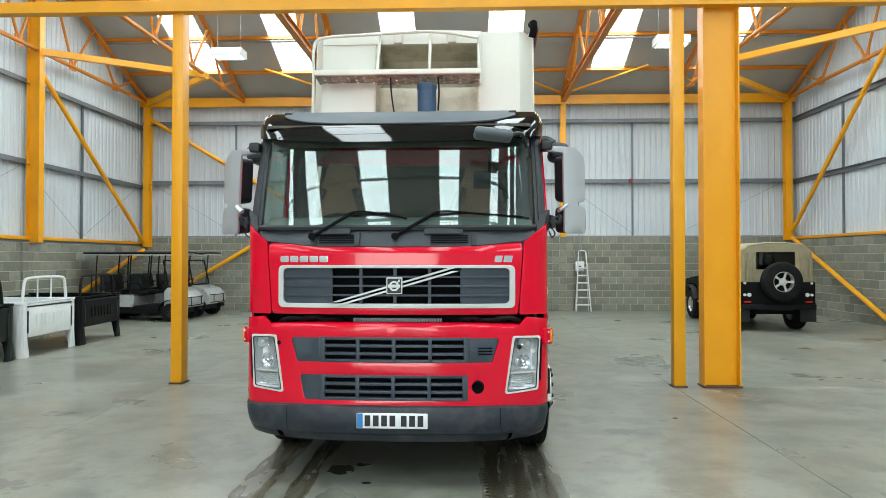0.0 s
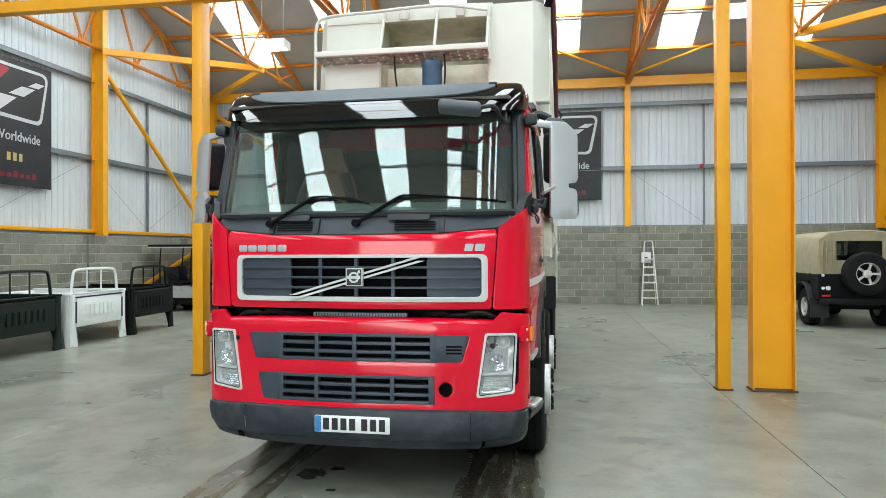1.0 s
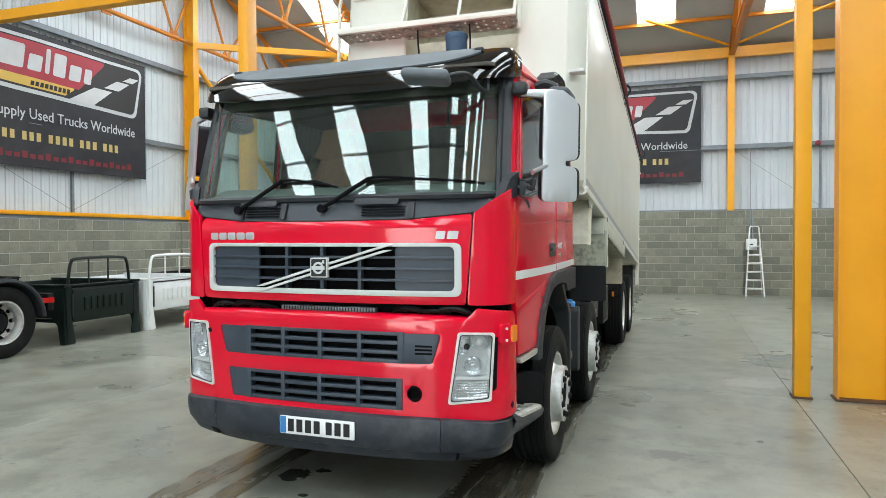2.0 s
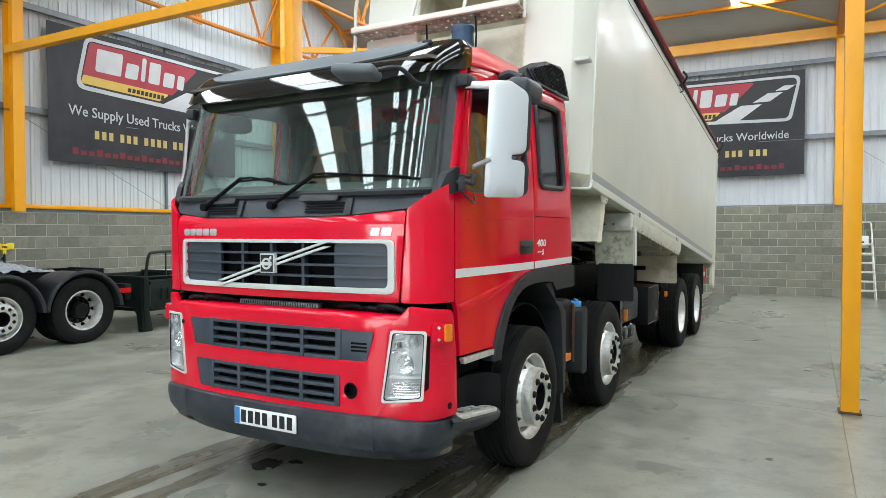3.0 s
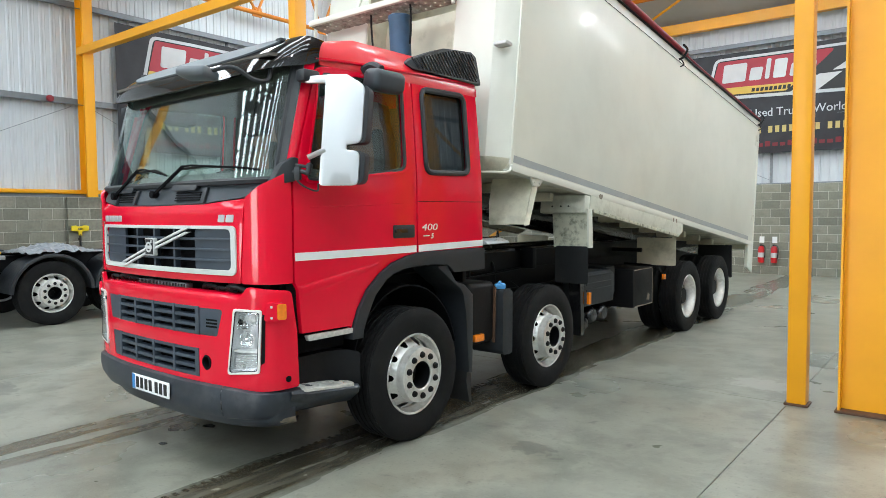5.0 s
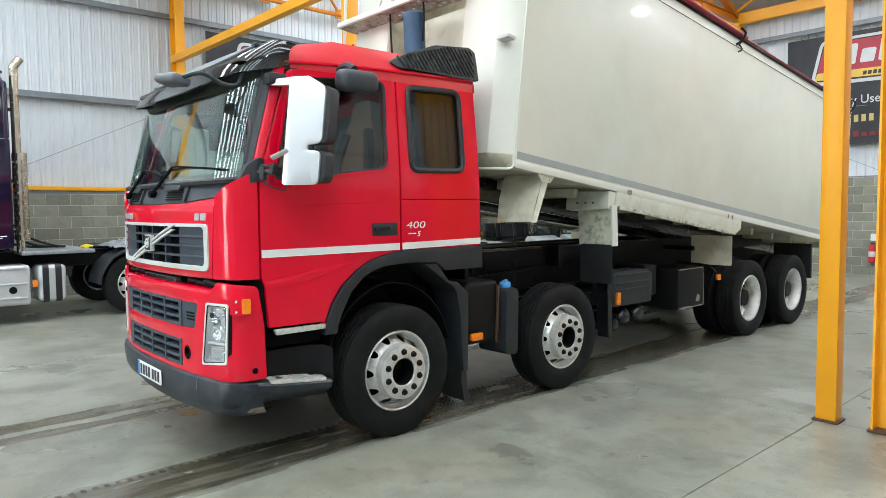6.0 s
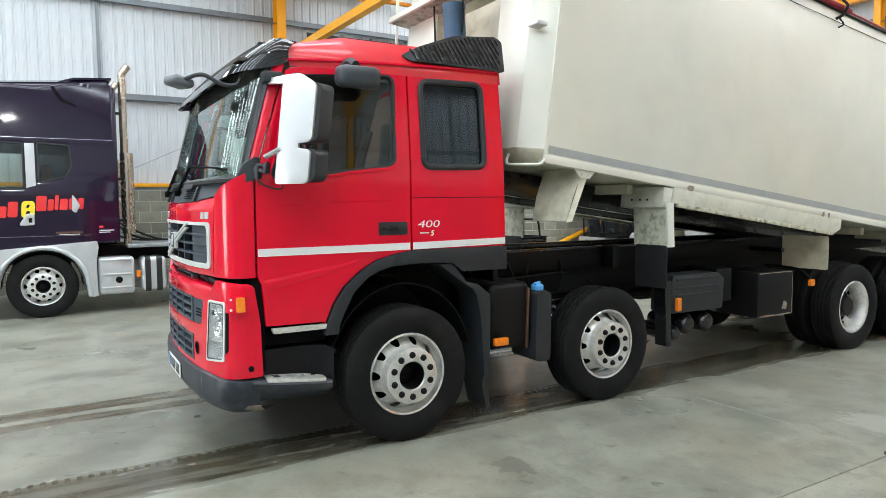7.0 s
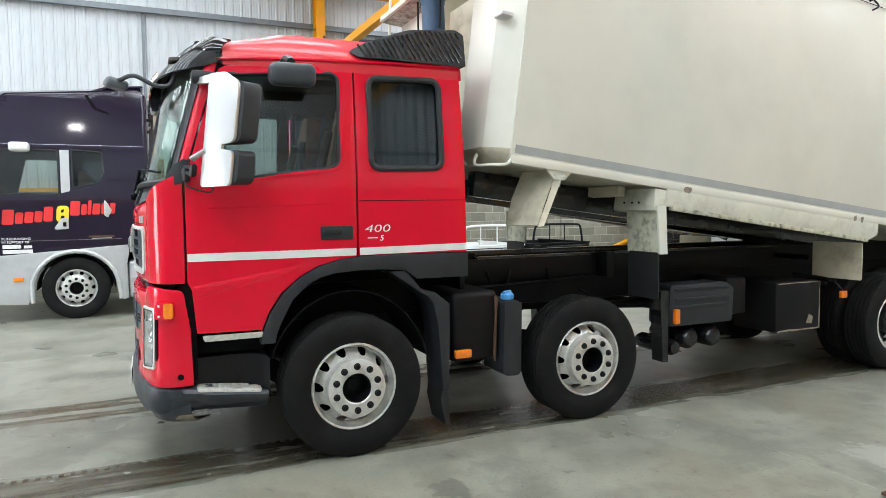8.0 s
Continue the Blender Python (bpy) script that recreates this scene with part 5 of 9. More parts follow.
for g in (1, -1):
    b = B()
    tube(b, spline([(g * 1.140, -0.86, 2.735), (g * 1.150, -0.6, 2.752), (g * 1.164, 0.0, 2.776), (g * 1.160, 0.84, 2.80)], 5), 0.012, 6)
    part("gutter", b, RED, truck)
    # ribbed air deflector
    b = B()
    o = rounded([(0.02, 2.855), (0.10, 2.812), (0.905, 2.797), (0.912, 3.045), (0.85, 3.078), (0.47, 3.042), (0.155, 2.925)], [0.03, 0.06, 0.02, 0.03, 0.05, 0.3, 0.12])
    dw = lambda y, z, w: Vector((g * (1.19 - 0.22 * max(0, z - 2.79) + w - 0.05 * max(0.0, 0.16 - y) / 0.12), y, z))
    plate(b, o, (), 0.12, dw, (0.1, 0.06), 0.015)
    df = part("air_deflector", b, TRIM, truck, "black ribbed plastic air deflector")
    for k in range(24):
        foot = 0.135 + k * 0.042
        y0, z0 = (foot, 2.822) if foot < 0.872 else (0.872, 2.822 + (foot - 0.872) / 0.55)
        z1 = z0
        while z1 < 3.05 and z1 < 2.905 + 0.30 * max(0.0, foot - 0.55 * (z1 - 2.822) - 0.13):
            z1 += 0.004
        if z1 - z0 < 0.03:
            continue
        b = B()
        tube(b, [dw(y0, z0, 0.002), dw(foot - 0.55 * (z1 - 2.822), z1, 0.002)], 0.0075, 6)
        part("rib", b, GLOSSBLACK, df)
b = B()
for x, y in ((0.55, -0.2), (0.75, -0.05), (-0.6, -0.1)):
    rod(b, (x, y, 2.96), (x, y, 3.04), 0.008, seg=8)
part("roof_aerial", b, TRIM, truck)

# smoked sun visor with a matt top lip
_vp = spline([(a, c, 0) for a, c in ((0, 0), (0.4, 0.004), (0.70, 0.016), (0.90, 0.050), (1.03, 0.12), (1.10, 0.21), (1.138, 0.31), (1.15, 0.43))], 8)
def visor(u, v):
    """u across from -1 to 1, v from the lower lip (0) to the rear edge on the roof (1)."""
    a = abs(u)
    k = a * (len(_vp) - 1)
    i = min(int(k), len(_vp) - 2)
    q = _vp[i].lerp(_vp[i + 1], k - i)
    x = q.x
    low = Vector((x, -1.265 + q.y, 2.592 + 0.045 * x ** 4 + 0.05 * a ** 10))
    top = Vector((x * 0.97, -0.965 + 0.05 * x ** 2 + 0.14 * a ** 8, 2.872 + 0.012 * x ** 2 - 0.02 * a ** 8))
    mid = low.lerp(top, 0.5) + Vector((0.02 * x ** 4, -0.05, 0.03))
    p = low * (1 - v) ** 2 + mid * 2 * v * (1 - v) + top * v * v
    return Vector((math.copysign(p.x, u) if u else 0.0, p.y, p.z))
b = B()
loft(b, [[visor(-1 + 2 * i / 56, v / 8) for i in range(57)] for v in range(9)], 0.012)
vis = part("sun_visor", b, SMOKED, truck, "smoked glossy sun visor")
b = B()
loft(b, [[visor(-0.47 + 0.94 * i / 30, 0.52 + 0.27 * abs(-1 + 2 * i / 30) ** 4 + (0.50 - 0.27 * abs(-1 + 2 * i / 30) ** 4) * v / 5) + Vector((0, -0.008, 0.007)) for i in range(31)] for v in range(6)], 0.012)
part("visor_lip", b, VISORTOP, vis, "matt grey upper lip")
for g in (1, -1):
    b = B()
    for v in (0.9,):
        p = visor(g * 0.455, v)
        box(b, p.x - 0.03, p.x + 0.03, p.y - 0.015, p.y + 0.02, p.z - 0.005, p.z + 0.022, 0.008)
    part("visor_mount", b, TRIM, vis)
# front mirror under the visor
b = B()
tube(b, spline([(1.0, -1.10, 2.66), (1.01, -1.14, 2.57), (0.99, -1.23, 2.565), (0.95, -1.35, 2.625), (0.86, -1.45, 2.60)], 6), 0.014, 8)
fm = part("front_mirror_arm", b, TRIM, truck)
b = B()
box(b, -0.14, 0.14, -0.07, 0.07, -0.03, 0.035, 0.029, 4, m=pose(0.74, -1.465, 2.597, -14, 6, 6))
part("front_mirror", b, VISORTOP, fm, "pale grey front mirror housing")

# side mirrors with polished covers
for g in (1, -1):
    mr = B()
    I, O = Vector((1.314, -0.995, 0)), Vector((1.516, -0.865, 0))
    d = (O - I).normalized()
    n = Vector((d.y, -d.x, 0))
    L = (O - I).length
    def cover(u, v, w):
        p = I + d * u + n * (w - 0.05 * (u / L) ** 2 * 0.6) + Vector((0, 0, v))
        p.y += 0.075 * (v - 1.90) / 0.68
        return Vector((g * p.x, p.y, p.z))
    o = rounded([(0.0, 1.90), (L, 1.90), (L, 2.115), (L - 0.085, 2.125), (L - 0.085, 2.155), (L + 0.005, 2.165), (L + 0.005, 2.53), (0.13, 2.60), (0.0, 2.60)], [0.03, 0.035, 0.05, 0.01, 0.01, 0.05, 0.07, 0.02, 0.015])
    plate(mr, o, (), 0.02, cover, (0.04, 0.1), 0.008)
    mir = part("side_mirror", mr, MIRRORCOVER, truck, "polished metal mirror cover on a black housing")
    b = B()
    for v0, v1 in ((1.91, 2.12), (2.165, 2.54)):
        plate(b, rrect(0.03, v0, L + 0.03, v1, 0.05), (), 0.13, lambda u, v, w: cover(u, v, w - 0.022), (0.06, 0), 0.025)
    part("mirror_housing", b, TRIM, mir)
    b = B()
    for v0, v1 in ((1.935, 2.095), (2.19, 2.515)):
        plate(b, rrect(0.05, v0, L + 0.01, v1, 0.04), (), 0.003, lambda u, v, w: cover(u, v, w - 0.153))
    part("mirror_glass", b, STEEL, mir)
    b = B()
    plate(b, [(-0.14, 2.555), (0.02, 2.545), (0.02, 2.60), (-0.14, 2.595)], (), 0.03, cover, bev=0.006)
    part("upper_arm", b, MIRRORCOVER, mir)
    b = B()
    box(b, *sorted((g * 1.13, g * 1.22)), -1.02, -0.88, 2.56, 2.64, 0.02)
    part("arm_root", b, TRIM, mir)
    b = B()
    tube(b, [Vector((g * 1.262, -1.035, 2.075)), Vector((g * 1.335, -0.955, 2.125))], 0.022, 8, 0.6)
    part("lower_arm", b, MIRRORCOVER, mir)
    b = B()
    tube(b, [Vector((g * 1.18, -1.09, 1.985)), Vector((g * 1.23, -1.055, 1.99)), Vector((g * 1.265, -1.03, 1.975))], 0.015, 8)
    tube(b, [Vector((g * 1.19, -1.075, 2.03)), Vector((g * 1.24, -1.035, 2.02)), Vector((g * 1.275, -1.02, 2.04))], 0.011, 6)
    box(b, -0.02, 0.02, -0.02, 0.02, -0.055, 0.03, 0.008, m=pose(g * 1.205, -1.07, 1.99, 0, 0, g * 30))
    box(b, -0.014, 0.014, -0.02, 0.02, -0.02, 0.05, 0.006, m=pose(g * 1.262, -1.03, 1.99, 0, g * 12, g * 30))
    tube(b, spline([(g * 1.19, -1.08, 1.95), (g * 1.23, -1.05, 1.90), (g * 1.22, -0.93, 1.87), (g * 1.20, -0.90, 1.92)], 4), 0.006, 6)
    part("mirror_hinge", b, TRIM, mir)
    # kerb mirror over the door glass
    b = B()
    box(b, -0.08, 0.08, -0.15, 0.15, -0.075, 0.075, 0.05, 4, m=pose(g * 1.33, -0.41, 2.625, 0, g * 8, 0))
    km = part("kerb_mirror", b, COWL, truck, "rounded slate grey kerb mirror")
    b = B()
    tube(b, spline([(g * 1.15, -0.44, 2.72), (g * 1.22, -0.42, 2.745), (g * 1.30, -0.41, 2.71)], 5), 0.032, 8)
    part("kerb_mirror_arm", b, TRIM, km)

# wipers
for px, tx in ((-0.61, 0.05), (0.015, 0.97)):
    b = B()
    base = screen(u_of(px), 0.0) + Vector((0, -0.045, -0.065))
    elbow = screen(u_of(px + 0.31), 0.15) + Vector((0, -0.03, 0.0))
    tube(b, [base, elbow], 0.013, 6)
    tube(b, [elbow + Vector((0.0, 0, 0)), screen(u_of(px + 0.40), 0.155) + Vector((0, -0.03, 0)), screen(u_of(tx), 0.10) + Vector((0, -0.02, 0))], 0.007, 6)
    rod(b, base + Vector((0, 0.03, 0)), base + Vector((0, -0.02, 0)), 0.026, seg=12)
    wp = part("wiper", b, VOID, truck)
    b = B()
    tube(b, [screen(u_of(px + 0.27), 0.13) + Vector((0, -0.014, 0)), screen(u_of(px + 0.55), 0.14) + Vector((0, -0.012, 0)), screen(u_of(tx + 0.05), 0.085) + Vector((0, -0.012, 0))], 0.008, 6)
    part("wiper_blade", b, RUBBER, wp)

# lower nose: red panel with two grilles, headlamps
b = B()
hu = rounded([(s_of_x(-0.72), 0.935), (s_of_x(0.735), 0.935), (s_of_x(0.79), 1.115), (s_of_x(-0.77), 1.115)], 0.025)
hl = rounded([(s_of_x(-0.66), 0.655), (s_of_x(0.535), 0.655), (s_of_x(0.535), 0.842), (s_of_x(-0.70), 0.842)], 0.025)
ye, yt = s_of_y(-1.059, -1.415), s_of_y(-1.106, -1.415)
tow = [(s_of_x(0.622) + 0.042 * math.cos(a), 0.757 + 0.042 * math.sin(a)) for a in [2 * math.pi * k / 20 for k in range(20)]]
o = rounded([(-ye, 0.62), (s_of_x(-0.8), 0.605), (s_of_x(0.8), 0.605), (ye, 0.62), (ye - 0.010, 0.98), (yt, 1.240), (s_of_x(0.995), 1.268), (s_of_x(0.915), 1.184), (s_of_x(0.6), 1.190), (0, 1.195), (s_of_x(-0.6), 1.190), (s_of_x(-0.915), 1.184), (s_of_x(-0.995), 1.268), (-yt, 1.240), (-ye + 0.010, 0.98)], [0.02, 0, 0, 0.02, 0.05, 0.05, 0.03, 0.02, 0, 0, 0, 0.02, 0.03, 0.05, 0.05])
def lampshape(inset, g=1):
    o = rounded([(s_of_x(0.825) + inset, 0.70 + inset), (s_of_x(1.072) - inset, 0.728 + inset), (s_of_x(1.09) - inset, 1.128 - inset), (s_of_x(0.885) + inset, 1.128 - inset)], 0.02)
    return o if g > 0 else [(-u, v) for u, v in o][::-1]
plate(b, o, [hu, hl, tow, lampshape(0.004), lampshape(0.004, -1)], 0.03, LOW, (0.05, 0.15), 0.008)
low = part("lower_front_panel", b, RED, truck)
# inward roll at its upper edge
b = B()
loft(b, [[LOW(s_of_x(0.94) * (-1 + 2 * i / 40), 1.222 + dz - 0.012 * abs(-1 + 2 * i / 40) ** 4, w) for i in range(41)] for dz, w in ((-0.05, -0.002), (-0.03, 0.0005), (-0.016, -0.004), (-0.004, -0.014), (0.003, -0.03), (0.005, -0.09))], 0.006)
part("panel_roll", b, RED, low)
for nm, loop, zs, x0, x1 in (("upper_grille", hu, (0.946, 0.998, 1.056, 1.110), -0.525, 0.545), ("lower_grille", hl, (0.667, 0.718, 0.776, 0.832), -0.525, 0.535)):
    b = B()
    plate(b, loop, (), 0.01, skin(-1.345), (0.08, 0))
    gr_ = part(nm, b, VOID, truck, "dark slatted plastic grille")
    for z in zs:
        b = B()
        plate(b, rrect(s_of_x(x0), z - 0.0105, s_of_x(x1), z + 0.0105, 0.006), (), 0.05, skin(-1.418), (0.08, 0), 0.003)
        part("slat", b, GRILLE, gr_)
    for k in range(5):
        x = x0 + (x1 - x0) * k / 4
        s = s_of_x(x)
        b = B()
        zz = (zs[0] - 0.012, zs[-1] + 0.012)
        wd = 0.02 if k in (0, 4) else 0.014
        plate(b, [(s - wd, zz[0]), (s + wd, zz[0]), (s + wd, zz[1]), (s - wd, zz[1])], (), 0.05, skin(-1.421), bev=0.003)
        part("upright", b, GRILLE, gr_)
    ends = ((-0.765, -0.535),) + (((0.555, 0.785),) if nm == "upper_grille" else ())
    for e0, e1 in ends:
        b = B()
        zl, zh = loop[0][1] + 0.0, zs[-1] + 0.012
        lo = min(p[1] for p in loop)
        hi = max(p[1] for p in loop)
        sl0 = s_of_x(-0.70 if (nm == "lower_grille") else e0)
        o = rounded([(s_of_x(e0 + 0.045) if e0 < 0 else s_of_x(e0), lo), (s_of_x(e1) if e0 < 0 else s_of_x(e1 - 0.055), lo), (s_of_x(e1), hi), (sl0, hi)], 0.02)
        plate(b, o, (), 0.05, skin(-1.412), (0.08, 0), 0.006)
        part("blank_panel", b, GRILLE, gr_)
        if e0 > 0:
            for k in range(3):
                b = B()
                plate(b, rrect(s_of_x(0.63), 0.99 + k * 0.022, s_of_x(0.735), 1.002 + k * 0.022, 0.004), (), 0.004, skin(-1.4145))
                part("vent_slot", b, VOID, gr_)
# lower central strip and tow eye
b = B()
plate(b, rrect(s_of_x(0.55), 0.66, s_of_x(0.72), 0.845, 0.02), [tow], 0.006, skin(-1.409), bev=0.003)
te = part("tow_eye_plate", b, RED, truck)
b = B()
lathe(b, [(0.05, 0.0), (0.05, 0.05), (0.038, 0.052), (0.036, 0.01), (0.0, 0.0)], 24, pose(0.622, -1.335, 0.757, 0, 0, -87))
part("tow_eye", b, VOID, te)
b = B()
for dx, dz in ((-0.06, 0.055), (0.06, 0.055), (0.06, -0.055)):
    s = s_of_x(0.622 + dx)
    plate(b, rrect(s - 0.014, 0.757 + dz - 0.01, s + 0.014, 0.757 + dz + 0.01, 0.003), (), 0.003, skin(-1.4125))
part("tow_clip", b, MIRRORCOVER, te)
b = B()
plate(b, rrect(s_of_x(-0.45), 0.602, s_of_x(0.50), 0.64, 0.006), (), 0.02, skin(-1.405), (0.1, 0))
part("lower_slot", b, VOID, low)
b = B()
for x, z, r in ((-0.865, 1.07, 0.016), (0.935, 1.045, 0.018)):
    p = LOW(s_of_x(x), z, 0.0)
    rod(b, p + Vector((0, 0.01, 0)), p + Vector((0, -0.004, 0)), r, seg=16)
part("tow_cap", b, VOID, low)

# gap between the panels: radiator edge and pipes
# black sheet in place of the shaded depth of the gap
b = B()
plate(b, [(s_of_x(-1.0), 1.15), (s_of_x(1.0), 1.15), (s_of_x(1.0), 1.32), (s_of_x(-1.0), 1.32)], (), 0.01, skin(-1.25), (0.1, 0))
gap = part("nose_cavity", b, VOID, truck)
b = B()
box(b, -0.30, 0.36, -1.36, -1.31, 1.228, 1.256, 0.004)
part("radiator_edge", b, RAILSTEEL, gap)
for k in range(32):
    b = B()
    box(b, -0.28 + k * 0.02, -0.275 + k * 0.02, -1.364, -1.36, 1.231, 1.253)
    part("radiator_fin", b, BLACK, gap)
b = B()
for x, z, r in ((-0.78, 1.245, 0.022), (-0.62, 1.255, 0.03), (-0.5, 1.24, 0.02), (0.55, 1.25, 0.028), (0.70, 1.24, 0.02), (0.82, 1.255, 0.026)):
    b = B()
    tube(b, spline([(x - 0.10, -1.27, z - 0.03), (x - 0.04, -1.305, z), (x + 0.05, -1.31, z + 0.006), (x + 0.12, -1.27, z - 0.02)], 4), r * 0.7, 8)
    rod(b, (x, -1.325, z), (x + 0.02, -1.29, z), r * 0.6, seg=10)
    part("hose", b, BLACK, gap)

# dark shut line between the nose corner and the door
for g in (1, -1):
    b = B()
    plate(b, [(-1.075, 0.94), (-1.035, 0.94), (-1.05, 1.10), (-1.05, 1.235), (-1.08, 1.285), (-1.125, 1.285), (-1.10, 1.10)], (), 0.004, lambda y, z, w: side(FLANK, g)(y, z, w - 0.03))
    part("shut_line", b, VOID, truck)
# headlamps
for g in (1, -1):
    sk = lambda s, z, w: LOW(g * s, z, w)
    b = B()
    plate(b, lampshape(0), [lampshape(0.015)], 0.024, lambda s, z, w: sk(s, z, w + 0.010), (0.06, 0), 0.006)
    hd = part("headlamp", b, LAMPRIM, truck, "clear headlamp in a grey surround")
    b = B()
    plate(b, lampshape(0.006), [lampshape(0.018)], 0.085, lambda s, z, w: sk(s, z, w), (0.06, 0))
    part("lamp_bucket", b, CHROME, hd)
    b = B()
    plate(b, lampshape(0.014), [lampshape(0.019)], 0.006, lambda s, z, w: sk(s, z, w + 0.009), (0.06, 0))
    part("lamp_gasket", b, VOID, hd)
    b = B()
    plate(b, lampshape(0.008), (), 0.01, lambda s, z, w: sk(s, z, w - 0.078), (0.06, 0))
    part("lamp_back", b, CHROME, hd)
    aim = pose(0, 0, 0, 0, 0, -90 + g * 14)
    for sx, z, r in ((1.01, 1.068, 0.044), (0.968, 0.932, 0.052)):
        b = B()
        c = sk(s_of_x(sx), z, -0.055)
        lathe(b, [(r * 1.12, 0.034), (r, 0.045), (r * 0.92, 0.036), (r * 0.7, 0.012), (r * 0.42, -0.004), (r * 0.2, -0.008), (0.0, -0.008)], 28, Matrix.Translation(c) @ aim)
        rf = part("reflector", b, BOWL, hd)
        b = B()
        lathe(b, [(r * 0.44, -0.004), (r * 0.46, 0.030), (r * 0.36, 0.042), (r * 0.18, 0.050), (0.0, 0.052)], 20, Matrix.Translation(c) @ aim)
        part("bulb_shield", b, STEEL if z < 1.0 else LAMPRIM, rf)
    # stepped reflector cheeks beside the bowls
    for k in range(6):
        b = B()
        z = 0.992 + 0.02 * k
        x0 = 0.885 + 0.004 * k
        loft(b, [[sk(s_of_x(x0), z, -0.02), sk(s_of_x(0.945), z, -0.055)], [sk(s_of_x(x0), z + 0.017, -0.035), sk(s_of_x(0.945), z + 0.017, -0.068)]], 0.003)
        part("reflector_step", b, BOWL, hd)
    # fluted indicator at the foot
    for k in range(7):
        b = B()
        z = 0.738 + 0.015 * k
        tube(b, [sk(s_of_x(0.862 + 0.012 * k / 3), z, -0.022), sk(s_of_x(0.96), z, -0.026), sk(s_of_x(1.052), z + 0.006, -0.03)], 0.007, 6)
        part("indicator_flute", b, BOWL, hd)
    b = B()
    plate(b, [(s_of_x(0.868), 0.846), (s_of_x(1.065), 0.852), (s_of_x(1.066), 0.866), (s_of_x(0.872), 0.860)], (), 0.06, lambda s, v, w: sk(s, v, w - 0.01), (0.05, 0), 0.003)
    part("lamp_divider", b, LAMPRIM, hd)
    b = B()
    plate(b, lampshape(0.014), (), 0.004, lambda s, z, w: sk(s, z, w + 0.008), (0.05, 0.1), 0.001)
    ln = part("lens", b, LENS, hd, "clear plastic lens")
    ln.visible_shadow = False
    b = B()
    plate(b, rounded([(s_of_x(1.078), 0.78), (s_of_x(1.098), 0.80), (s_of_x(1.105), 1.10), (s_of_x(1.09), 1.10)], 0.004), (), 0.008, lambda s, v, w: sk(s, v, w + 0.004))
    part("lamp_gap", b, VOID, hd)
    # side indicator on its red wing
    b = B()
    o = rounded([(CORNER - 0.165, 1.062), (CORNER - 0.055, 1.055), (CORNER - 0.05, 1.172), (CORNER - 0.155, 1.178)], 0.02)
    plate(b, o, (), 0.05, lambda s, z, w: sk(s, z, w + 0.034 + 0.05 * (s - CORNER + 0.11)), (0.03, 0), 0.012)
    sw = part("indicator_wing", b, RED, truck)
    b = B()
    plate(b, rrect(CORNER - 0.098, 1.068, CORNER - 0.050, 1.166, 0.012), (), 0.03, lambda s, z, w: sk(s, z, w + 0.045), (0.02, 0), 0.008)
    part("side_indicator", b, AMBER, sw, "amber side indicator lens")
    for z in (1.082, 1.150):
        b = B()
        p = sk(CORNER - 0.127, z, 0.033)
        q = sk(CORNER - 0.127, z, 0.040)
        rod(b, p, q, 0.008, seg=10)
        part("wing_screw", b, FRAMEGREY, sw)
    b = B()
    p = sk(s_of_y(-1.137, -1.415), 0.68, 0.0)
    rod(b, p - Vector((g * 0.01, 0, 0)), p + Vector((g * 0.003, 0, 0)), 0.02, seg=14)
    part("wing_hole", b, VOID, truck)
    # frayed gap behind the corner, its shade a near-black sheet
    b = B()
    plate(b, [(-1.10, 0.64), (-1.03, 0.64), (-1.03, 1.26), (-1.14, 1.27)], (), 0.02, side(FLANK - 0.05, g))
    part("corner_gap", b, VOID, truck)

def tucked(s, z, k):
    """A point of the nose line drawn in by k metres."""
    p = skin(-1.415)(s, z, 0.0)
    return Vector((p.x * (1 - k), p.y + 1.15 * k, z))


# front bumper in three pieces and its lower valance
BM = skin(-1.445)
sb = s_of_x(0.79)


def bumper_piece(s0, s1, z0a, z1a, z0b, z1b):
    b = B()
    n = max(4, int(abs(s1 - s0) / 0.05))
    rows = []
    for i in range(n + 1):
        t = i / n
        s = s0 + (s1 - s0) * t
        z0, z1 = z0a + (z0b - z0a) * t, z1a + (z1b - z1a) * t
        q = max(0.0, (abs(s) - sb) / (CORNER - sb))
        z0 -= 0.012 * min(q, 1.0) ** 2
        tuck = 0.022 * min(q, 1.0) ** 1.2
        prof = [(z1, -0.09), (z1, -0.025), (z1 - 0.012, -0.006), (z1 - 0.05, 0.0), (z0 + 0.10, -0.25 * tuck), (z0 + 0.05, -0.006 - 0.55 * tuck), (z0 + 0.01, -0.025 - tuck), (z0, -0.05 - tuck), (z0, -0.12 - tuck)]
        rows.append([BM(s, z, w) for z, w in prof])
    return loft(b, rows)
part("bumper", bumper_piece(-sb, sb, 0.405, 0.622, 0.405, 0.622), BUMPER, truck, "scuffed dark plastic front bumper")
for g in (1, -1):
    e = CORNER + 0.20
    part("bumper_corner", bumper_piece(g * (sb + 0.004), g * e, 0.405, 0.622, 0.455, 0.60), BUMPER, truck)
b = B()
loft(b, [[tucked(s_of_x(0.90) * (-1 + 2 * i / 30), z, 0.018 + 0.012 * k + 0.022 * abs(-1 + 2 * i / 30) ** 3) for i in range(31)] for k, z in enumerate((0.41, 0.375, 0.345))], 0.02)
part("bumper_valance", b, BUMPER, truck)
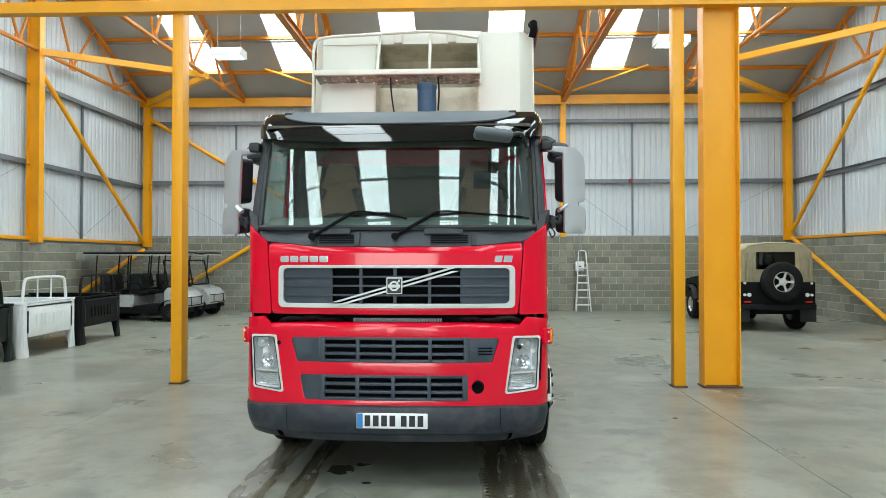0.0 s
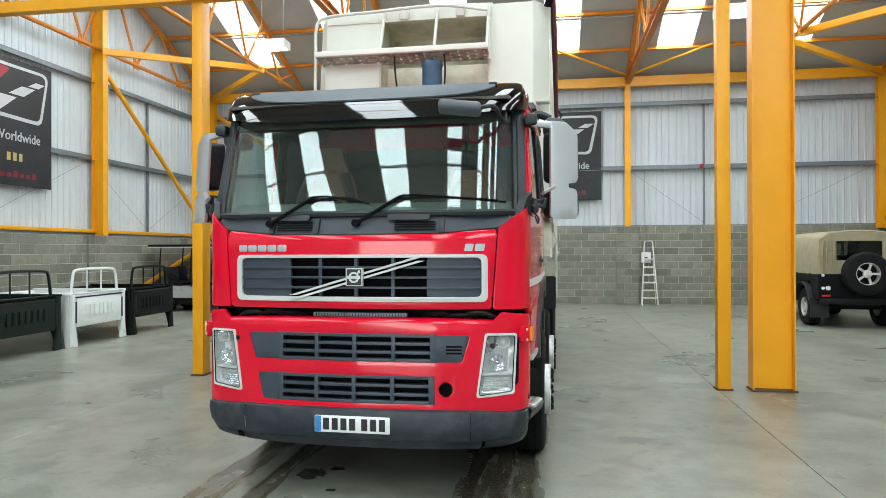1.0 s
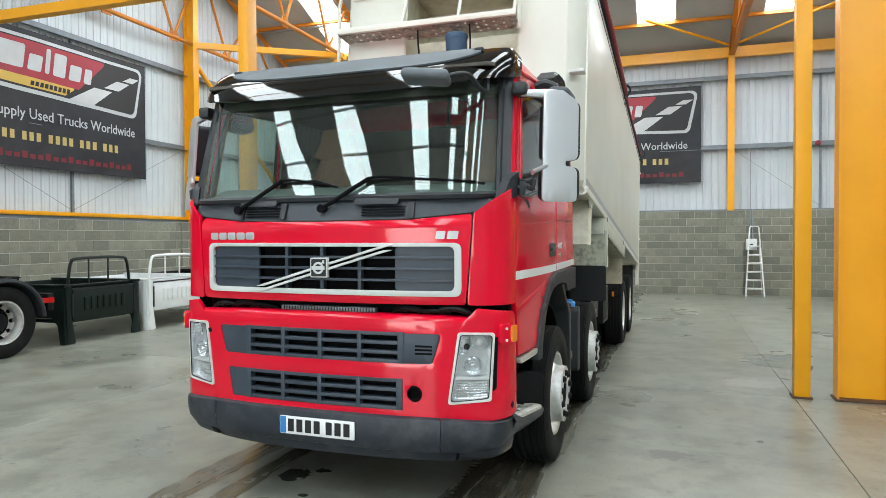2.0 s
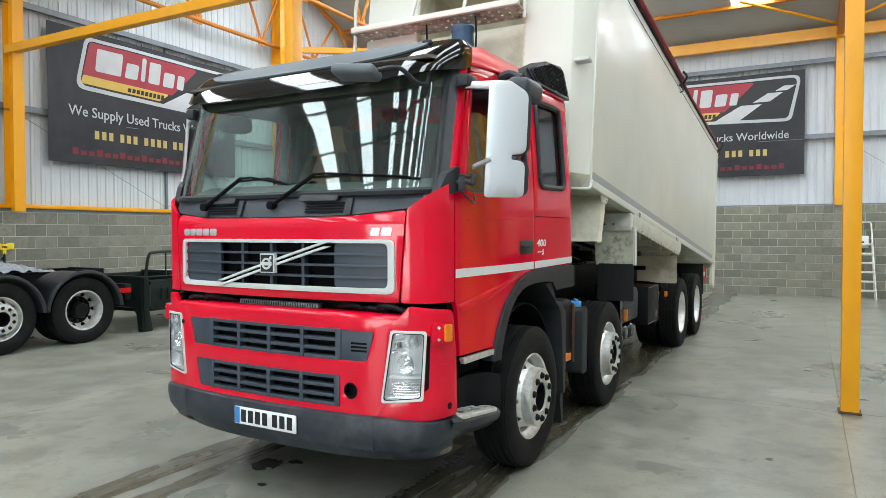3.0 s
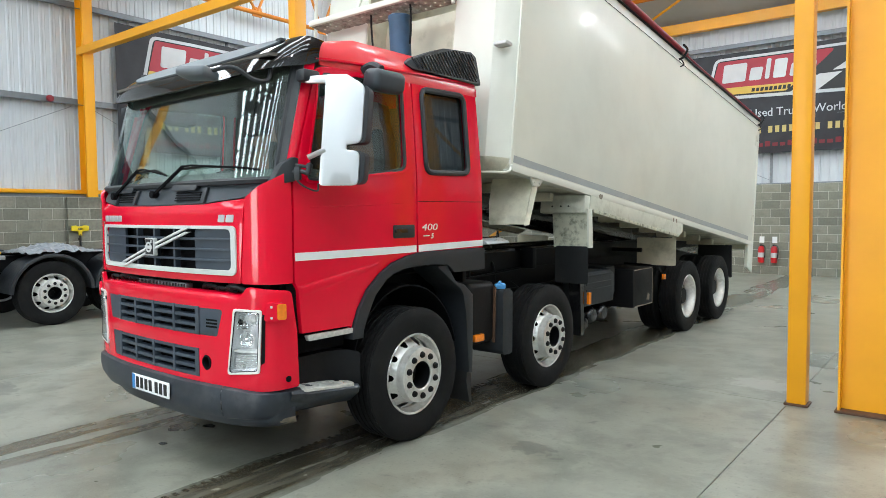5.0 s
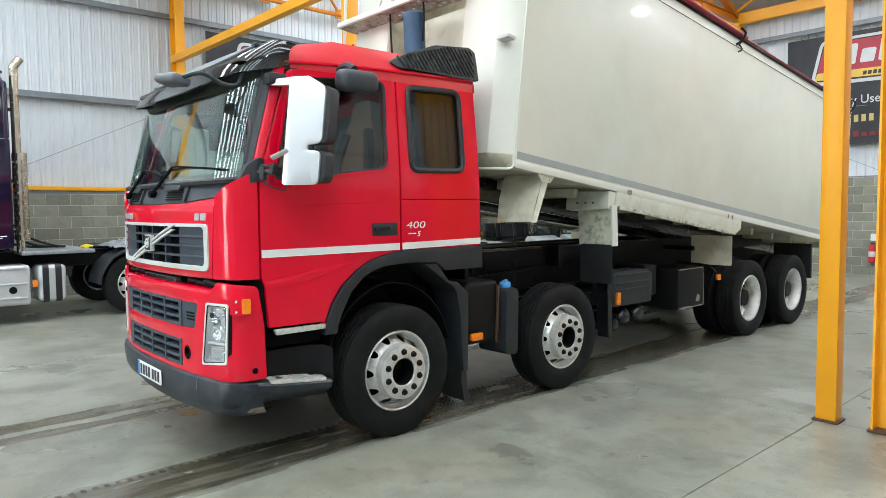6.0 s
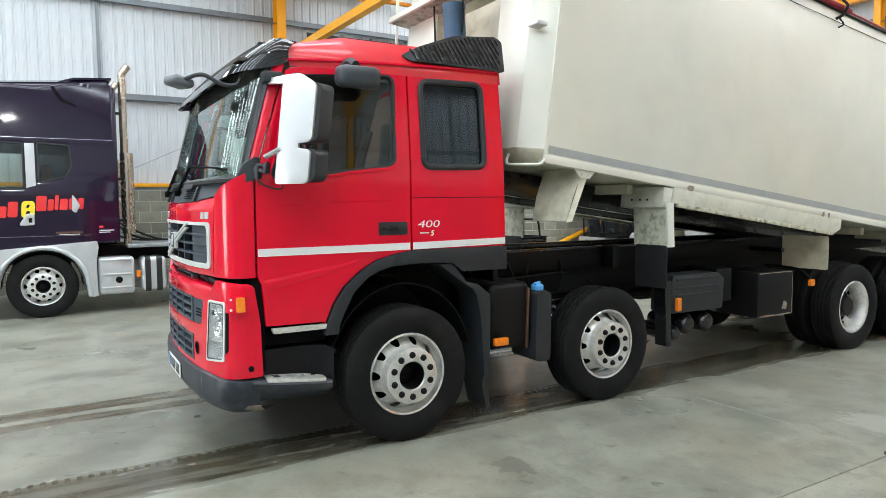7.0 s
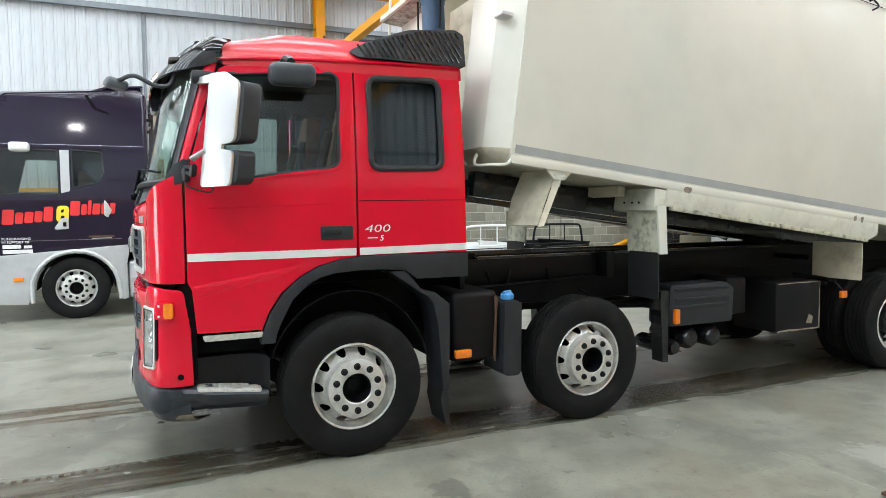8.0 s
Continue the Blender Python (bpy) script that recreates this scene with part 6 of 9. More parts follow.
for g in (1, -1):
    b = B()
    sa, sz = s_of_x(0.90), CORNER + 0.02
    rows = []
    for i in range(13):
        s = g * (sa + (sz - sa) * i / 12)
        rows.append([tucked(s, z + 0.025 * i / 12, k) for z, k in ((0.54, 0.016), (0.47, 0.010), (0.415, 0.014), (0.37, 0.030), (0.35, 0.055), (0.35, 0.13))])
    loft(b, rows)
    vc = part("valance_corner", b, BUMPER, truck)
    b = B()
    rows = []
    for i in range(7):
        s = g * (CORNER - 0.09 + 0.112 * i / 6)
        rows.append([tucked(s, z + 0.025, k - 0.003) for z, k in ((0.40, 0.021), (0.37, 0.030), (0.345, 0.055), (0.345, 0.13))])
    loft(b, rows)
    part("corner_scrape", b, SCRAPED, vc, "scraped bare corner")
# number plate: dark bars stand for its characters
b = B()
plate(b, rrect(-0.257, 0.462, 0.263, 0.573, 0.008), (), 0.006, on_y(-1.452, -1), bev=0.002)
pl = part("number_plate", b, PLATEWHITE, truck, "white front number plate with dark character bars")
b = B()
plate(b, rrect(-0.254, 0.465, -0.212, 0.570, 0.006), (), 0.002, on_y(-1.4535, -1))
part("plate_band", b, PLATEBLUE, pl)
for k in range(7):
    x = -0.198 + k * 0.061 + (0.022 if k > 3 else 0)
    b = B()
    plate(b, rrect(x, 0.478, x + 0.042, 0.557, 0.004), (), 0.002, on_y(-1.4535, -1))
    part("plate_character", b, INK, pl)

# cab interior
b = B()
plate(b, rounded([(-1.22, 1.36), (-0.66, 1.36), (-0.66, 1.90), (-0.76, 2.02), (-0.92, 2.035), (-1.22, 1.92)], 0.04), (), 2.1, lambda u, v, w: Vector((w + 1.05, u, v)))
part("dashboard", b, DASH, truck, "grey plastic dashboard")
for x in (-0.70, 0.64):
    b = B()
    box(b, x - 0.27, x + 0.27, -0.50, 0.05, 1.60, 1.78, 0.05, 3)
    st_ = part("seat_cushion", b, SEAT, truck, "brown patterned cloth seat with a tall tapering back")
    lean = pose(x, 0.04, 1.76, -9)
    b = B()
    plate(b, rounded([(-0.25, 0.0), (0.25, 0.0), (0.26, 0.40), (0.20, 0.62), (0.145, 0.72), (0.12, 0.86), (-0.12, 0.86), (-0.145, 0.72), (-0.20, 0.62), (-0.26, 0.40)], [0.03, 0.03, 0.08, 0.08, 0.08, 0.06, 0.06, 0.08, 0.08, 0.08]), (), 0.13, lambda u, v, w: lean @ Vector((u, w + 0.06, v)), bev=0.04)
    part("seat_back", b, SEAT, st_)
    for g in (1, -1):
        b = B()
        tube(b, spline([(g * 0.225, -0.085, 0.05), (g * 0.235, -0.10, 0.35), (g * 0.16, -0.085, 0.60)], 5), 0.045, 8)
        part("seat_bolster", b, TRIMBROWN, st_, m=lean)
    b = B()
    box(b, x - 0.2, x + 0.2, -0.42, 0.0, 1.36, 1.61, 0.02)
    part("seat_base", b, VOID, st_)
b = B()
box(b, -1.0, 1.0, 0.45, 0.85, 1.36, 1.80, 0.06, 3)
part("bunk", b, SEAT, truck)
swm = Matrix.Translation((-0.56, -0.60, 1.99)) @ pose(0, 0, 0, 28)
b = B()
circ = [swm @ Vector((0.225 * math.cos(a), 0.225 * math.sin(a), 0)) for a in [2 * math.pi * k / 32 for k in range(33)]]
tube(b, circ, 0.017, 8)
for a in (0.2, math.pi - 0.2, -math.pi / 2):
    tube(b, [swm @ Vector((0.225 * math.cos(a), 0.225 * math.sin(a), 0)), swm @ Vector((0.05 * math.cos(a), 0.05 * math.sin(a), -0.03))], 0.014, 6)
rod(b, swm @ Vector((0, 0, -0.06)), swm @ Vector((0, 0, -0.01)), 0.07, seg=16)
rod(b, swm @ Vector((0, 0, -0.05)), swm @ Vector((0, -0.05, -0.35)), 0.04, seg=10)
part("steering_wheel", b, VOID, truck)
b = B()
box(b, -0.13, 0.13, -0.02, 0.02, -0.07, 0.07, 0.02, m=pose(0.72, -1.03, 2.32, 0, 0, 10))
rod(b, (0.72, -1.04, 2.38), (0.72, -1.0, 2.58), 0.01, seg=8)
part("cab_mirror", b, VOID, truck)

# ---- wheels ----
def tyre_profile(R, r, half):
    h = half
    out = [(r + 0.005, -h * 0.80), (r + 0.03, -h * 0.93), (r + 0.09, -h), (R - 0.07, -h * 0.985), (R - 0.03, -h * 0.93), (R - 0.008, -h * 0.84)]
    tread = []
    for k in range(5):
        a, c = -0.80 + k * 0.33, -0.80 + k * 0.33 + 0.26
        tread += [(R - 0.010, h * a), (R, h * (a + 0.01)), (R, h * (c - 0.01)), (R - 0.010, h * c)]
    tread = [(p[0], max(-h * 0.82, min(h * 0.82, p[1]))) for p in tread]
    inn = [(p, -q) for p, q in out[::-1]]
    return out + tread + inn


def holed_disc(bm, prof, count=10, seg=200, fine=8, hole=0.031):
    """A dished disc through the (radius, depth) profile, pierced by round hand holes near its edge."""
    rings = [p[0] + (q[0] - p[0]) * k / fine for p, q in zip(prof, prof[1:]) for k in range(fine)] + [prof[-1][0]]
    mid = (prof[1][0] + prof[2][0]) / 2 + 0.006
    per = seg // count

    def depth(r):
        for p, q in zip(prof, prof[1:]):
            if r >= q[0]:
                return p[1] + (q[1] - p[1]) * (p[0] - r) / (p[0] - q[0])
        return prof[-1][1]

    def vertex(r, k):
        # points close to a hole's edge are drawn onto it
        turn = 2 * math.pi * ((k + per / 2) // per * per) / seg
        a = 2 * math.pi * k / seg - turn
        u, v = r * math.cos(a) - mid, r * math.sin(a)
        d = math.hypot(u, v)
        if abs(d - hole) < 0.0034:
            u, v = u * hole / d, v * hole / d
        r, a = math.hypot(u + mid, v), math.atan2(v, u + mid) + turn
        return bm.verts.new((depth(r), r * math.cos(a), r * math.sin(a)))
    vs = [[vertex(r, k) for k in range(seg)] for r in rings]
    for i in range(len(rings) - 1):
        for k in range(seg):
            r = (rings[i] + rings[i + 1]) / 2
            a = 2 * math.pi * ((k + 0.5 + per / 2) % per - per / 2) / seg
            if math.hypot(r * math.cos(a) - mid, r * math.sin(a)) < hole:
                continue
            bm.faces.new((vs[i][k], vs[i][(k + 1) % seg], vs[i + 1][(k + 1) % seg], vs[i + 1][k]))


def wheel(parent, x, y, R=0.505, g=1, kind="steer", half=0.148, steer=0.0):
    """The outer face looks along g * x."""
    m = Matrix.Translation((x, y, R)) @ pose(0, 0, 0, 0, 0, steer + (0 if g > 0 else 180))
    key = (kind, R, half)
    if key in wheel.made:
        src = wheel.made[key]
        w = again(src, m, parent)
        for c in src.children:
            again(c, c.matrix_basis.copy(), w)
        return w
    b = B()
    lathe(b, tyre_profile(R, 0.300, half), 64)
    w = new("wheel", finish(b, "wheel", RUBBER, 30))
    w.parent, w.matrix_basis = parent, m
    o = half * 0.86
    rb = B()
    if kind == "steer":
        lathe(rb, [(0.300, -half * 0.8), (0.27, -half * 0.7), (0.27, o * 0.45), (0.288, o * 0.62), (0.292, o * 0.95), (0.305, o), (0.312, o * 0.93), (0.304, o * 0.80)], 56)
        face = o * 1.12 + 0.05
        b2 = B()
        # disc: cone from the boss to the rim, pierced by ten hand holes
        holed_disc(b2, [(0.275, o * 0.18), (0.262, o * 0.22), (0.225, o * 0.50 + 0.03), (0.21, o * 0.62 + 0.04)])
        absorb(rb, b2)
        lathe(rb, [(0.21, o * 0.62 + 0.04), (0.206, face - 0.004), (0.198, face), (0.110, face), (0.104, face - 0.006), (0.102, o * 0.1)], 56)
        hub = [(0.1025, face - 0.012), (0.099, face - 0.014), (0.096, o * 0.35), (0.07, o * 0.42), (0.045, o * 0.42), (0.04, o * 0.5), (0.0, o * 0.52)]
        nut_r, nut_x = 0.155, face
    else:
        lathe(rb, [(0.300, -half * 0.8), (0.27, -half * 0.7), (0.262, o * 0.45), (0.280, o * 0.7), (0.285, o * 0.95), (0.305, o), (0.312, o * 0.93), (0.304, o * 0.80)], 56)
        deep = -half * 0.55
        disc = B()
        holed_disc(disc, [(0.268, deep + 0.05), (0.255, deep + 0.035), (0.215, deep + 0.012), (0.20, deep)])
        lathe(disc, [(0.20, deep), (0.10, deep)], 56)
        part("wheel_disc", disc, DULLALLOY, w, "dull dark alloy wheel disc")
        hub = [(0.125, deep), (0.118, deep + 0.10), (0.105, deep + 0.125), (0.0, deep + 0.13)]
        nut_r, nut_x = 0.165, deep
    part("rim", rb, ALLOY, w, "bright alloy wheel rim")
    hb = B()
    lathe(hb, hub, 32)
    part("hub", hb, BLACK, w)
    bb = B()
    lathe(bb, [(0.268, -half * 0.5), (0.02, -half * 0.5)], 40)
    part("brake_drum", bb, VOID, w)
    nb = B()
    lathe(nb, [(0.025, 0.0), (0.024, 0.008), (0.019, 0.010), (0.019, 0.018), (0.012, 0.022), (0.0, 0.023)], 10)
    first = None
    for k in range(10):
        a = 2 * math.pi * (k + 0.5) / 10
        nm = Matrix.Translation((nut_x, nut_r * math.cos(a), nut_r * math.sin(a)))
        if first is None:
            first = part("wheel_nut", nb, BLACK, w, m=nm)
        else:
            again(first, nm)
    wheel.made[key] = w
    return w


wheel.made = {}
HUB2, HUB3, HUB4 = 1.985, 5.90, 7.28
for g in (1, -1):
    wheel(truck, g * 1.10, 0.0, g=g)
    wheel(truck, g * 1.10, HUB2, g=g)
    for y in (HUB3, HUB4):
        wheel(truck, g * 1.115, y, g=g, kind="drive", half=0.138)
        wheel(truck, g * 0.785, y, g=-g, kind="drive", half=0.138)

# ---- chassis ----
for g in (1, -1):
    b = B()
    i_beam(b, (g * 0.42, -0.6, 1.02), (g * 0.42, 9.0, 1.02), 0.09, 0.30, 0.01, 0.012)
    part("chassis_rail", b, BLACK, truck)
    b = B()
    box(b, *sorted((g * 0.47, g * 0.485)), 0.9, 8.9, 1.10, 1.30, 0.004)
    part("flitch_plate", b, BLACK, truck)
    b = B()
    box(b, *sorted((g * 0.36, g * 0.46)), 1.35, 9.0, 1.20, 1.315, 0.006)
    part("subframe_rail", b, GLOSSBLACK, truck)
for y in (-0.4, 0.9, 3.0, 4.6, 7.7, 8.9):
    b = B()
    box(b, -0.40, 0.40, y - 0.06, y + 0.06, 0.92, 1.14, 0.01)
    part("cross_member", b, BLACK, truck)
for y in (0.0, HUB2):
    b = B()
    beam(b, (-0.9, y, 0.47), (0.9, y, 0.47), 0.12, 0.12)
    part("axle", b, BLACK, truck)
for y in (HUB3, HUB4):
    b = B()
    rod(b, (-0.7, y, 0.5), (0.7, y, 0.5), 0.13, seg=16)
    lathe(b, [(0.0, -0.2), (0.2, -0.15), (0.25, 0), (0.2, 0.15), (0.0, 0.2)], 20, Matrix.Translation((0, y, 0.5)))
    part("axle", b, BLACK, truck)
for g in (1, -1):
    for y0 in (0.0, HUB2):
        b = B()
        for k in range(3):
            tube(b, spline([(g * 0.55, y0 - 0.8, 0.80), (g * 0.55, y0, 0.56 + 0.03 * k), (g * 0.55, y0 + 0.8, 0.80)], 6), 0.018, 4)
        part("leaf_spring", b, BLACK, truck)
    b = B()
    tube(b, spline([(g * 0.60, HUB3 - 0.3, 0.62), (g * 0.60, (HUB3 + HUB4) / 2, 0.95), (g * 0.60, HUB4 + 0.3, 0.62)], 8), 0.06, 6)
    part("leaf_spring", b, BLACK, truck)
b = B()
box(b, -0.36, 0.36, -0.9, 1.2, 0.55, 1.30, 0.08, 2)
part("engine_block", b, BLACK, truck)
b = B()
rod(b, (0, 1.2, 0.85), (0, HUB3 - 0.2, 0.6), 0.06, seg=12)
part("prop_shaft", b, BLACK, truck)
for g in (1, -1):
    b = B()
    box(b, *sorted((g * 0.50, g * 0.95)), 0.95, 1.0, 1.05, 1.25, 0.01)
    part("cab_mount", b, BLACK, truck)
    runs = [[(g * 0.5, y, 1.20), (g * 0.515, y + d, 1.05), (g * 0.5, y - d, 0.9)] for y, d in ((1.42, 0.05), (1.66, -0.03), (2.05, 0.02))]
    runs += [[(g * 0.55, 0.9, 1.22), (g * 0.62, 1.0, 1.10), (g * 0.55, 1.3, 1.06), (g * 0.5, 2.6, 1.1)], [(g * 0.50, 2.4, 0.98), (g * 0.55, 2.7, 0.85), (g * 0.52, 3.3, 0.9)]]
    for run in runs:
        part("air_line", tube(B(), spline(run, 5), 0.013, 6), BLACK, truck)
for g in (1, -1):
    # fluid tank behind the cab with a blue cap
    b = B()
    box(b, *sorted((g * 0.55, g * 1.13)), 0.80, 1.20, 0.56, 1.11, 0.05, 3)
    tk = part("fluid_tank", b, BLACK, truck, "grimy black tank with a blue filler cap")
    b = B()
    plate(b, rounded([(1.20, 0.44), (1.36, 0.43), (1.37, 1.00), (1.32, 1.03), (1.22, 1.03)], 0.05), (), 0.34, side(1.205, g), bev=0.03)
    part("adblue_tank", b, TRIM, tk)
    b = B()
    lathe(b, [(0.048, 0.0), (0.052, 0.01), (0.052, 0.038), (0.042, 0.050), (0.0, 0.052)], 20, pose(g * 1.12, 1.285, 1.03, 0, -90, 0))
    box(b, -0.012, 0.012, -0.05, 0.05, 0.055, 0.075, 0.004, m=pose(g * 1.12, 1.285, 1.022, 0, 0, 30))
    part("filler_cap", b, BLUECAP, tk, "bright blue filler cap")
    b = B()
    plate(b, [(1.148, 0.56), (1.168, 0.55), (1.172, 0.72), (1.178, 0.88), (1.187, 1.05), (1.160, 1.07), (1.166, 0.92), (1.154, 0.74)], (), 0.02, side(1.15, g), bev=0.003)
    part("tank_edge", b, RUST, tk, "rust-edged tank strap")
    b = B()
    plate(b, rrect(0.80, 0.615, 0.93, 0.675, 0.01), (), 0.03, side(1.20, g), bev=0.006)
    part("side_marker", b, AMBER, truck, "amber side marker lamp")
    b = B()
    rod(b, (g * 0.9, 0.86, 0.645), (g * 1.18, 0.86, 0.645), 0.012, seg=8)
    part("marker_bracket", b, BLACK, truck)
    # second axle wing flap (cream above, rubber below) and boxes
    b = B()
    plate(b, rounded([(2.83, 1.00), (2.92, 1.00), (2.92, 0.36), (2.86, 0.36)], 0.01), (), 0.14, side(1.12, g))
    part("wing_stay", b, GLOSSBLACK, truck)
    b = B()
    plate(b, rounded([(2.94, 0.67), (3.70, 0.67), (3.72, 0.98), (3.62, 1.04), (2.96, 1.04)], 0.04), (), 0.26, side(1.10, g), bev=0.02)
    bx = part("battery_box", b, TRIM, truck, "ribbed dark battery box")
    for z in (0.83, 0.90, 0.99):
        b = B()
        plate(b, rrect(3.01, z, 3.64, z + 0.022, 0.006), (), 0.012, side(1.11, g), bev=0.004)
        part("box_rib", b, TRIM, bx)
    b = B()
    plate(b, rrect(2.965, 0.70, 3.02, 0.83, 0.008), (), 0.03, side(1.16, g), bev=0.006)
    part("side_marker", b, AMBER, truck, "amber side marker lamp")
    b = B()
    box(b, *sorted((g * 0.55, g * 0.98)), 3.76, 4.02, 0.70, 1.06, 0.03)
    part("valve_box", b, BLACK, truck)
    b = B()
    box(b, *sorted((g * 0.58, g * 1.10)), 4.28, 4.90, 0.50, 0.99, 0.012)
    tb = part("tool_box", b, BLACK, truck, "scraped black steel tool box")
    for o in ([(4.875, 0.51), (4.893, 0.51), (4.894, 0.97), (4.882, 0.90), (4.888, 0.76), (4.878, 0.64)], [(4.30, 0.505), (4.88, 0.505), (4.86, 0.520), (4.62, 0.514), (4.46, 0.524), (4.31, 0.515)], [(4.30, 0.972), (4.55, 0.976), (4.87, 0.973), (4.85, 0.984), (4.32, 0.984)], [(4.70, 0.57), (4.78, 0.56), (4.80, 0.63), (4.74, 0.66)]):
        b = B()
        plate(b, o, (), 0.003, side(1.102, g))
        part("scrape", b, SCRAPED, tb)
    for y, z, r in ((3.03, 0.47, 0.075), (3.22, 0.54, 0.10), (3.50, 0.54, 0.10)):
        b = B()
        lathe(b, [(0.0, 0.0), (r * 0.7, 0.01), (r, 0.05), (r, 0.45), (r * 0.7, 0.50), (0, 0.51)], 24, Matrix.Translation((g * 1.10, y, z)) @ pose(0, 0, 0, 0, 0, 180 if g > 0 else 0))
        part("air_reservoir", b, GLOSSBLACK, truck, "glossy black air reservoir")
    b = B()
    plate(b, rrect(5.14, 0.80, 5.22, 0.87, 0.008), (), 0.03, side(1.16, g), bev=0.005)
    part("side_marker", b, AMBER, truck, "amber side marker lamp")
    b = B()
    tube(b, spline([(g * 0.6, 5.12, 1.0), (g * 1.0, 5.15, 0.98), (g * 1.13, 5.18, 0.88)], 4), 0.014, 6)
    part("marker_bracket", b, BLACK, truck)
    b = B()
    plate(b, [(7.90, 0.62), (7.94, 0.62), (7.93, 1.15), (7.89, 1.15)], (), 0.55, side(1.24, g))
    part("rear_mud_flap", b, FLAP, truck)

# ---- raised tipper body, hinged at the tail ----
TILT = -7.3
BODY = Matrix.Translation((0, 1.235, 2.11)) @ pose(0, 0, 0, TILT)
LB, HB, HT = 7.82, 2.24, 2.14
b = B()
box(b, -1.25, 1.25, 0.0, LB, 0.0, 0.06)
body = part("tipper_body", b, GRIMY, truck, "raised cream tipper body", m=BODY)
b = B()
plate(b, rounded([(0, 0.0), (LB, 0.0), (LB, HB), (0.0, HB)], [0.0, 0.0, 0.0, 0.0]), (), 0.06, on_x(1.275), (0, 0), 0.012)
part("side_panel", b, CREAM, body, "smooth cream painted side panel")
b = B()
plate(b, [(0, 0.0), (LB, 0.0), (LB, HB), (0.0, HB)], (), 0.06, on_x(-1.275, -1), (0, 0), 0.012)
part("side_panel", b, CREAM, body)
b = B()
box(b, -1.24, 1.24, LB - 0.08, LB, -0.10, HB, 0.01)
part("tailgate", b, CREAM, body)
for g in (1, -1):
    b = B()
    plate(b, rounded([(LB - 0.28, -0.42), (LB + 0.02, -0.50), (LB + 0.05, HB), (LB - 0.02, HB), (LB - 0.02, 0.0), (LB - 0.28, 0.0)], 0.02), (), 0.05, on_x(g * 1.285, g), bev=0.006)
    part("tail_post", b, CREAM, body)
# grey line along the bottom and rolled lower edge
b = B()
plate(b, [(0.03, 0.06), (LB - 0.3, 0.06), (LB - 0.3, 0.125), (0.03, 0.125)], (), 0.003, on_x(1.2785))
part("grey_line", b, LINEGREY, body, "grey line")
b = B()
plate(b, rounded([(0.0, -0.02), (LB, -0.02), (LB, 0.045), (0.0, 0.045)], 0.015), (), 0.10, on_x(1.292), bev=0.012)
plate(b, rounded([(0.0, -0.02), (LB, -0.02), (LB, 0.045), (0.0, 0.045)], 0.015), (), 0.10, on_x(-1.292, -1), bev=0.012)
part("bottom_rail", b, CREAM, body)
# splayed front with a recess for the ram
def front_panel(x0, y0, x1, y1, z0, z1):
    b = B()
    d = Vector((x1 - x0, y1 - y0, 0))
    L = d.length
    d.normalize()
    n = Vector((d.y, -d.x, 0))
    plate(b, rrect(0, z0, L, z1, 0.01), (), 0.05, lambda u, v, w: Vector((x0, y0, v)) + d * u + n * w, bev=0.012)
    return b
for x0, y0, x1, y1, z0, z1 in ((0.647, -0.16, 1.10, -0.16, 0.09, HT + 0.045), (1.10, -0.16, 1.278, 0.02, 0.09, HT + 0.06), (-1.278, 0.02, -1.16, -0.16, 0.09, HT), (-1.16, -0.16, -0.55, -0.16, 0.09, HT - 0.05), (-0.55, 0.12, 0.65, 0.12, 0.0, HT - 0.50)):
    part("front_panel", front_panel(x0, y0, x1, y1, z0, z1), CREAM if y0 < 0.1 else GRIMY, body)
for x in (-0.55, 0.647):
    b = B()
    box(b, x - 0.02, x + 0.02, -0.15, 0.14, 0.0, HB - 0.1)
    part("recess_side", b, GRIMY, body)
# dirty folded edge under the front
for g, e, c in ((1, 0.647, 1.10), (-1, 0.55, 1.16)):
    b = B()
    loft(b, [[Vector((g * x, y, z)) for x, y in ((e, y0), (c - k, y0), (1.278 - k * 0.4, y1))] for z, y0, y1, k in ((0.095, -0.165, 0.02, 0.0), (0.05, -0.135, 0.035, 0.01), (-0.02, -0.04, 0.07, 0.04))], 0.012)
    part("folded_edge", b, GRIMY, body)
b = B()
# top rail over the opening, arched a little
rows = []
for dz in (-0.088, 0.0):
    rows.append([Vector((x, -0.17, HT + dz + (0.075 if dz == 0.0 else 0.0) * (1 - (x / 1.27) ** 2))) for x in [-1.16 + 1.83 * k / 16 for k in range(17)]])
loft(b, rows, 0.05)
part("top_rail", b, CREAM, body)
b = B()
box(b, -0.57, 0.66, 0.55, 0.60, HT - 0.75, HT + 0.02)
part("opening_back", b, GRIMY, body)
b = B()
box(b, -0.57, 0.67, -0.14, 0.62, HT + 0.015, HT + 0.045)
part("opening_roof", b, GRIMY, body)
for x in (-0.58, 0.67):
    b = B()
    box(b, x - 0.015, x + 0.015, 0.14, 0.60, HT - 0.75, HT + 0.015)
    part("opening_side", b, GRIMY, body)
for x in (-0.28, 0.335):
    b = B()
    box(b, x - 0.05, x + 0.05, -0.235, -0.20, HT - 0.10, HT + 0.03, 0.01)
    part("sheet_bracket", b, CREAM, body)
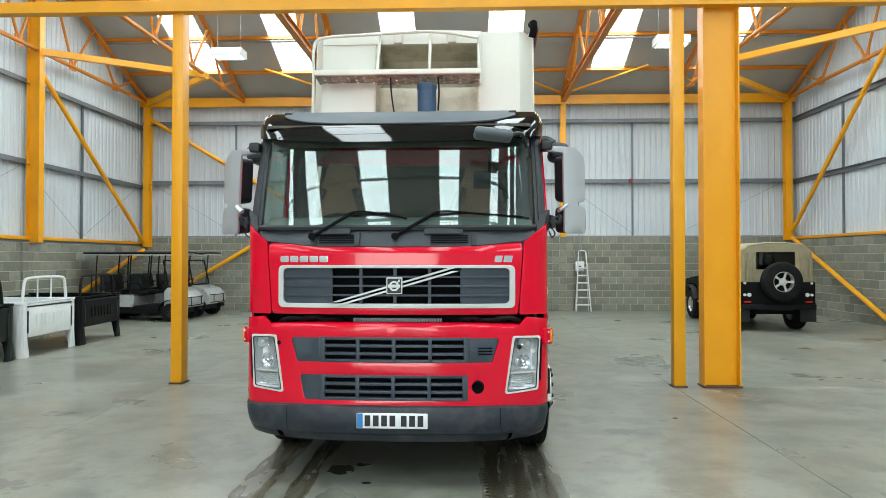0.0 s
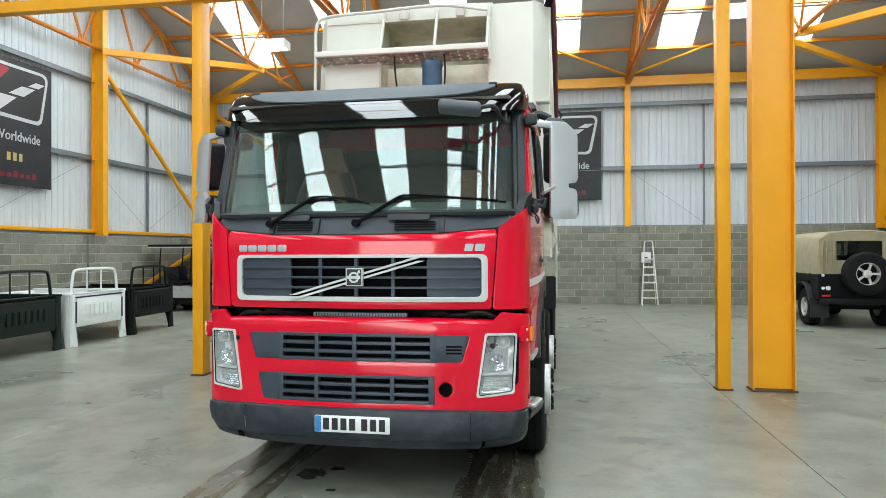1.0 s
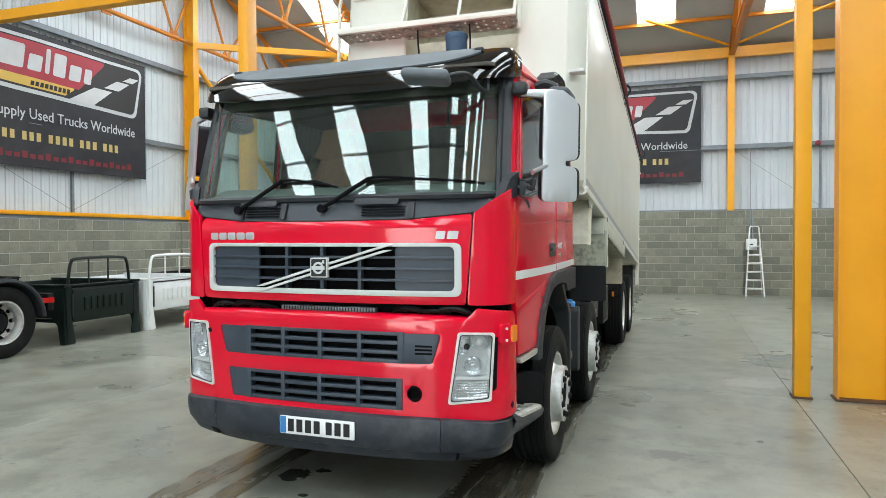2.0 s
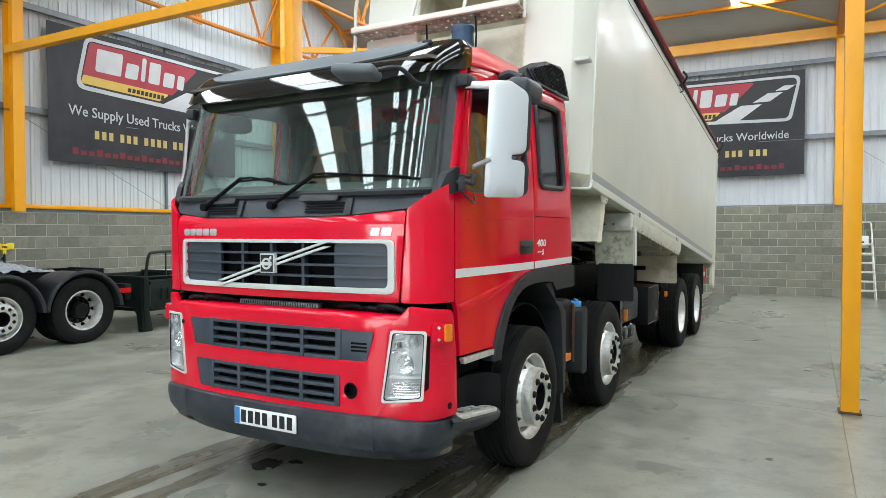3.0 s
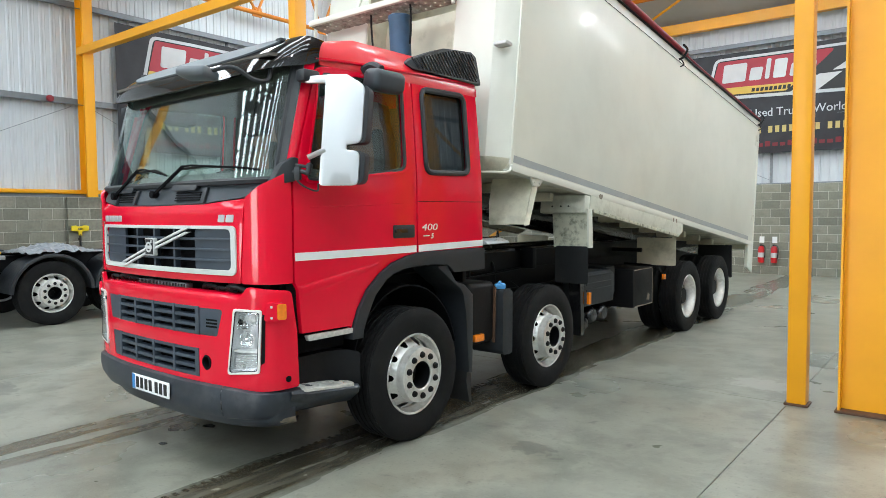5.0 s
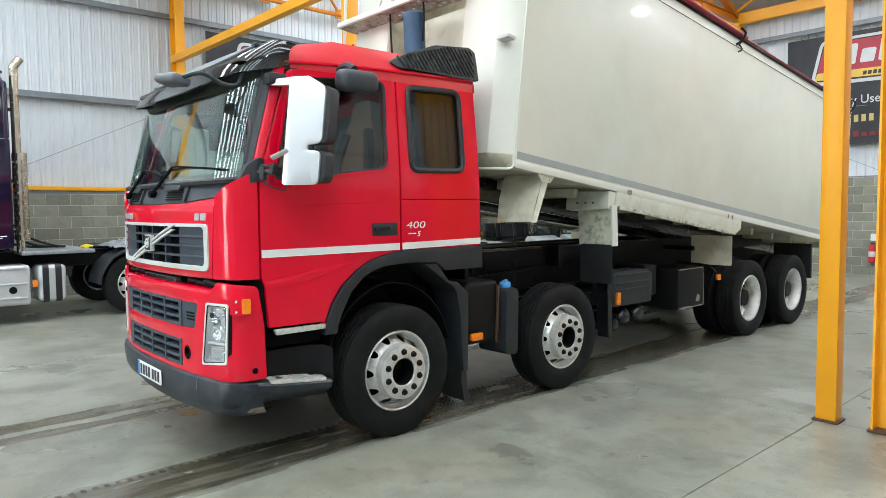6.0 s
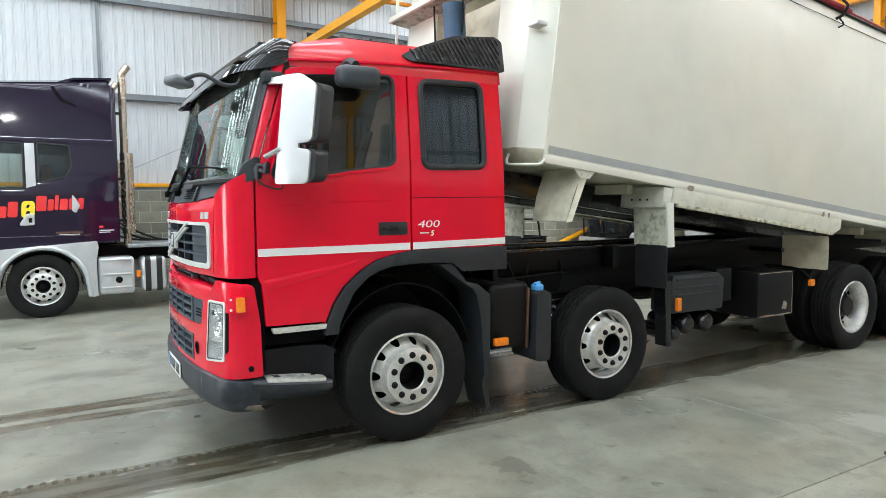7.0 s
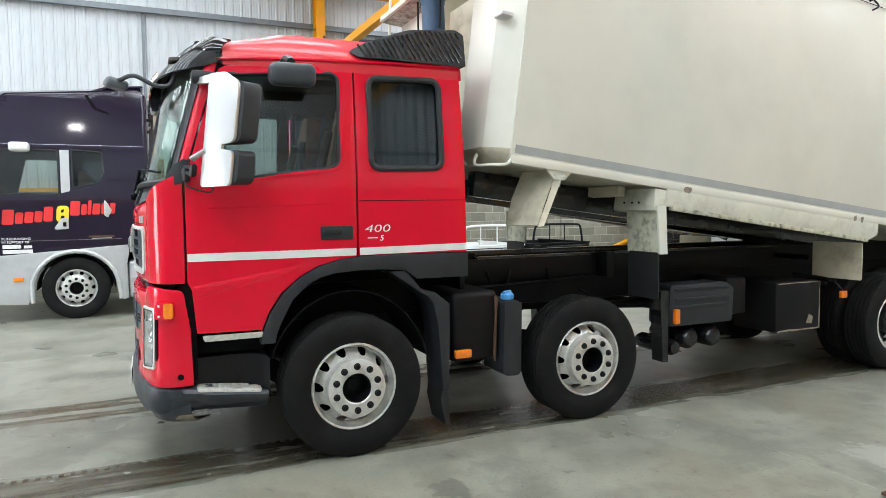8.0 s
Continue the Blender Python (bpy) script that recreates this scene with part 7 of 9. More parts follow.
# catwalk with a perforated deck
b = B()
box(b, -1.20, 0.66, -0.40, -0.36, HT - 0.545, HT - 0.485, 0.006)
part("catwalk", b, CREAM, body, "cream catwalk with a perforated steel deck")
b = B()
circ = lambda cx, cy, r: [(cx + r * math.cos(2 * math.pi * k / 8), cy + r * math.sin(2 * math.pi * k / 8)) for k in range(8)]
plate(b, [(-1.19, -0.37), (0.65, -0.37), (0.65, -0.10), (-1.19, -0.10)], [circ(-1.10 + 0.09 * i, -0.33 + 0.08 * j + (0.03 if i % 2 else 0), 0.017) for i in range(20) for j in range(3)], 0.012, on_z(HT - 0.535))
part("catwalk_deck", b, DECK, body, "stained perforated steel deck")
b = B()
for x in (-0.49, 0.09, 0.64):
    rod(b, (x, -0.37, HT - 0.50), (x, -0.20 if x > 0.3 else -0.22, HT + 0.0), 0.018, seg=8)
tube(b, spline([(-1.23, -0.24, HT - 1.10), (-1.23, -0.28, HT - 0.5), (-1.23, -0.30, HT - 0.18), (-1.12, -0.30, HT - 0.06), (-0.6, -0.30, HT - 0.03), (0.1, -0.29, HT + 0.0), (0.55, -0.27, HT - 0.06), (0.64, -0.25, HT - 0.12), (0.65, -0.22, HT - 0.6)], 5), 0.018, 8)
part("handrail", b, CREAM, body, "bent cream tube handrail")
for x, l in ((-0.35, 0.45), (0.185, 0.38)):
    b = B()
    tube(b, spline([(x, -0.30, HT - 0.54), (x + 0.01, -0.28, HT - 0.72), (x + (0.05 if x < 0 else 0.0), -0.26, HT - 0.54 - l)], 4), 0.010, 6)
    part("deck_stay", b, BLACK, body)
# rolled red sheet along the top edge with its straps
b = B()
tube(b, spline([(1.30, -0.05, HB + 0.02), (1.31, 1.5, HB + 0.03), (1.305, 3.0, HB + 0.025), (1.30, 4.0, HB + 0.02)], 6), 0.034, 10)
tube(b, spline([(1.30, 3.9, HB + 0.015), (1.295, 5.0, HB + 0.012), (1.30, 6.5, HB + 0.014), (1.295, LB, HB + 0.012)], 6), 0.013, 8)
sheet = part("rolled_sheet", b, REDTARP, body, "rolled dark red load sheet")
b = B()
tube(b, [(1.285, -0.1, HB - 0.14), (1.29, LB, HB - 0.13)], 0.004, 6)
tube(b, [(1.285, 0.0, HB - 0.015), (1.29, LB, HB - 0.015)], 0.014, 6)
part("sheet_cord", b, BLACK, body)
for y in (3.8, LB - 0.1):
    b = B()
    tube(b, spline([(1.33, y, HB + 0.09), (1.38, y + 0.02, HB + 0.02), (1.34, y, HB - 0.08), (1.30, y - 0.04, HB - 0.12)], 4), 0.016, 6)
    tube(b, spline([(1.30, y + 0.03, HB - 0.10), (1.33, y + 0.06, HB - 0.16), (1.30, y + 0.02, HB - 0.20)], 4), 0.009, 6)
    part("sheet_clip", b, BLACK, body)
b = B()
tube(b, spline([(1.25, -0.10, HB - 0.10), (1.27, -0.14, HB - 0.02), (1.27, -0.12, HB + 0.06), (1.25, -0.04, HB + 0.08)], 5), 0.042, 10)
part("sheet_end", b, VOID, body)
# fittings on the corner panel and tail
b = B()
box(b, 1.13, 1.27, -0.20, -0.10, 1.07, 1.10, 0.006)
part("lamp_bracket", b, FRAMEGREY, body)
b = B()
tube(b, spline([(1.25, 0.02, 0.05), (1.27, 0.0, 0.0), (1.255, -0.03, -0.035), (1.18, -0.11, -0.045), (1.0, -0.15, -0.04), (0.96, -0.15, 0.0), (0.96, -0.13, 0.06)], 5), 0.012, 8)
part("rope_hook", b, CREAM, body)
for z in (0.42, 1.76):
    b = B()
    plate(b, rrect(LB - 0.14, z, LB - 0.06, z + 0.18, 0.01), (), 0.015, on_x(1.289), bev=0.004)
    rod(b, (1.28, LB - 0.10, z + 0.09), (1.31, LB - 0.10, z + 0.09), 0.02, seg=10)
    part("tail_bracket", b, CREAM, body)
# folded deflector plate under the front corner
for g in (1, -1):
    b = B()
    loft(b, [[Vector((g * 1.245, 0.44, -0.02)), Vector((g * 0.82, 0.38, -0.02))], [Vector((g * 1.25, 0.37, -0.24)), Vector((g * 0.87, 0.28, -0.26))], [Vector((g * 1.26, 0.31, -0.465)), Vector((g * 0.93, 0.22, -0.48))]], 0.012)
    loft(b, [[Vector((g * 1.245, 0.44, -0.02)), Vector((g * 1.272, 0.49, -0.02))], [Vector((g * 1.26, 0.31, -0.475)), Vector((g * 1.285, 0.35, -0.46))]], 0.012)
    part("splash_plate", b, GRIMY, body, "cream sheet steel splash plate")
    b = B()
    plate(b, rounded([(0.31, -0.005), (0.57, -0.005), (0.50, -0.085), (0.40, -0.09)], 0.012), (), 0.02, on_x(g * 1.275, g), bev=0.004)
    for y in (0.41, 0.49):
        rod(b, (g * 1.26, y, -0.055), (g * 1.285, y, -0.055), 0.011, seg=8)
    part("gusset", b, CREAM, body)
    # side guard beam under the body
    b = B()
    plate(b, rounded([(1.50, -0.165), (1.53, 0.04), (4.28, 0.02), (4.28, -0.13), (4.16, -0.19)], 0.015), (), 0.05, lambda u, v, w: Vector((g * (1.29 + w), u, v)), bev=0.008)
    part("guard_beam", b, BEAMCREAM, body, "weathered cream side guard beam")
    b = B()
    plate(b, rounded([(1.58, -0.195), (4.14, -0.215), (4.14, -0.18), (1.58, -0.16)], 0.008), (), 0.03, lambda u, v, w: Vector((g * (1.298 + w), u, v)), bev=0.004)
    part("guard_lip", b, MOULD, body)
    b = B()
    box(b, *sorted((g * 0.75, g * 1.285)), 1.40, 1.525, -0.22, -0.03, 0.012)
    part("guard_end", b, BEAMCREAM, body)
    for y in (0.45, 0.9, 1.3):
        b = B()
        rod(b, (g * (0.8 + 0.3 * y / 1.3), 1.39, -0.15), (g * (0.8 + 0.3 * y / 1.3), 1.405, -0.15), 0.009, seg=8)
        part("guard_bolt", b, BLACK, body)
    for y, k in ((1.70, 0), (3.87, 2), (3.98, 1)):
        b = B()
        rr_ = random.Random(17 + k)
        o = [(y + 0.045 + (0.05 if k == 0 else 0.028) * rr_.uniform(0.55, 1.1) * math.cos(a), 0.0 + 0.036 * rr_.uniform(0.55, 1.1) * math.sin(a)) for a in [2 * math.pi * i / 14 for i in range(14)]]
        plate(b, o, (), 0.003, lambda u, v, w: Vector((g * (1.2935 + w), u, v)))
        part("rust_patch", b, SCRAPED, body)
    # underside longitudinal bearers
    b = B()
    box(b, *sorted((g * 0.34, g * 0.48)), 0.1, LB - 0.2, -0.24, -0.02, 0.01)
    part("floor_bearer", b, GLOSSBLACK, body)
for k in range(11):
    b = B()
    box(b, -0.92, 0.92, 0.62 + 0.68 * k, 0.70 + 0.68 * k, -0.10, -0.01, 0.006)
    part("cross_bearer", b, GRIMY, body)

# wings over the axles, fixed to the chassis
for g in (1, -1):
    b = B()
    o = rounded([(0.90, 1.345), (1.30, 1.345), (1.31, 1.755), (0.88, 1.755)], 0.015)
    plate(b, o, (), 0.015, lambda u, v, w: Vector((g * u, 2.66 + w, v)), bev=0.003)
    wg = part("front_wing_plate", b, MOSSY, truck, "mould-stained cream wing plate")
    b = B()
    plate(b, rounded([(2.64, 1.345), (2.72, 1.345), (2.70, 1.755), (2.61, 1.755)], 0.006), (), 0.02, side(1.325, g), bev=0.004)
    part("wing_edge", b, CREAM, wg)
    b = B()
    plate(b, rrect(0.92, 0.96, 1.31, 1.36, 0.03), (), 0.010, lambda u, v, w: Vector((g * u, 2.645 + w, v)), bev=0.002)
    part("wing_rubber", b, FLAP, wg, "black rubber flap")
    b = B()
    plate(b, rounded([(0.72, 0.98), (1.27, 0.98), (1.27, 1.36), (0.72, 1.36)], 0.02), (), 0.012, lambda u, v, w: Vector((g * u, 5.28 + w, v)), bev=0.003)
    part("rear_wing_plate", b, GRIMY, truck, "cream rear wing plate")
    b = B()
    box(b, *sorted((g * 0.5, g * 0.66)), 2.60, 2.68, 1.10, 1.33, 0.01)
    part("wing_bracket", b, BLACK, truck)
    b = B()
    rod(b, (g * 0.45, 5.0, 1.2), (g * 0.9, 5.0, 1.2), 0.03, seg=8)
    part("wing_stay", b, BLACK, truck)
# blue tipping ram standing in the recess
b = B()
rod(b, (0.06, 1.22, 1.25), (0.06, 1.12, 3.62), 0.105, seg=24)
lathe(b, [(0.112, -0.03), (0.112, 0.012), (0.10, 0.022), (0.0, 0.024)], 24, pose(0.06, 1.12, 3.62, 0, -90, 0))
part("tipping_ram", b, BLUEPIPE, truck, "dark blue hydraulic tipping ram")
b = B()
box(b, -0.25, 0.35, 1.05, 1.40, 1.20, 1.35, 0.02)
part("ram_cradle", b, BLACK, truck)

# ---- banners ----
def banner(m, label, seed):
    """A printed vinyl banner, 4.95 x 2.8 m, hung flat on a wall; u across, v up, w towards the viewer."""
    W, H = 4.95, 2.78
    t = thing("banner", label, "banner", m, "banners on the walls")
    wave = lambda u, v: 0.016 * math.sin(u * 1.9 + seed) * math.sin(v * 1.5 + 0.6) + 0.006 * math.sin(u * 5.1 + 1.7 * v + seed)
    at = lambda u, v, w: Vector((u, -w - wave(u, v), v))
    sag = lambda u: 0.05 * (u / W) * (1 - u / W)
    b = B()
    loft(b, [[at(W * i / 40, H * j / 12 - sag(W * i / 40) * (j / 12), 0.0) for i in range(41)] for j in range(13)], 0.004)
    part("sheet", b, TARPAULIN, t, smooth=60)

    def shape(name, pts, mat, h, holes=()):
        b = B()
        plate(b, [(p[0] * W, p[1] * H) for p in pts], [[(p[0] * W, p[1] * H) for p in q] for q in holes], 0.002, lambda u, v, w: at(u, v, w + h), (0.12, 0.22))
        return part(name, b, mat, t)
    rr = lambda pts, r: [(p[0] / W, p[1] / H) for p in rounded([(q[0] * W, q[1] * H) for q in pts], r)]
    shape("logo_border", rr([(0.115, 0.555), (0.935, 0.515), (0.985, 0.955), (0.165, 0.955)], 0.20), BANNERGREY, 0.007)
    shape("logo_ground", rr([(0.135, 0.585), (0.92, 0.545), (0.967, 0.93), (0.178, 0.93)], 0.15), INK, 0.013)
    shape("logo_panel", rr([(0.148, 0.665), (0.60, 0.65), (0.76, 0.92), (0.185, 0.92)], 0.06), BANNERRED, 0.019)
    shape("logo_band", rr([(0.140, 0.60), (0.53, 0.58), (0.585, 0.65), (0.150, 0.665)], 0.03), BANNERYELLOW, 0.019)
    shape("logo_road", [(0.55, 0.562), (0.68, 0.556), (0.79, 0.70), (0.685, 0.70)], BANNERWHITE, 0.019)
    shape("logo_road", [(0.745, 0.72), (0.83, 0.72), (0.895, 0.80), (0.82, 0.80)], BANNERWHITE, 0.019)
    shape("logo_road", [(0.855, 0.815), (0.915, 0.815), (0.955, 0.86), (0.90, 0.86)], BANNERWHITE, 0.019)
    # the trader's name as plain slanted shapes
    x = 0.205
    for k, (w, top) in enumerate(((0.13, 0.885), (0.07, 0.83), (0.03, 0.90), (0.07, 0.885), (0.068, 0.83), (0.048, 0.83))):
        shape("name_shape", rr([(x, 0.71), (x + w - 0.008, 0.71), (x + w + 0.004, top), (x + 0.012, top)], 0.05), BANNERWHITE, 0.025)
        x += w + 0.010
    for k in range(9):
        shape("name_bar", [(0.36 + k * 0.022, 0.602 - k * 0.0008), (0.376 + k * 0.022, 0.602 - k * 0.0008), (0.379 + k * 0.022, 0.634), (0.363 + k * 0.022, 0.634)], INK, 0.025)
    b = B()
    lettering(b, "We Supply Used Trucks Worldwide", 0.30, Matrix.Translation((0.085 * W, -0.022, 0.355 * H)) @ pose(0, 0, 0, 90), 0.002, 0.0015, width=0.84 * W)
    part("slogan", b, BANNERGREY, t, "pale slogan lettering")
    # telephone number and web address as bars
    x0 = 0.20
    for n in (3, 3, 4, 3, 3):
        for k in range(n):
            shape("number_bar", [(x0, 0.195), (x0 + 0.020, 0.195), (x0 + 0.020, 0.258), (x0, 0.258)], BANNERGOLD, 0.008)
            x0 += 0.034
        x0 += 0.022
    for k in range(22):
        x0 = 0.10 + k * 0.037
        h = 0.098 if k % 3 else 0.115
        shape("address_bar", [(x0, 0.065), (x0 + 0.026, 0.065), (x0 + 0.026, h), (x0, h)], BANNERCRIMSON, 0.008)
    b = B()
    for k in range(8):
        u = W * (k + 0.5) / 8
        p = at(u, H - 0.04 - sag(u), 0.006)
        rod(b, p, p + Vector((0.02, 0.05, 0.10)), 0.004, seg=6)
    part("tie", b, BLACK, t)
    return t


banner(Matrix.Translation((XL + 0.06, 3.42, 3.14)) @ pose(0, 0, 0, 0, 0, 90), "black vinyl banner with red logo on the west wall", 0.4)
banner(Matrix.Translation((-2.08, YB - 0.10, 3.25)), "black vinyl banner with red logo on the north wall", 2.1)

# ---- small things on the back wall ----
lad = thing("stepladder", "aluminium stepladder standing against the block wall", "ladder", Matrix.Translation((4.27, YB - 0.30, 0)))
for g in (1, -1):
    b = B()
    beam(b, (g * 0.235, -0.16, 0.0), (g * 0.12, 0.14, 1.92), 0.03, 0.06, up=(0, 1, 0))
    part("stile", b, ALLOY, lad)
    b = B()
    beam(b, (g * 0.22, 0.19, 0.0), (g * 0.13, 0.15, 1.45), 0.02, 0.03, up=(0, 1, 0))
    part("rear_leg", b, ALLOY, lad)
for k in range(6):
    f = (0.24 + k * 0.235) / 1.92
    b = B()
    w = 0.235 - 0.115 * f
    box(b, -w, w, -0.16 + 0.30 * f - 0.05, -0.16 + 0.30 * f + 0.045, 0.24 + k * 0.235 - 0.045, 0.24 + k * 0.235, 0.004)
    part("tread", b, ALLOY, lad)
b = B()
tube(b, spline([(-0.122, 0.135, 1.88), (-0.10, 0.14, 1.95), (0.0, 0.14, 1.96), (0.10, 0.14, 1.95), (0.122, 0.135, 1.88)], 4), 0.014, 8)
part("top_loop", b, ALLOY, lad)
sk_ = thing("socket_box", "white electrical socket box with conduit on the block wall", "socket", Matrix.Translation((4.20, YB - 0.145, 1.45)))
b = B()
box(b, -0.14, 0.14, -0.03, 0.03, -0.16, 0.16, 0.012)
part("box", b, LAMPWHITE, sk_)
b = B()
box(b, -0.04, 0.04, -0.034, -0.03, -0.02, 0.02, 0.004)
part("switch", b, INK, sk_)
b = B()
rod(b, (-0.03, 0.0, 0.15), (-0.03, 0.0, 2.75), 0.012, seg=8)
rod(b, (0.03, 0.0, 0.15), (0.03, 0.0, 1.0), 0.012, seg=8)
part("conduit", b, GALV, sk_)


def extinguisher(x):
    e = thing("fire_extinguisher", "red fire extinguisher with a white sign on the wall", "extinguisher", Matrix.Translation((x, YB - 0.115, 0.32)), "fire extinguishers")
    b = B()
    lathe(b, [(0.0, 0.0), (0.075, 0.0), (0.08, 0.02), (0.08, 0.36), (0.065, 0.42), (0.03, 0.45), (0.0, 0.45)], 24, pose(0, 0, 0, 0, -90, 0))
    part("cylinder", b, FIRERED, e)
    b = B()
    lathe(b, [(0.081, 0.14), (0.0815, 0.145), (0.0815, 0.265), (0.081, 0.27)], 24, pose(0, 0, 0, 0, -90, 0))
    part("label_band", b, FRAMEGREY, e)
    b = B()
    box(b, -0.02, 0.02, -0.10, 0.02, 0.45, 0.49, 0.006)
    tube(b, spline([(0.0, -0.02, 0.47), (0.09, -0.03, 0.44), (0.10, -0.03, 0.30), (0.09, -0.04, 0.12)], 5), 0.012, 6)
    part("valve", b, INK, e)
    b = B()
    box(b, -0.06, 0.06, 0.05, 0.064, 0.53, 0.70)
    part("sign", b, LAMPWHITE, e)
    b = B()
    box(b, -0.03, 0.03, 0.05, 0.095, 0.1, 0.35)
    part("bracket", b, INK, e)
    return e


extinguisher(0.34)
extinguisher(0.02)


def detector(name, m, label):
    d = thing(name, label, "alarm", m)
    b = B()
    lathe(b, [(0.0, 0.0), (0.07, 0.0), (0.07, 0.03), (0.05, 0.06), (0.0, 0.07)], 20, pose(0, 0, 0, 0, 0, -90))
    part("sounder", b, REDTARP, d)
    b = B()
    box(b, -0.05, 0.05, -0.02, 0.06, -0.05, 0.05, 0.008)
    part("base", b, INK, d)


detector("alarm_sounder", Matrix.Translation((5.86, YB - 0.11, 4.24)), "small dark red alarm sounder on the sheeting rail")
detector("alarm_sounder", Matrix.Translation((XL + 0.06, 2.05, 4.10)) @ pose(0, 0, 0, 0, 0, 90), "small dark red alarm sounder on the sheeting rail")
yt = thing("hanger_handle", "yellow plastic handle with a black stem on the block wall", "handle", Matrix.Translation((XL + 0.16, 2.50, 1.30)) @ pose(0, 0, 0, 0, 0, 90))
b = B()
plate(b, rounded([(-0.17, 0.10), (-0.03, 0.08), (-0.03, 0.0), (0.03, 0.0), (0.03, 0.08), (0.17, 0.10), (0.17, 0.20), (0.08, 0.21), (0.05, 0.19), (-0.05, 0.19), (-0.08, 0.21), (-0.17, 0.20)], 0.012), [rrect(-0.05, 0.115, 0.05, 0.15, 0.015)], 0.05, on_y(-0.03), bev=0.01)
part("grip", b, YELLOW, yt)
b = B()
rod(b, (0, -0.01, -0.22), (0, -0.01, 0.03), 0.022, seg=10)
box(b, -0.02, 0.02, -0.02, 0.05, -0.10, -0.05)
part("stem", b, INK, yt)

# ---- loose pickup tubs by the west wall ----
def tub(m, mat, label, wide=1.60, gate=True):
    """A pickup load tub standing on its wings; the open end faces local -y."""
    t = thing("pickup_tub", label, "vehicle tub", m, "pickup tubs by the wall")
    h, L = 0.92, 1.95
    for g in (1, -1):
        b = B()
        o = rounded([(0.0, 0.0), (0.10, 0.0), (0.16, 0.30), (0.30, 0.42), (0.62, 0.42), (0.74, 0.40), (0.90, 0.78 - 0.2), (1.40, 0.58), (1.56, 0.36), (L, 0.36), (L, h), (0.05, h)], [0.02, 0.02, 0.1, 0.05, 0.02, 0.05, 0.12, 0.12, 0.05, 0.02, 0.03, 0.05])
        plate(b, o, (), 0.05, lambda u, v, w: Vector((g * (wide / 2 + w + 0.05 * max(0.0, 0.35 - v) * (1 if u < 0.4 else 0)), u, v)), bev=0.012)
        part("wing", b, mat, t)
        b = B()
        box(b, *sorted((g * (wide / 2 - 0.07), g * (wide / 2 + 0.02))), 0.0, L, h - 0.01, h + 0.035, 0.012)
        part("top_rail", b, mat, t)
        b = B()
        plate(b, rounded([(wide / 2 - 0.20, 0.0), (wide / 2 - 0.04, 0.0), (wide / 2 - 0.02, 0.40), (wide / 2 - 0.02, h), (wide / 2 - 0.13, h), (wide / 2 - 0.13, 0.35)], 0.03), (), 0.03, lambda u, v, w: Vector((g * u, -w, v)), bev=0.008)
        part("end_post", b, mat, t)
        b = B()
        box(b, *sorted((g * (wide / 2 - 0.15), g * (wide / 2 - 0.12))), -0.012, 0.02, 0.42, 0.80)
        part("gate_seal", b, INK, t)
        b = B()
        box(b, *sorted((g * (wide / 2 - 0.34), g * (wide / 2 - 0.05))), 0.85, 1.45, 0.38, 0.62, 0.05)
        part("arch_box", b, mat, t)
    b = B()
    box(b, -wide / 2 + 0.03, wide / 2 - 0.03, 0.03, L, 0.34, 0.40, 0.01)
    part("bed_floor", b, mat, t)
    b = B()
    box(b, -wide / 2 + 0.02, wide / 2 - 0.02, L - 0.05, L, 0.36, h, 0.01)
    part("bulkhead", b, mat, t)
    b = B()
    plate(b, rrect(-wide / 2 + 0.15, 0.36, wide / 2 - 0.15, 0.86, 0.03), (), 0.035, on_y(0.0), bev=0.012)
    gt = part("tailgate", b, mat, t)
    for k in range(7):
        x = (k - 3) * 0.135
        b = B()
        plate(b, rrect(x - 0.035, 0.52, x + 0.035, 0.74, 0.025), (), 0.02, on_y(-0.016), bev=0.012)
        part("pressed_rib", b, mat, gt)
    b = B()
    plate(b, rrect(-wide / 2 + 0.12, 0.862, wide / 2 - 0.12, 0.885, 0.006), (), 0.03, on_y(-0.005))
    part("gate_top_seal", b, INK, gt)
    # headboard hoop
    y = 0.10
    b = B()
    hw = wide / 2 - 0.14
    pts = spline([(-hw, y, h), (-hw + 0.03, y, h + 0.22), (-hw + 0.07, y, h + 0.38), (-hw + 0.17, y, h + 0.435), (0, y, h + 0.45), (hw - 0.17, y, h + 0.435), (hw - 0.07, y, h + 0.38), (hw - 0.03, y, h + 0.22), (hw, y, h)], 5)
    tube(b, pts, 0.026, 8)
    hp_ = part("hoop", b, mat, t)
    for x in (-0.24, 0.18):
        b = B()
        rod(b, (x, y, h - 0.02), (x, y, h + 0.44), 0.014, seg=8)
        part("hoop_bar", b, mat, hp_)
    b = B()
    rod(b, (-hw, y, h + 0.01), (hw, y, h + 0.01), 0.018, seg=8)
    part("hoop_foot", b, mat, hp_)
    return t


TUBX = -7.02
tub(Matrix.Translation((TUBX + 0.02, 3.82, 0)) @ pose(0, 0, 0, 0, 0, 92), GREENTUB, "dark green pickup load tub with a tubular hoop", 1.62)
tub(Matrix.Translation((TUBX + 0.0, 5.62, 0)) @ pose(0, 0, 0, 0, 0, 93), WHITETUB, "white pickup load tub with a tubular hoop", 1.66)
tub(Matrix.Translation((TUBX - 0.05, 7.42, 0)) @ pose(0, 0, 0, 0, 0, 94), BLACKTUB, "black pickup load tub with a tubular hoop", 1.70)

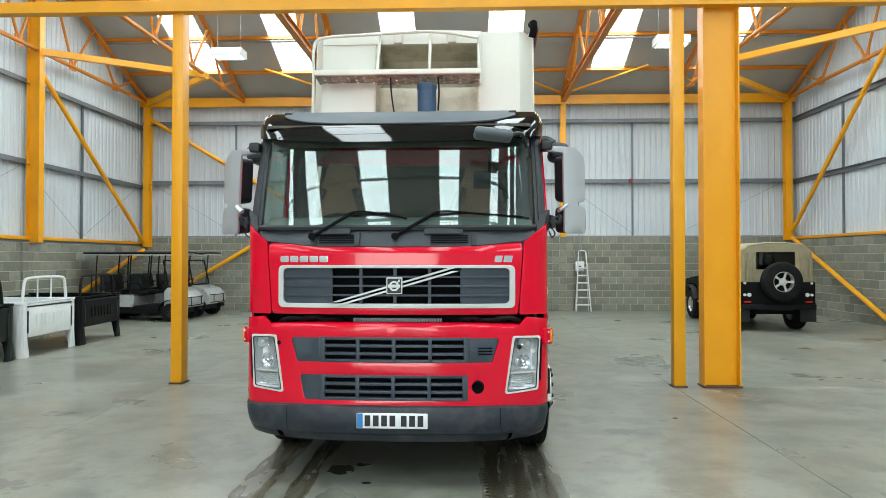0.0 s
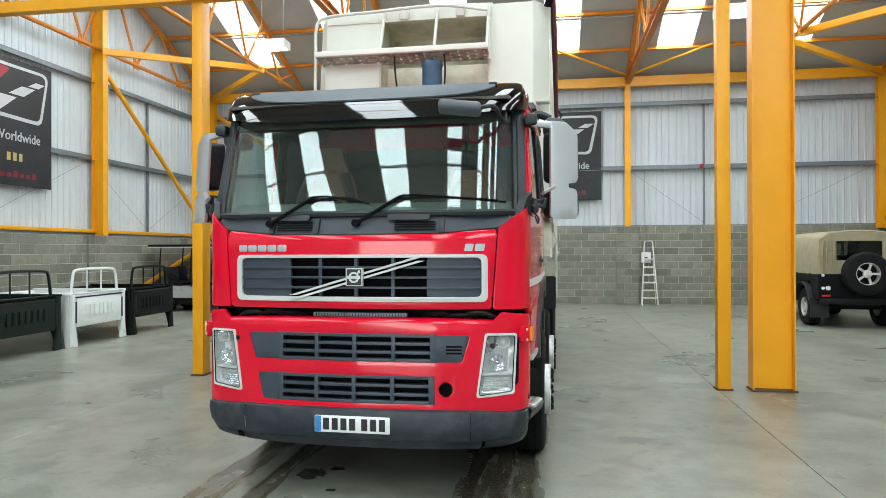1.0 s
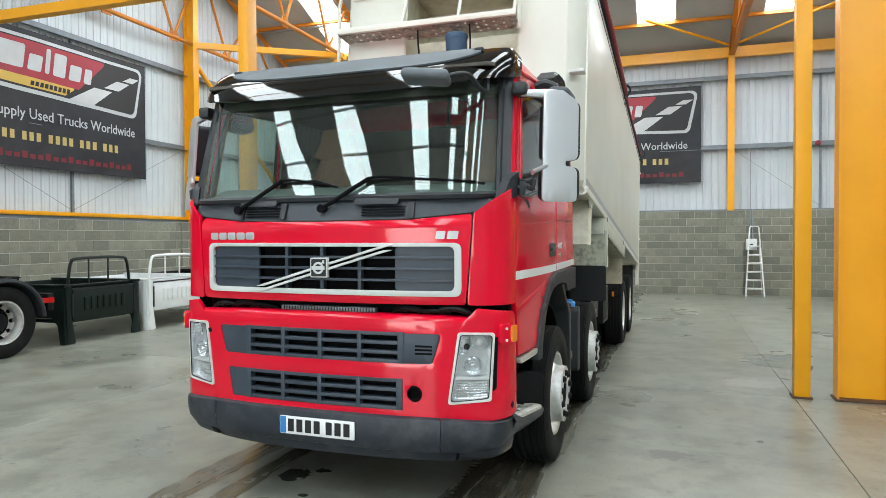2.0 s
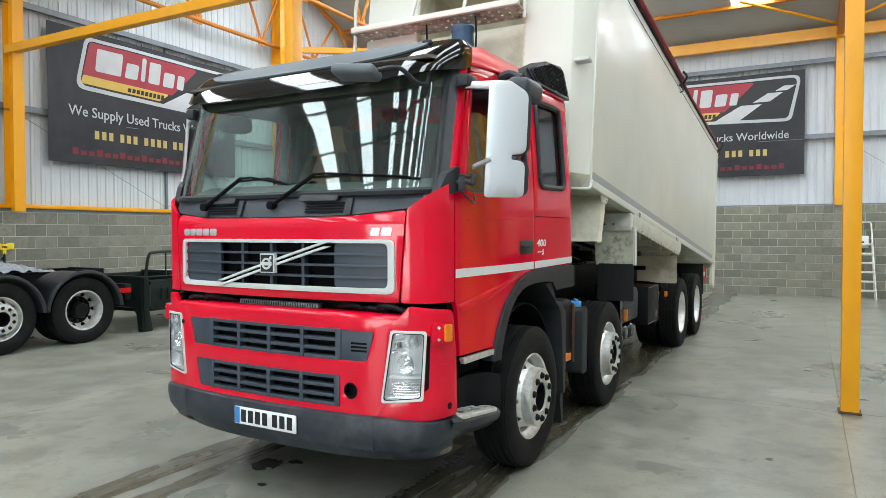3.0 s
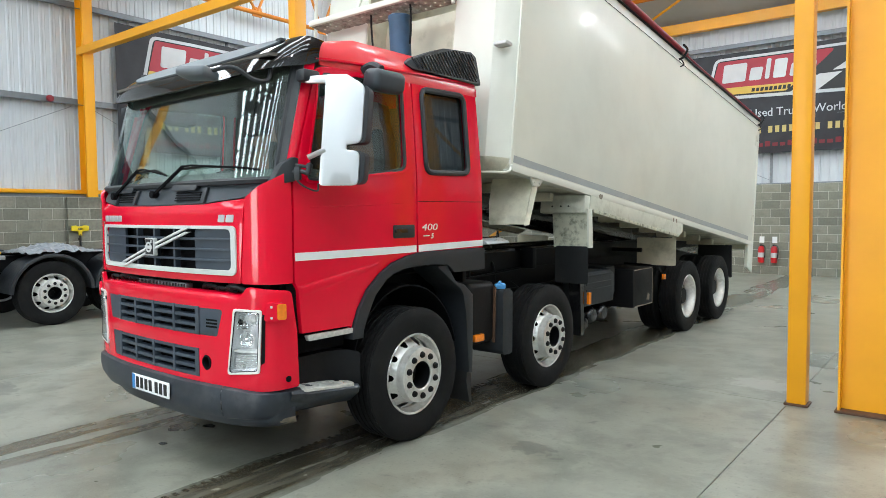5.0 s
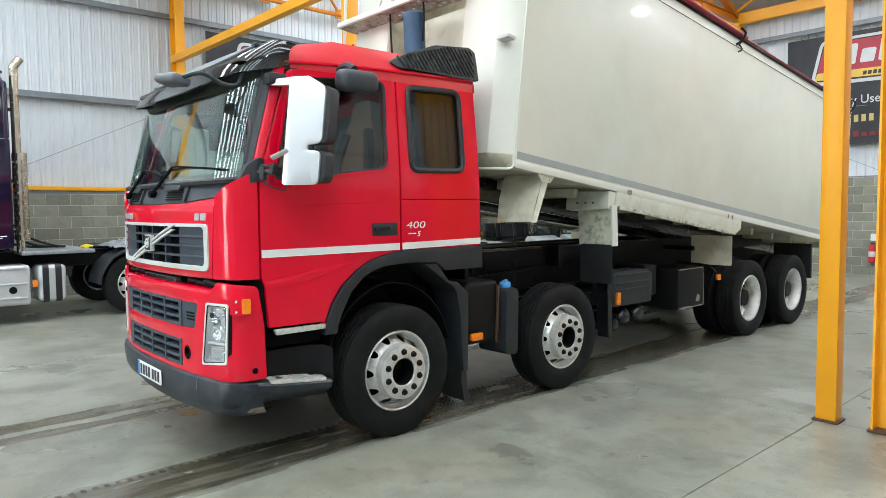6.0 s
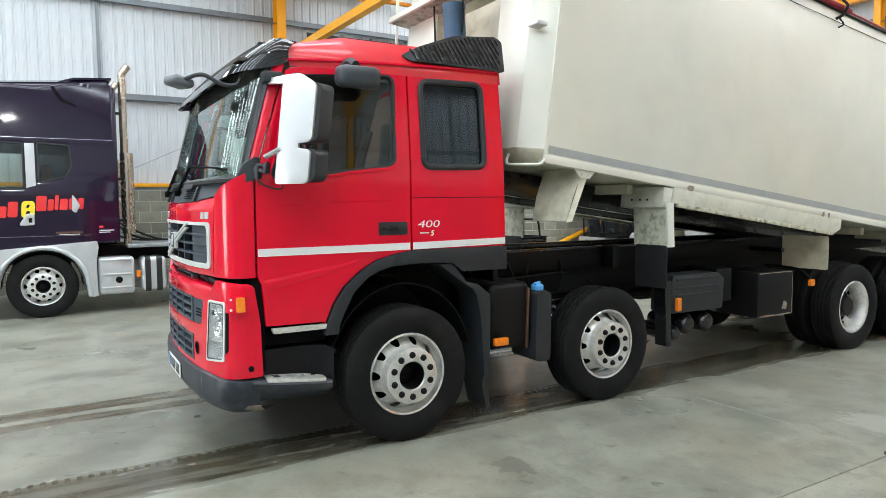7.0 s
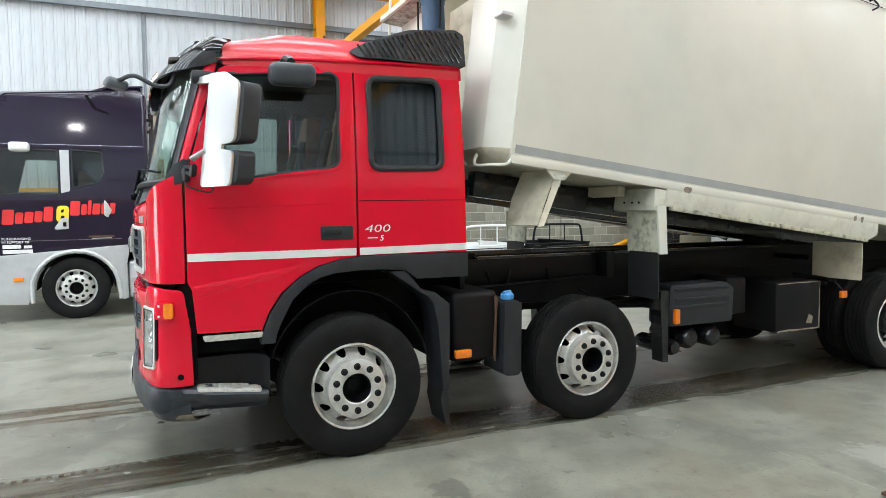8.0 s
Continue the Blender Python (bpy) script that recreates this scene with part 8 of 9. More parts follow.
# ---- small vehicle wheel ----
def car_wheel(parent, m, R, half, spokes=5, mat=None, name="wheel"):
    b = B()
    r = R * 0.52
    lathe(b, [(r, -half), (r + 0.02, -half), (R - 0.05, -half * 1.05), (R - 0.015, -half * 0.9), (R, -half * 0.6), (R - 0.008, -half * 0.3), (R, -half * 0.25), (R, half * 0.25), (R - 0.008, half * 0.3), (R, half * 0.6), (R - 0.015, half * 0.9), (R - 0.05, half * 1.05), (r + 0.02, half), (r, half)], 40)
    w = part(name, b, RUBBER, parent, m=m)
    b = B()
    lathe(b, [(r + 0.01, half * 0.95), (r - 0.012, half * 0.98), (r - 0.02, half * 0.55), (r - 0.02, -half)], 32)
    for k in range(spokes):
        a = 2 * math.pi * k / spokes
        beam(b, (half * 0.55, 0, 0), (half * 0.6, (r - 0.01) * math.cos(a), (r - 0.01) * math.sin(a)), 0.045, 0.03, up=(1, 0, 0))
    lathe(b, [(r * 0.36, half * 0.4), (r * 0.36, half * 0.72), (r * 0.2, half * 0.8), (0, half * 0.8)], 24)
    part("rim", b, mat or ALLOY, w)
    b = B()
    lathe(b, [(r - 0.02, half * 0.1), (0.0, half * 0.1)], 24)
    part("brake_disc", b, VOID, w)
    return w


# ---- golf buggies ----
def buggy(m, rows, label, tilt=0.0):
    """Faces local +x."""
    t = thing("golf_buggy", label, "golf buggy", m, "golf buggies")
    L = 1.1 + 0.85 * rows
    x0, x1 = -L / 2, L / 2
    for x in (x0 + 0.45, x1 - 0.42):
        for g in (1, -1):
            car_wheel(t, Matrix.Translation((x, g * 0.50, 0.24)) @ pose(0, 0, 0, 0, 0, 90 * g), 0.25, 0.11, 5, TRIM)
    b = B()
    box(b, x0 + 0.1, x1 - 0.2, -0.52, 0.52, 0.20, 0.42, 0.03)
    part("chassis", b, BLACK, t)
    b = B()
    plate(b, rounded([(x0, 0.40), (x0 + 1.30, 0.38), (x0 + 1.36, 0.70), (x0 + 0.05, 0.74)], [0.05, 0.04, 0.06, 0.1]), (), 1.12, lambda u, v, w: Vector((u, 0.56 + w, v)), bev=0.03)
    part("rear_body", b, BUGGYSILVER, t)
    b = B()
    plate(b, rounded([(x1 - 0.62, 0.34), (x1, 0.36), (x1 + 0.02, 0.62), (x1 - 0.18, 0.82), (x1 - 0.52, 0.92), (x1 - 0.62, 0.80)], [0.03, 0.06, 0.12, 0.12, 0.05, 0.03]), (), 1.06, lambda u, v, w: Vector((u, 0.53 + w, v)), bev=0.06)
    cw_ = part("front_cowl", b, BUGGYSILVER, t)
    b = B()
    for y in (-0.3, 0.3):
        rod(b, (x1 + 0.05, y, 0.42), (x1 + 0.05, y, 0.66), 0.012, seg=6)
    for z in (0.42, 0.64):
        tube(b, spline([(x1 - 0.1, -0.46, z), (x1 + 0.05, -0.36, z), (x1 + 0.06, 0.36, z), (x1 - 0.1, 0.46, z)], 4), 0.014, 6)
    part("brush_guard", b, BLACK, cw_)
    for g in (1, -1):
        b = B()
        lathe(b, [(0.0, 0.0), (0.06, -0.01), (0.075, -0.05)], 16, Matrix.Translation((x1 - 0.02, g * 0.36, 0.64)))
        part("headlamp", b, LENS, cw_)
        b = B()
        loft(b, [[Vector((x1 - 0.42 + 0.36 * math.cos(a), g * y, 0.25 + 0.34 * math.sin(a))) for a in [math.pi * k / 8 for k in range(9)]] for y in (0.38, 0.60)], 0.015)
        part("front_arch", b, BLACK, t)
    for k in range(rows):
        xs = x0 + 0.50 + 0.78 * k
        b = B()
        box(b, xs - 0.05, xs + 0.42, -0.52, 0.52, 0.72, 0.84, 0.04, 3)
        s_ = part("seat_cushion", b, BLACK, t, "dark grey vinyl bench seat")
        b = B()
        for y in (-0.27, 0.27):
            box(b, -0.04, 0.04, y - 0.24, y + 0.24, 0.0, 0.42, 0.035, 3, m=pose(xs - 0.08, 0, 0.84, 0, -10, 0))
        part("backrest", b, TRIM, s_)
        for y in (-0.5, 0.5):
            b = B()
            tube(b, spline([(xs - 0.1, y, 0.8), (xs - 0.12, y, 1.0), (xs + 0.15, y, 1.02), (xs + 0.28, y, 0.86)], 4), 0.014, 6)
            part("hip_rail", b, BLACK, s_)
    for x in [x0 + 0.22 + k * (L - 0.85) / rows for k in range(rows + 1)]:
        for g in (1, -1):
            b = B()
            tube(b, spline([(x, g * 0.50, 0.70), (x + 0.01, g * 0.53, 1.2), (x + 0.05, g * 0.54, 1.78), (x + 0.10, g * 0.50, 1.84)], 4), 0.02, 8)
            part("roof_post", b, BLACK, t)
    b = B()
    plate(b, rrect(x0 - 0.15, -0.60, x1 - 0.15, 0.60, 0.12), (), 0.05, lambda u, v, w: Vector((u, v, 1.90 + w - 0.03 * (abs(v) / 0.6) ** 2)), (0.4, 0.2), 0.015)
    rf_ = part("roof", b, BLACKTUB, t)
    b = B()
    plate(b, rrect(x0 - 0.16, -0.61, x1 - 0.14, 0.61, 0.12), [rrect(x0 - 0.12, -0.57, x1 - 0.18, 0.57, 0.10)], 0.02, lambda u, v, w: Vector((u, v, 1.845 + w - 0.03 * (abs(v) / 0.6) ** 2)), (0.4, 0.2), 0.006)
    part("roof_edge", b, FRAMEGREY, rf_, "pale roof edging")
    b = B()
    plate(b, rrect(-0.5, 0.0, 0.5, 0.75, 0.05), [rrect(-0.46, 0.04, 0.46, 0.71, 0.04)], 0.03, lambda u, v, w: Vector((x1 - 0.50 - 0.22 * v + w, u, 0.92 + v)))
    wf = part("windscreen_frame", b, BLACK, t)
    b = B()
    plate(b, rrect(-0.46, 0.04, 0.46, 0.71, 0.04), (), 0.004, lambda u, v, w: Vector((x1 - 0.51 - 0.22 * v + w, u, 0.92 + v)))
    g_ = part("windscreen", b, LENS, wf)
    g_.visible_shadow = False
    b = B()
    c = Matrix.Translation((x1 - 0.78, -0.25, 0.98)) @ pose(0, 0, 0, 0, -50, 0)
    tube(b, [c @ Vector((0.17 * math.cos(a), 0.17 * math.sin(a), 0)) for a in [2 * math.pi * k / 20 for k in range(21)]], 0.014, 6)
    rod(b, c @ Vector((0, 0, 0)), c @ Vector((0, 0, -0.35)), 0.02, seg=8)
    part("steering_wheel", b, VOID, t)
    return t


buggy(Matrix.Translation((-8.45, 12.25, 0)) @ pose(0, 0, 0, 0, 0, -3), 2, "silver golf buggy with dark seats and a dark roof")
buggy(Matrix.Translation((-8.37, 13.8, 0)) @ pose(0, 0, 0, 0, 0, -6), 2, "silver golf buggy with a brush guard and dark roof")

# ---- off-roader with a canvas hood, seen from behind ----
jeep = thing("off_road_vehicle", "black off-road vehicle with tan canvas hood and spare wheel", "off-roader", Matrix.Translation((7.76, 10.35, 0)) @ pose(0, 0, 0, 0, 0, -0.5))
WB = 2.79
for y in (0.0, WB):
    for g in (1, -1):
        car_wheel(jeep, Matrix.Translation((g * 0.74, y, 0.41)) @ pose(0, 0, 0, 0, 0, 0 if g > 0 else 180), 0.41, 0.13)
b = B()
plate(b, rounded([(-0.78, 0.62), (-0.46, 0.62), (-0.44, 0.86), (-0.30, 0.98), (0.30, 0.98), (0.44, 0.86), (0.46, 0.55), (1.15, 0.55), (1.15, 1.16), (-0.78, 1.16)], [0.02, 0.02, 0.1, 0.12, 0.12, 0.1, 0.02, 0.02, 0.02, 0.04]), (), 1.70, lambda u, v, w: Vector((0.85 + w, u, v)), bev=0.012)
part("rear_tub", b, BLACKTUB, jeep)
b = B()
plate(b, rounded([(1.15, 0.52), (2.30, 0.52), (2.34, 0.92), (2.46, 1.0), (3.12, 1.0), (3.22, 0.80), (3.36, 0.70), (3.36, 1.12), (2.20, 1.24), (1.15, 1.20)], [0.02, 0.02, 0.1, 0.1, 0.1, 0.05, 0.05, 0.06, 0.04, 0.02]), (), 1.66, lambda u, v, w: Vector((0.83 + w, u, v)), bev=0.02)
part("front_body", b, BLACKTUB, jeep)
b = B()
sec = lambda y, k: [Vector((x, y, z)) for x, z in [(-0.86 + 0.02 * k, 1.15), (-0.85 + 0.03 * k, 1.60), (-0.80, 1.92 - 0.03 * k), (-0.64, 2.04 - 0.03 * k), (-0.3, 2.08 - 0.02 * k), (0.0, 2.095 - 0.02 * k), (0.3, 2.08 - 0.02 * k), (0.64, 2.04 - 0.03 * k), (0.80, 1.92 - 0.03 * k), (0.85 - 0.03 * k, 1.60), (0.86 - 0.02 * k, 1.15)]]
loft(b, [sec(-0.72, 1), sec(-0.66, 0), sec(-0.3, 0.6), sec(0.1, 0), sec(0.6, 0.7), sec(1.1, 0), sec(1.5, 0.8), sec(1.85, 1)], 0.012)
part("canvas_hood", b, CANVAS, jeep, "tan canvas hood", smooth=60)
b = B()
plate(b, rounded([(-0.84, 1.15), (0.84, 1.15), (0.80, 1.88), (0.62, 2.02), (0.0, 2.07), (-0.62, 2.02), (-0.80, 1.88)], [0.01, 0.01, 0.05, 0.08, 0.1, 0.08, 0.05]), [rrect(-0.47, 1.45, 0.42, 1.86, 0.03)], 0.012, lambda u, v, w: Vector((u, -0.73 - w + 0.02 * math.sin(u * 9) * 0.4, v)), (0.12, 0.2))
part("canvas_rear", b, CANVAS, jeep)
b = B()
plate(b, rrect(-0.47, 1.45, 0.42, 1.86, 0.03), (), 0.004, lambda u, v, w: Vector((u, -0.722 - w, v)))
part("hood_window", b, DARKGLASS, jeep)
b = B()
for g in (1, -1):
    for x in (0.52, 0.66, 0.74):
        b = B()
        tube(b, spline([(g * x, -0.745, 1.20), (g * (x + 0.02), -0.765, 1.5), (g * (x - 0.01), -0.745, 1.85)], 4), 0.02, 6)
        part("hood_fold", b, CANVAS, jeep)
car_wheel(jeep, Matrix.Translation((0.02, -0.92, 1.17)) @ pose(0, 0, 0, 0, 0, -90), 0.45, 0.13, name="spare_wheel")
b = B()
box(b, -0.3, 0.34, -0.82, -0.76, 1.0, 1.3, 0.01)
part("spare_carrier", b, BLACK, jeep)
b = B()
box(b, -0.84, 0.84, -0.86, -0.78, 0.52, 0.64, 0.012)
part("rear_crossmember", b, BLACK, jeep)
for g in (1, -1):
    for z, mt, r in ((0.86, LENS, 0.032), (1.13, SIGNWHITE, 0.026)):
        b = B()
        rod(b, (g * 0.76, -0.775, z), (g * 0.76, -0.815, z), r, seg=16)
        part("rear_lamp", b, SIGNWHITE, jeep)
    b = B()
    rod(b, (g * 0.66, -0.775, 0.86), (g * 0.66, -0.815, 0.86), 0.045, seg=16)
    part("reversing_lamp", b, SIGNWHITE, jeep)
    b = B()
    box(b, *sorted((g * 0.62, g * 0.78)), -0.80, -0.775, 0.68, 0.72)
    part("reflector", b, REDLENS, jeep)
    b = B()
    box(b, *sorted((g * 0.58, g * 0.95)), -0.62, -0.60, 0.22, 0.66)
    part("mud_flap", b, FLAP, jeep)
    for y in (0.0, WB):
        b = B()
        loft(b, [[Vector((g * x, y + 0.50 * math.cos(a), 0.47 + 0.50 * math.sin(a))) for a in [math.pi * (0.08 + 0.84 * k / 10) for k in range(11)]] for x in (0.80, 0.95)], 0.015)
        part("wheel_arch", b, TRIM, jeep)
    b = B()
    box(b, *sorted((g * 0.84, g * 0.87)), 1.2, 2.2, 0.50, 0.56)
    part("sill", b, GALV, jeep)
    b = B()
    plate(b, rounded([(1.20, 1.20), (2.05, 1.22), (1.80, 1.85), (1.25, 1.88)], 0.04), [rounded([(1.28, 1.27), (1.93, 1.28), (1.74, 1.79), (1.32, 1.81)], 0.04)], 0.03, lambda u, v, w: Vector((g * (0.84 + w - 0.10 * (v - 1.2)), u, v)))
    part("door_top", b, BLACK, jeep)
    b = B()
    plate(b, rounded([(1.28, 1.27), (1.93, 1.28), (1.74, 1.79), (1.32, 1.81)], 0.04), (), 0.004, lambda u, v, w: Vector((g * (0.83 + w - 0.10 * (v - 1.2)), u, v)))
    part("door_glass", b, SIDEGLASS, jeep)
b = B()
plate(b, [(-0.76, 1.22), (0.76, 1.22), (0.70, 1.88), (-0.70, 1.88)], [[(-0.68, 1.28), (0.68, 1.28), (0.64, 1.82), (-0.64, 1.82)]], 0.04, lambda u, v, w: Vector((u, 2.12 - 0.28 * (v - 1.2) + w, v)))
part("windscreen_frame", b, BLACK, jeep)
b = B()
for x in (-0.42, 0.42):
    box(b, x - 0.22, x + 0.22, 1.0, 1.12, 0.75, 1.55, 0.05)
part("seat", b, BLACK, jeep)
b = B()
for y in (0.0, WB):
    rod(b, (-0.7, y, 0.41), (0.7, y, 0.41), 0.06, seg=10)
box(b, -0.4, 0.4, -0.7, 3.2, 0.48, 0.60)
part("axles_and_frame", b, BLACK, jeep)

# ---- dark purple tractor unit ----
tr = thing("tractor_unit", "dark purple tractor unit with silver skirts and steel stack", "lorry")
NX, FX = -6.76, -9.22
MID = (NX + FX) / 2
def flank(u, v, w):
    """y, z on the near side."""
    lean = 0.0 if v < 2.0 else 0.10 * ((v - 2.0) / 1.8) ** 1.5
    return Vector((NX - lean + w, u, v))
def far_flank(u, v, w):
    p = flank(u, v, w)
    return Vector((2 * MID - p.x, p.y, p.z))
dwin = rounded([(-3.42, 2.06), (-2.50, 2.04), (-2.50, 2.76), (-3.25, 2.76)], [0.06, 0.05, 0.05, 0.06])
rwin = rounded([(-2.30, 2.14), (-1.92, 2.24), (-1.84, 2.40), (-1.86, 2.74), (-2.30, 2.77)], [0.03, 0.12, 0.08, 0.06, 0.03])
for fk, nm in ((flank, "cab_side"), (far_flank, "cab_side")):
    b = B()
    arch = [(-1.52, 1.13), (-3.12, 1.13)]
    o = rounded([(-1.17, 1.19), (-1.16, 3.70), (-1.30, 3.80), (-2.05, 3.72), (-3.2, 3.62), (-3.72, 3.2), (-3.80, 2.7), (-3.86, 1.9), (-3.86, 0.95)] , [0.04, 0.12, 0.05, 0.1, 0.2, 0.2, 0.1, 0.05, 0.02])
    plate(b, o, [dwin, rwin], 0.05, fk, (0.3, 0.15), 0.01)
    sd = part(nm, b, NAVY, tr)
    for wn, nm2 in ((dwin, "door_window"), (rwin, "rear_side_window")):
        b = B()
        plate(b, wn, (), 0.005, lambda u, v, w: fk(u, v, w - 0.025), (0.3, 0.15))
        g_ = part(nm2, b, CLEARGLASS if nm2 == "door_window" else DARKGLASS, sd)
        g_.visible_shadow = False
    b = B()
    plate(b, [(-2.47, 2.06), (-2.34, 2.10), (-2.34, 2.76), (-2.47, 2.76)], (), 0.004, lambda u, v, w: fk(u, v, w + 0.005), (0, 0.15))
    part("silver_pillar", b, SILVER, sd)
    b = B()
    tube(b, [fk(y, z, 0.0) for y, z in dwin + dwin[:1]], 0.012, 6)
    tube(b, [fk(y, z, 0.0) for y, z in rwin + rwin[:1]], 0.012, 6)
    part("window_seal", b, TRIM, sd)
    b = B()
    plate(b, [(-3.6, 2.842), (-1.175, 2.842), (-1.175, 2.850), (-3.6, 2.850)], (), 0.002, lambda u, v, w: fk(u, v, w + 0.004))
    part("pinstripe", b, STEEL, sd)
    b = B()
    plate(b, [(-3.8, 1.295), (-1.6, 1.300), (-1.6, 1.306), (-3.8, 1.301)], (), 0.002, lambda u, v, w: fk(u, v, w + 0.004))
    part("pinstripe", b, STEEL, sd)
b = B()
box(b, FX + 0.02, NX - 0.02, -1.24, -1.17, 1.15, 3.72, 0.03)
part("cab_rear", b, NAVY, tr)
b = B()
rows = []
for y, z in ((-3.86, 0.95), (-3.88, 1.9), (-3.82, 2.75), (-3.70, 3.25), (-3.2, 3.66), (-2.05, 3.76), (-1.25, 3.84)):
    lean = 0.0 if z < 2.0 else 0.10 * ((z - 2.0) / 1.8) ** 1.5
    rows.append([Vector((NX - lean, y, z - 0.02)), Vector((NX - lean - 0.12, y - 0.05, z + 0.02)), Vector((MID, y - 0.08, z + 0.06)), Vector((FX + lean + 0.12, y - 0.05, z + 0.02)), Vector((FX + lean, y, z - 0.02))])
loft(b, rows, 0.03)
part("cab_front_and_roof", b, NAVY, tr, smooth=60)
b = B()
loft(b, [[Vector((x, y, z)) for x in (FX + 0.15, MID, NX - 0.14)] for y, z in ((-2.1, 3.72), (-1.75, 3.84), (-1.20, 3.88))], 0.03)
part("roof_fairing", b, NAVY, tr)
b = B()
plate(b, [(-2.08, 3.66), (-1.95, 3.44), (-1.72, 3.36), (-1.75, 3.40), (-1.92, 3.48), (-2.04, 3.68)], (), 0.004, lambda u, v, w: flank(u, v, w + 0.006), (0.1, 0.05))
part("fairing_seam", b, VOID, tr)
b = B()
box(b, FX + 0.1, NX - 0.1, -3.7, -1.3, 1.20, 1.35)
part("cab_floor", b, VOID, tr)
b = B()
for x in (MID - 0.6, MID + 0.6):
    box(b, x - 0.27, x + 0.27, -2.7, -2.15, 1.6, 1.8, 0.06)
    box(b, x - 0.25, x + 0.25, -2.25, -2.1, 1.75, 2.45, 0.06)
part("cab_seats", b, SEAT, tr)
# lettering as plain shapes: red word, yellow sign, red word; a white block of text
def mark(name, pts, mat, h=0.004):
    b = B()
    plate(b, pts, (), 0.003, lambda u, v, w: flank(u, v, w + h), (0, 0.2))
    return part(name, b, mat, tr)
def slant(y0, y1, z0, z1, k=0.02):
    return [(y0, z0), (y1, z0), (y1 + k, z1), (y0 + k, z1)]
rise = lambda y: (y + 3.3) * 0.075
for i, (w, tall) in enumerate(((0.17, 1), (0.12, 0), (0.13, 0), (0.12, 0), (0.14, 1))):
    y0 = -3.31 + sum((0.17, 0.12, 0.13, 0.12, 0.14)[:i]) + 0.008 * i
    z0 = 1.565 + rise(y0)
    mark("sign_shape", rounded(slant(y0, y0 + w - 0.01, z0, z0 + (0.24 if tall else 0.18)), 0.03), SIGNRED)
mark("sign_mark", rounded(slant(-2.56, -2.38, 1.59, 1.86), 0.07), SIGNYELLOW, 0.006)
mark("sign_mark_hole", rounded(slant(-2.50, -2.45, 1.64, 1.70), 0.02), NAVY, 0.009)
mark("sign_mark_hole", rounded(slant(-2.49, -2.45, 1.75, 1.80), 0.02), NAVY, 0.009)
for i, (w, tall) in enumerate(((0.15, 1), (0.09, 0), (0.06, 1), (0.12, 0), (0.12, 0), (0.09, 0))):
    y0 = -2.36 + sum((0.15, 0.09, 0.06, 0.12, 0.12, 0.09)[:i]) + 0.008 * i
    z0 = 1.655 + rise(y0) * 0.6
    mark("sign_shape", rounded(slant(y0, y0 + w - 0.008, z0, z0 + (0.24 if tall else 0.18)), 0.025), SIGNRED)
b = B()
lettering(b, "FUNDRAISING", 0.052, pose(NX + 0.006, -3.32, 1.322, 90, 0, 90), 0.001, 0.0005, width=0.39)
lettering(b, "IN SUPPORT OF", 0.052, pose(NX + 0.006, -3.32, 1.268, 90, 0, 90), 0.001, 0.0005, width=0.38)
part("white_lettering", b, SIGNWHITE, tr, "small white lettering")
for a, c, z, h in ((-3.31, -3.06, 1.185, 0.06), (-3.02, -2.91, 1.185, 0.045), (-3.31, -2.90, 1.105, 0.06)):
    mark("text_bar", slant(a, c, z, z + h, 0.0), SIGNWHITE)
mark("small_text", slant(-2.10, -1.72, 1.335, 1.365, 0), RUST)
mark("small_text", slant(-2.05, -1.76, 1.315, 1.325, 0), SIGNWHITE)
mark("small_text", slant(-1.48, -1.42, 1.41, 1.45, 0), SIGNRED)
mark("small_text", slant(-1.48, -1.26, 1.365, 1.38, 0), SIGNWHITE)
mark("small_text", slant(-1.48, -1.32, 1.335, 1.348, 0), SIGNWHITE)
b = B()
plate(b, rounded([(-2.60, 1.475), (-2.38, 1.48), (-2.38, 1.66), (-2.48, 1.66)], 0.03), [rrect(-2.46, 1.52, -2.41, 1.60, 0.01)], 0.03, lambda u, v, w: flank(u, v, w + 0.03), bev=0.01)
part("door_handle", b, SILVER, tr, "silver door handle")
b = B()
plate(b, rounded([(-1.86, 1.70), (-1.80, 1.66), (-1.74, 1.78), (-1.85, 1.98)], 0.02), (), 0.02, lambda u, v, w: flank(u, v, w + 0.02), bev=0.008)
part("grab_handle", b, SILVER, tr)
for q in ((0.02, 0.30, -3.68, -3.45, 1.75, 2.35), (0.05, 0.28, -3.66, -3.48, 2.40, 2.65), (-0.05, 0.18, -3.15, -2.88, 2.72, 2.86)):
    part("mirror", box(B(), NX + q[0], NX + q[1], *q[2:], 0.04, 3), SIGNWHITE, tr, "white mirror housing")
# silver skirt with the wheel arch
b = B()
hubs = -2.305
arcp = [(hubs + 0.60 * math.cos(a), 0.50 + 0.58 * math.sin(a)) for a in [math.pi * (1 - k / 14) for k in range(15)]]
o = [(-3.86, 0.32), (-2.99, 0.28)] + arcp[1:-1] + [(-1.62, 0.28), (-1.53, 0.30), (-1.54, 0.86), (-1.50, 1.10), (-1.52, 1.20), (-3.86, 1.04)]
plate(b, o, (), 0.05, lambda u, v, w: flank(u, v, w + 0.012), (0.2, 0), 0.015)
sk2 = part("side_skirt", b, SILVER, tr, "silver painted side skirt")
# unseen far-side skirt and tank, added to block light from under the tractor
b = B()
plate(b, o, (), 0.05, lambda u, v, w: far_flank(u, v, w + 0.012), (0.2, 0), 0.015)
part("side_skirt", b, SILVER, tr)
b = B()
box(b, FX + 0.02, FX + 0.55, -1.52, -0.46, 0.30, 0.92, 0.06, 3)
part("fuel_tank", b, SILVER, tr)
b = B()
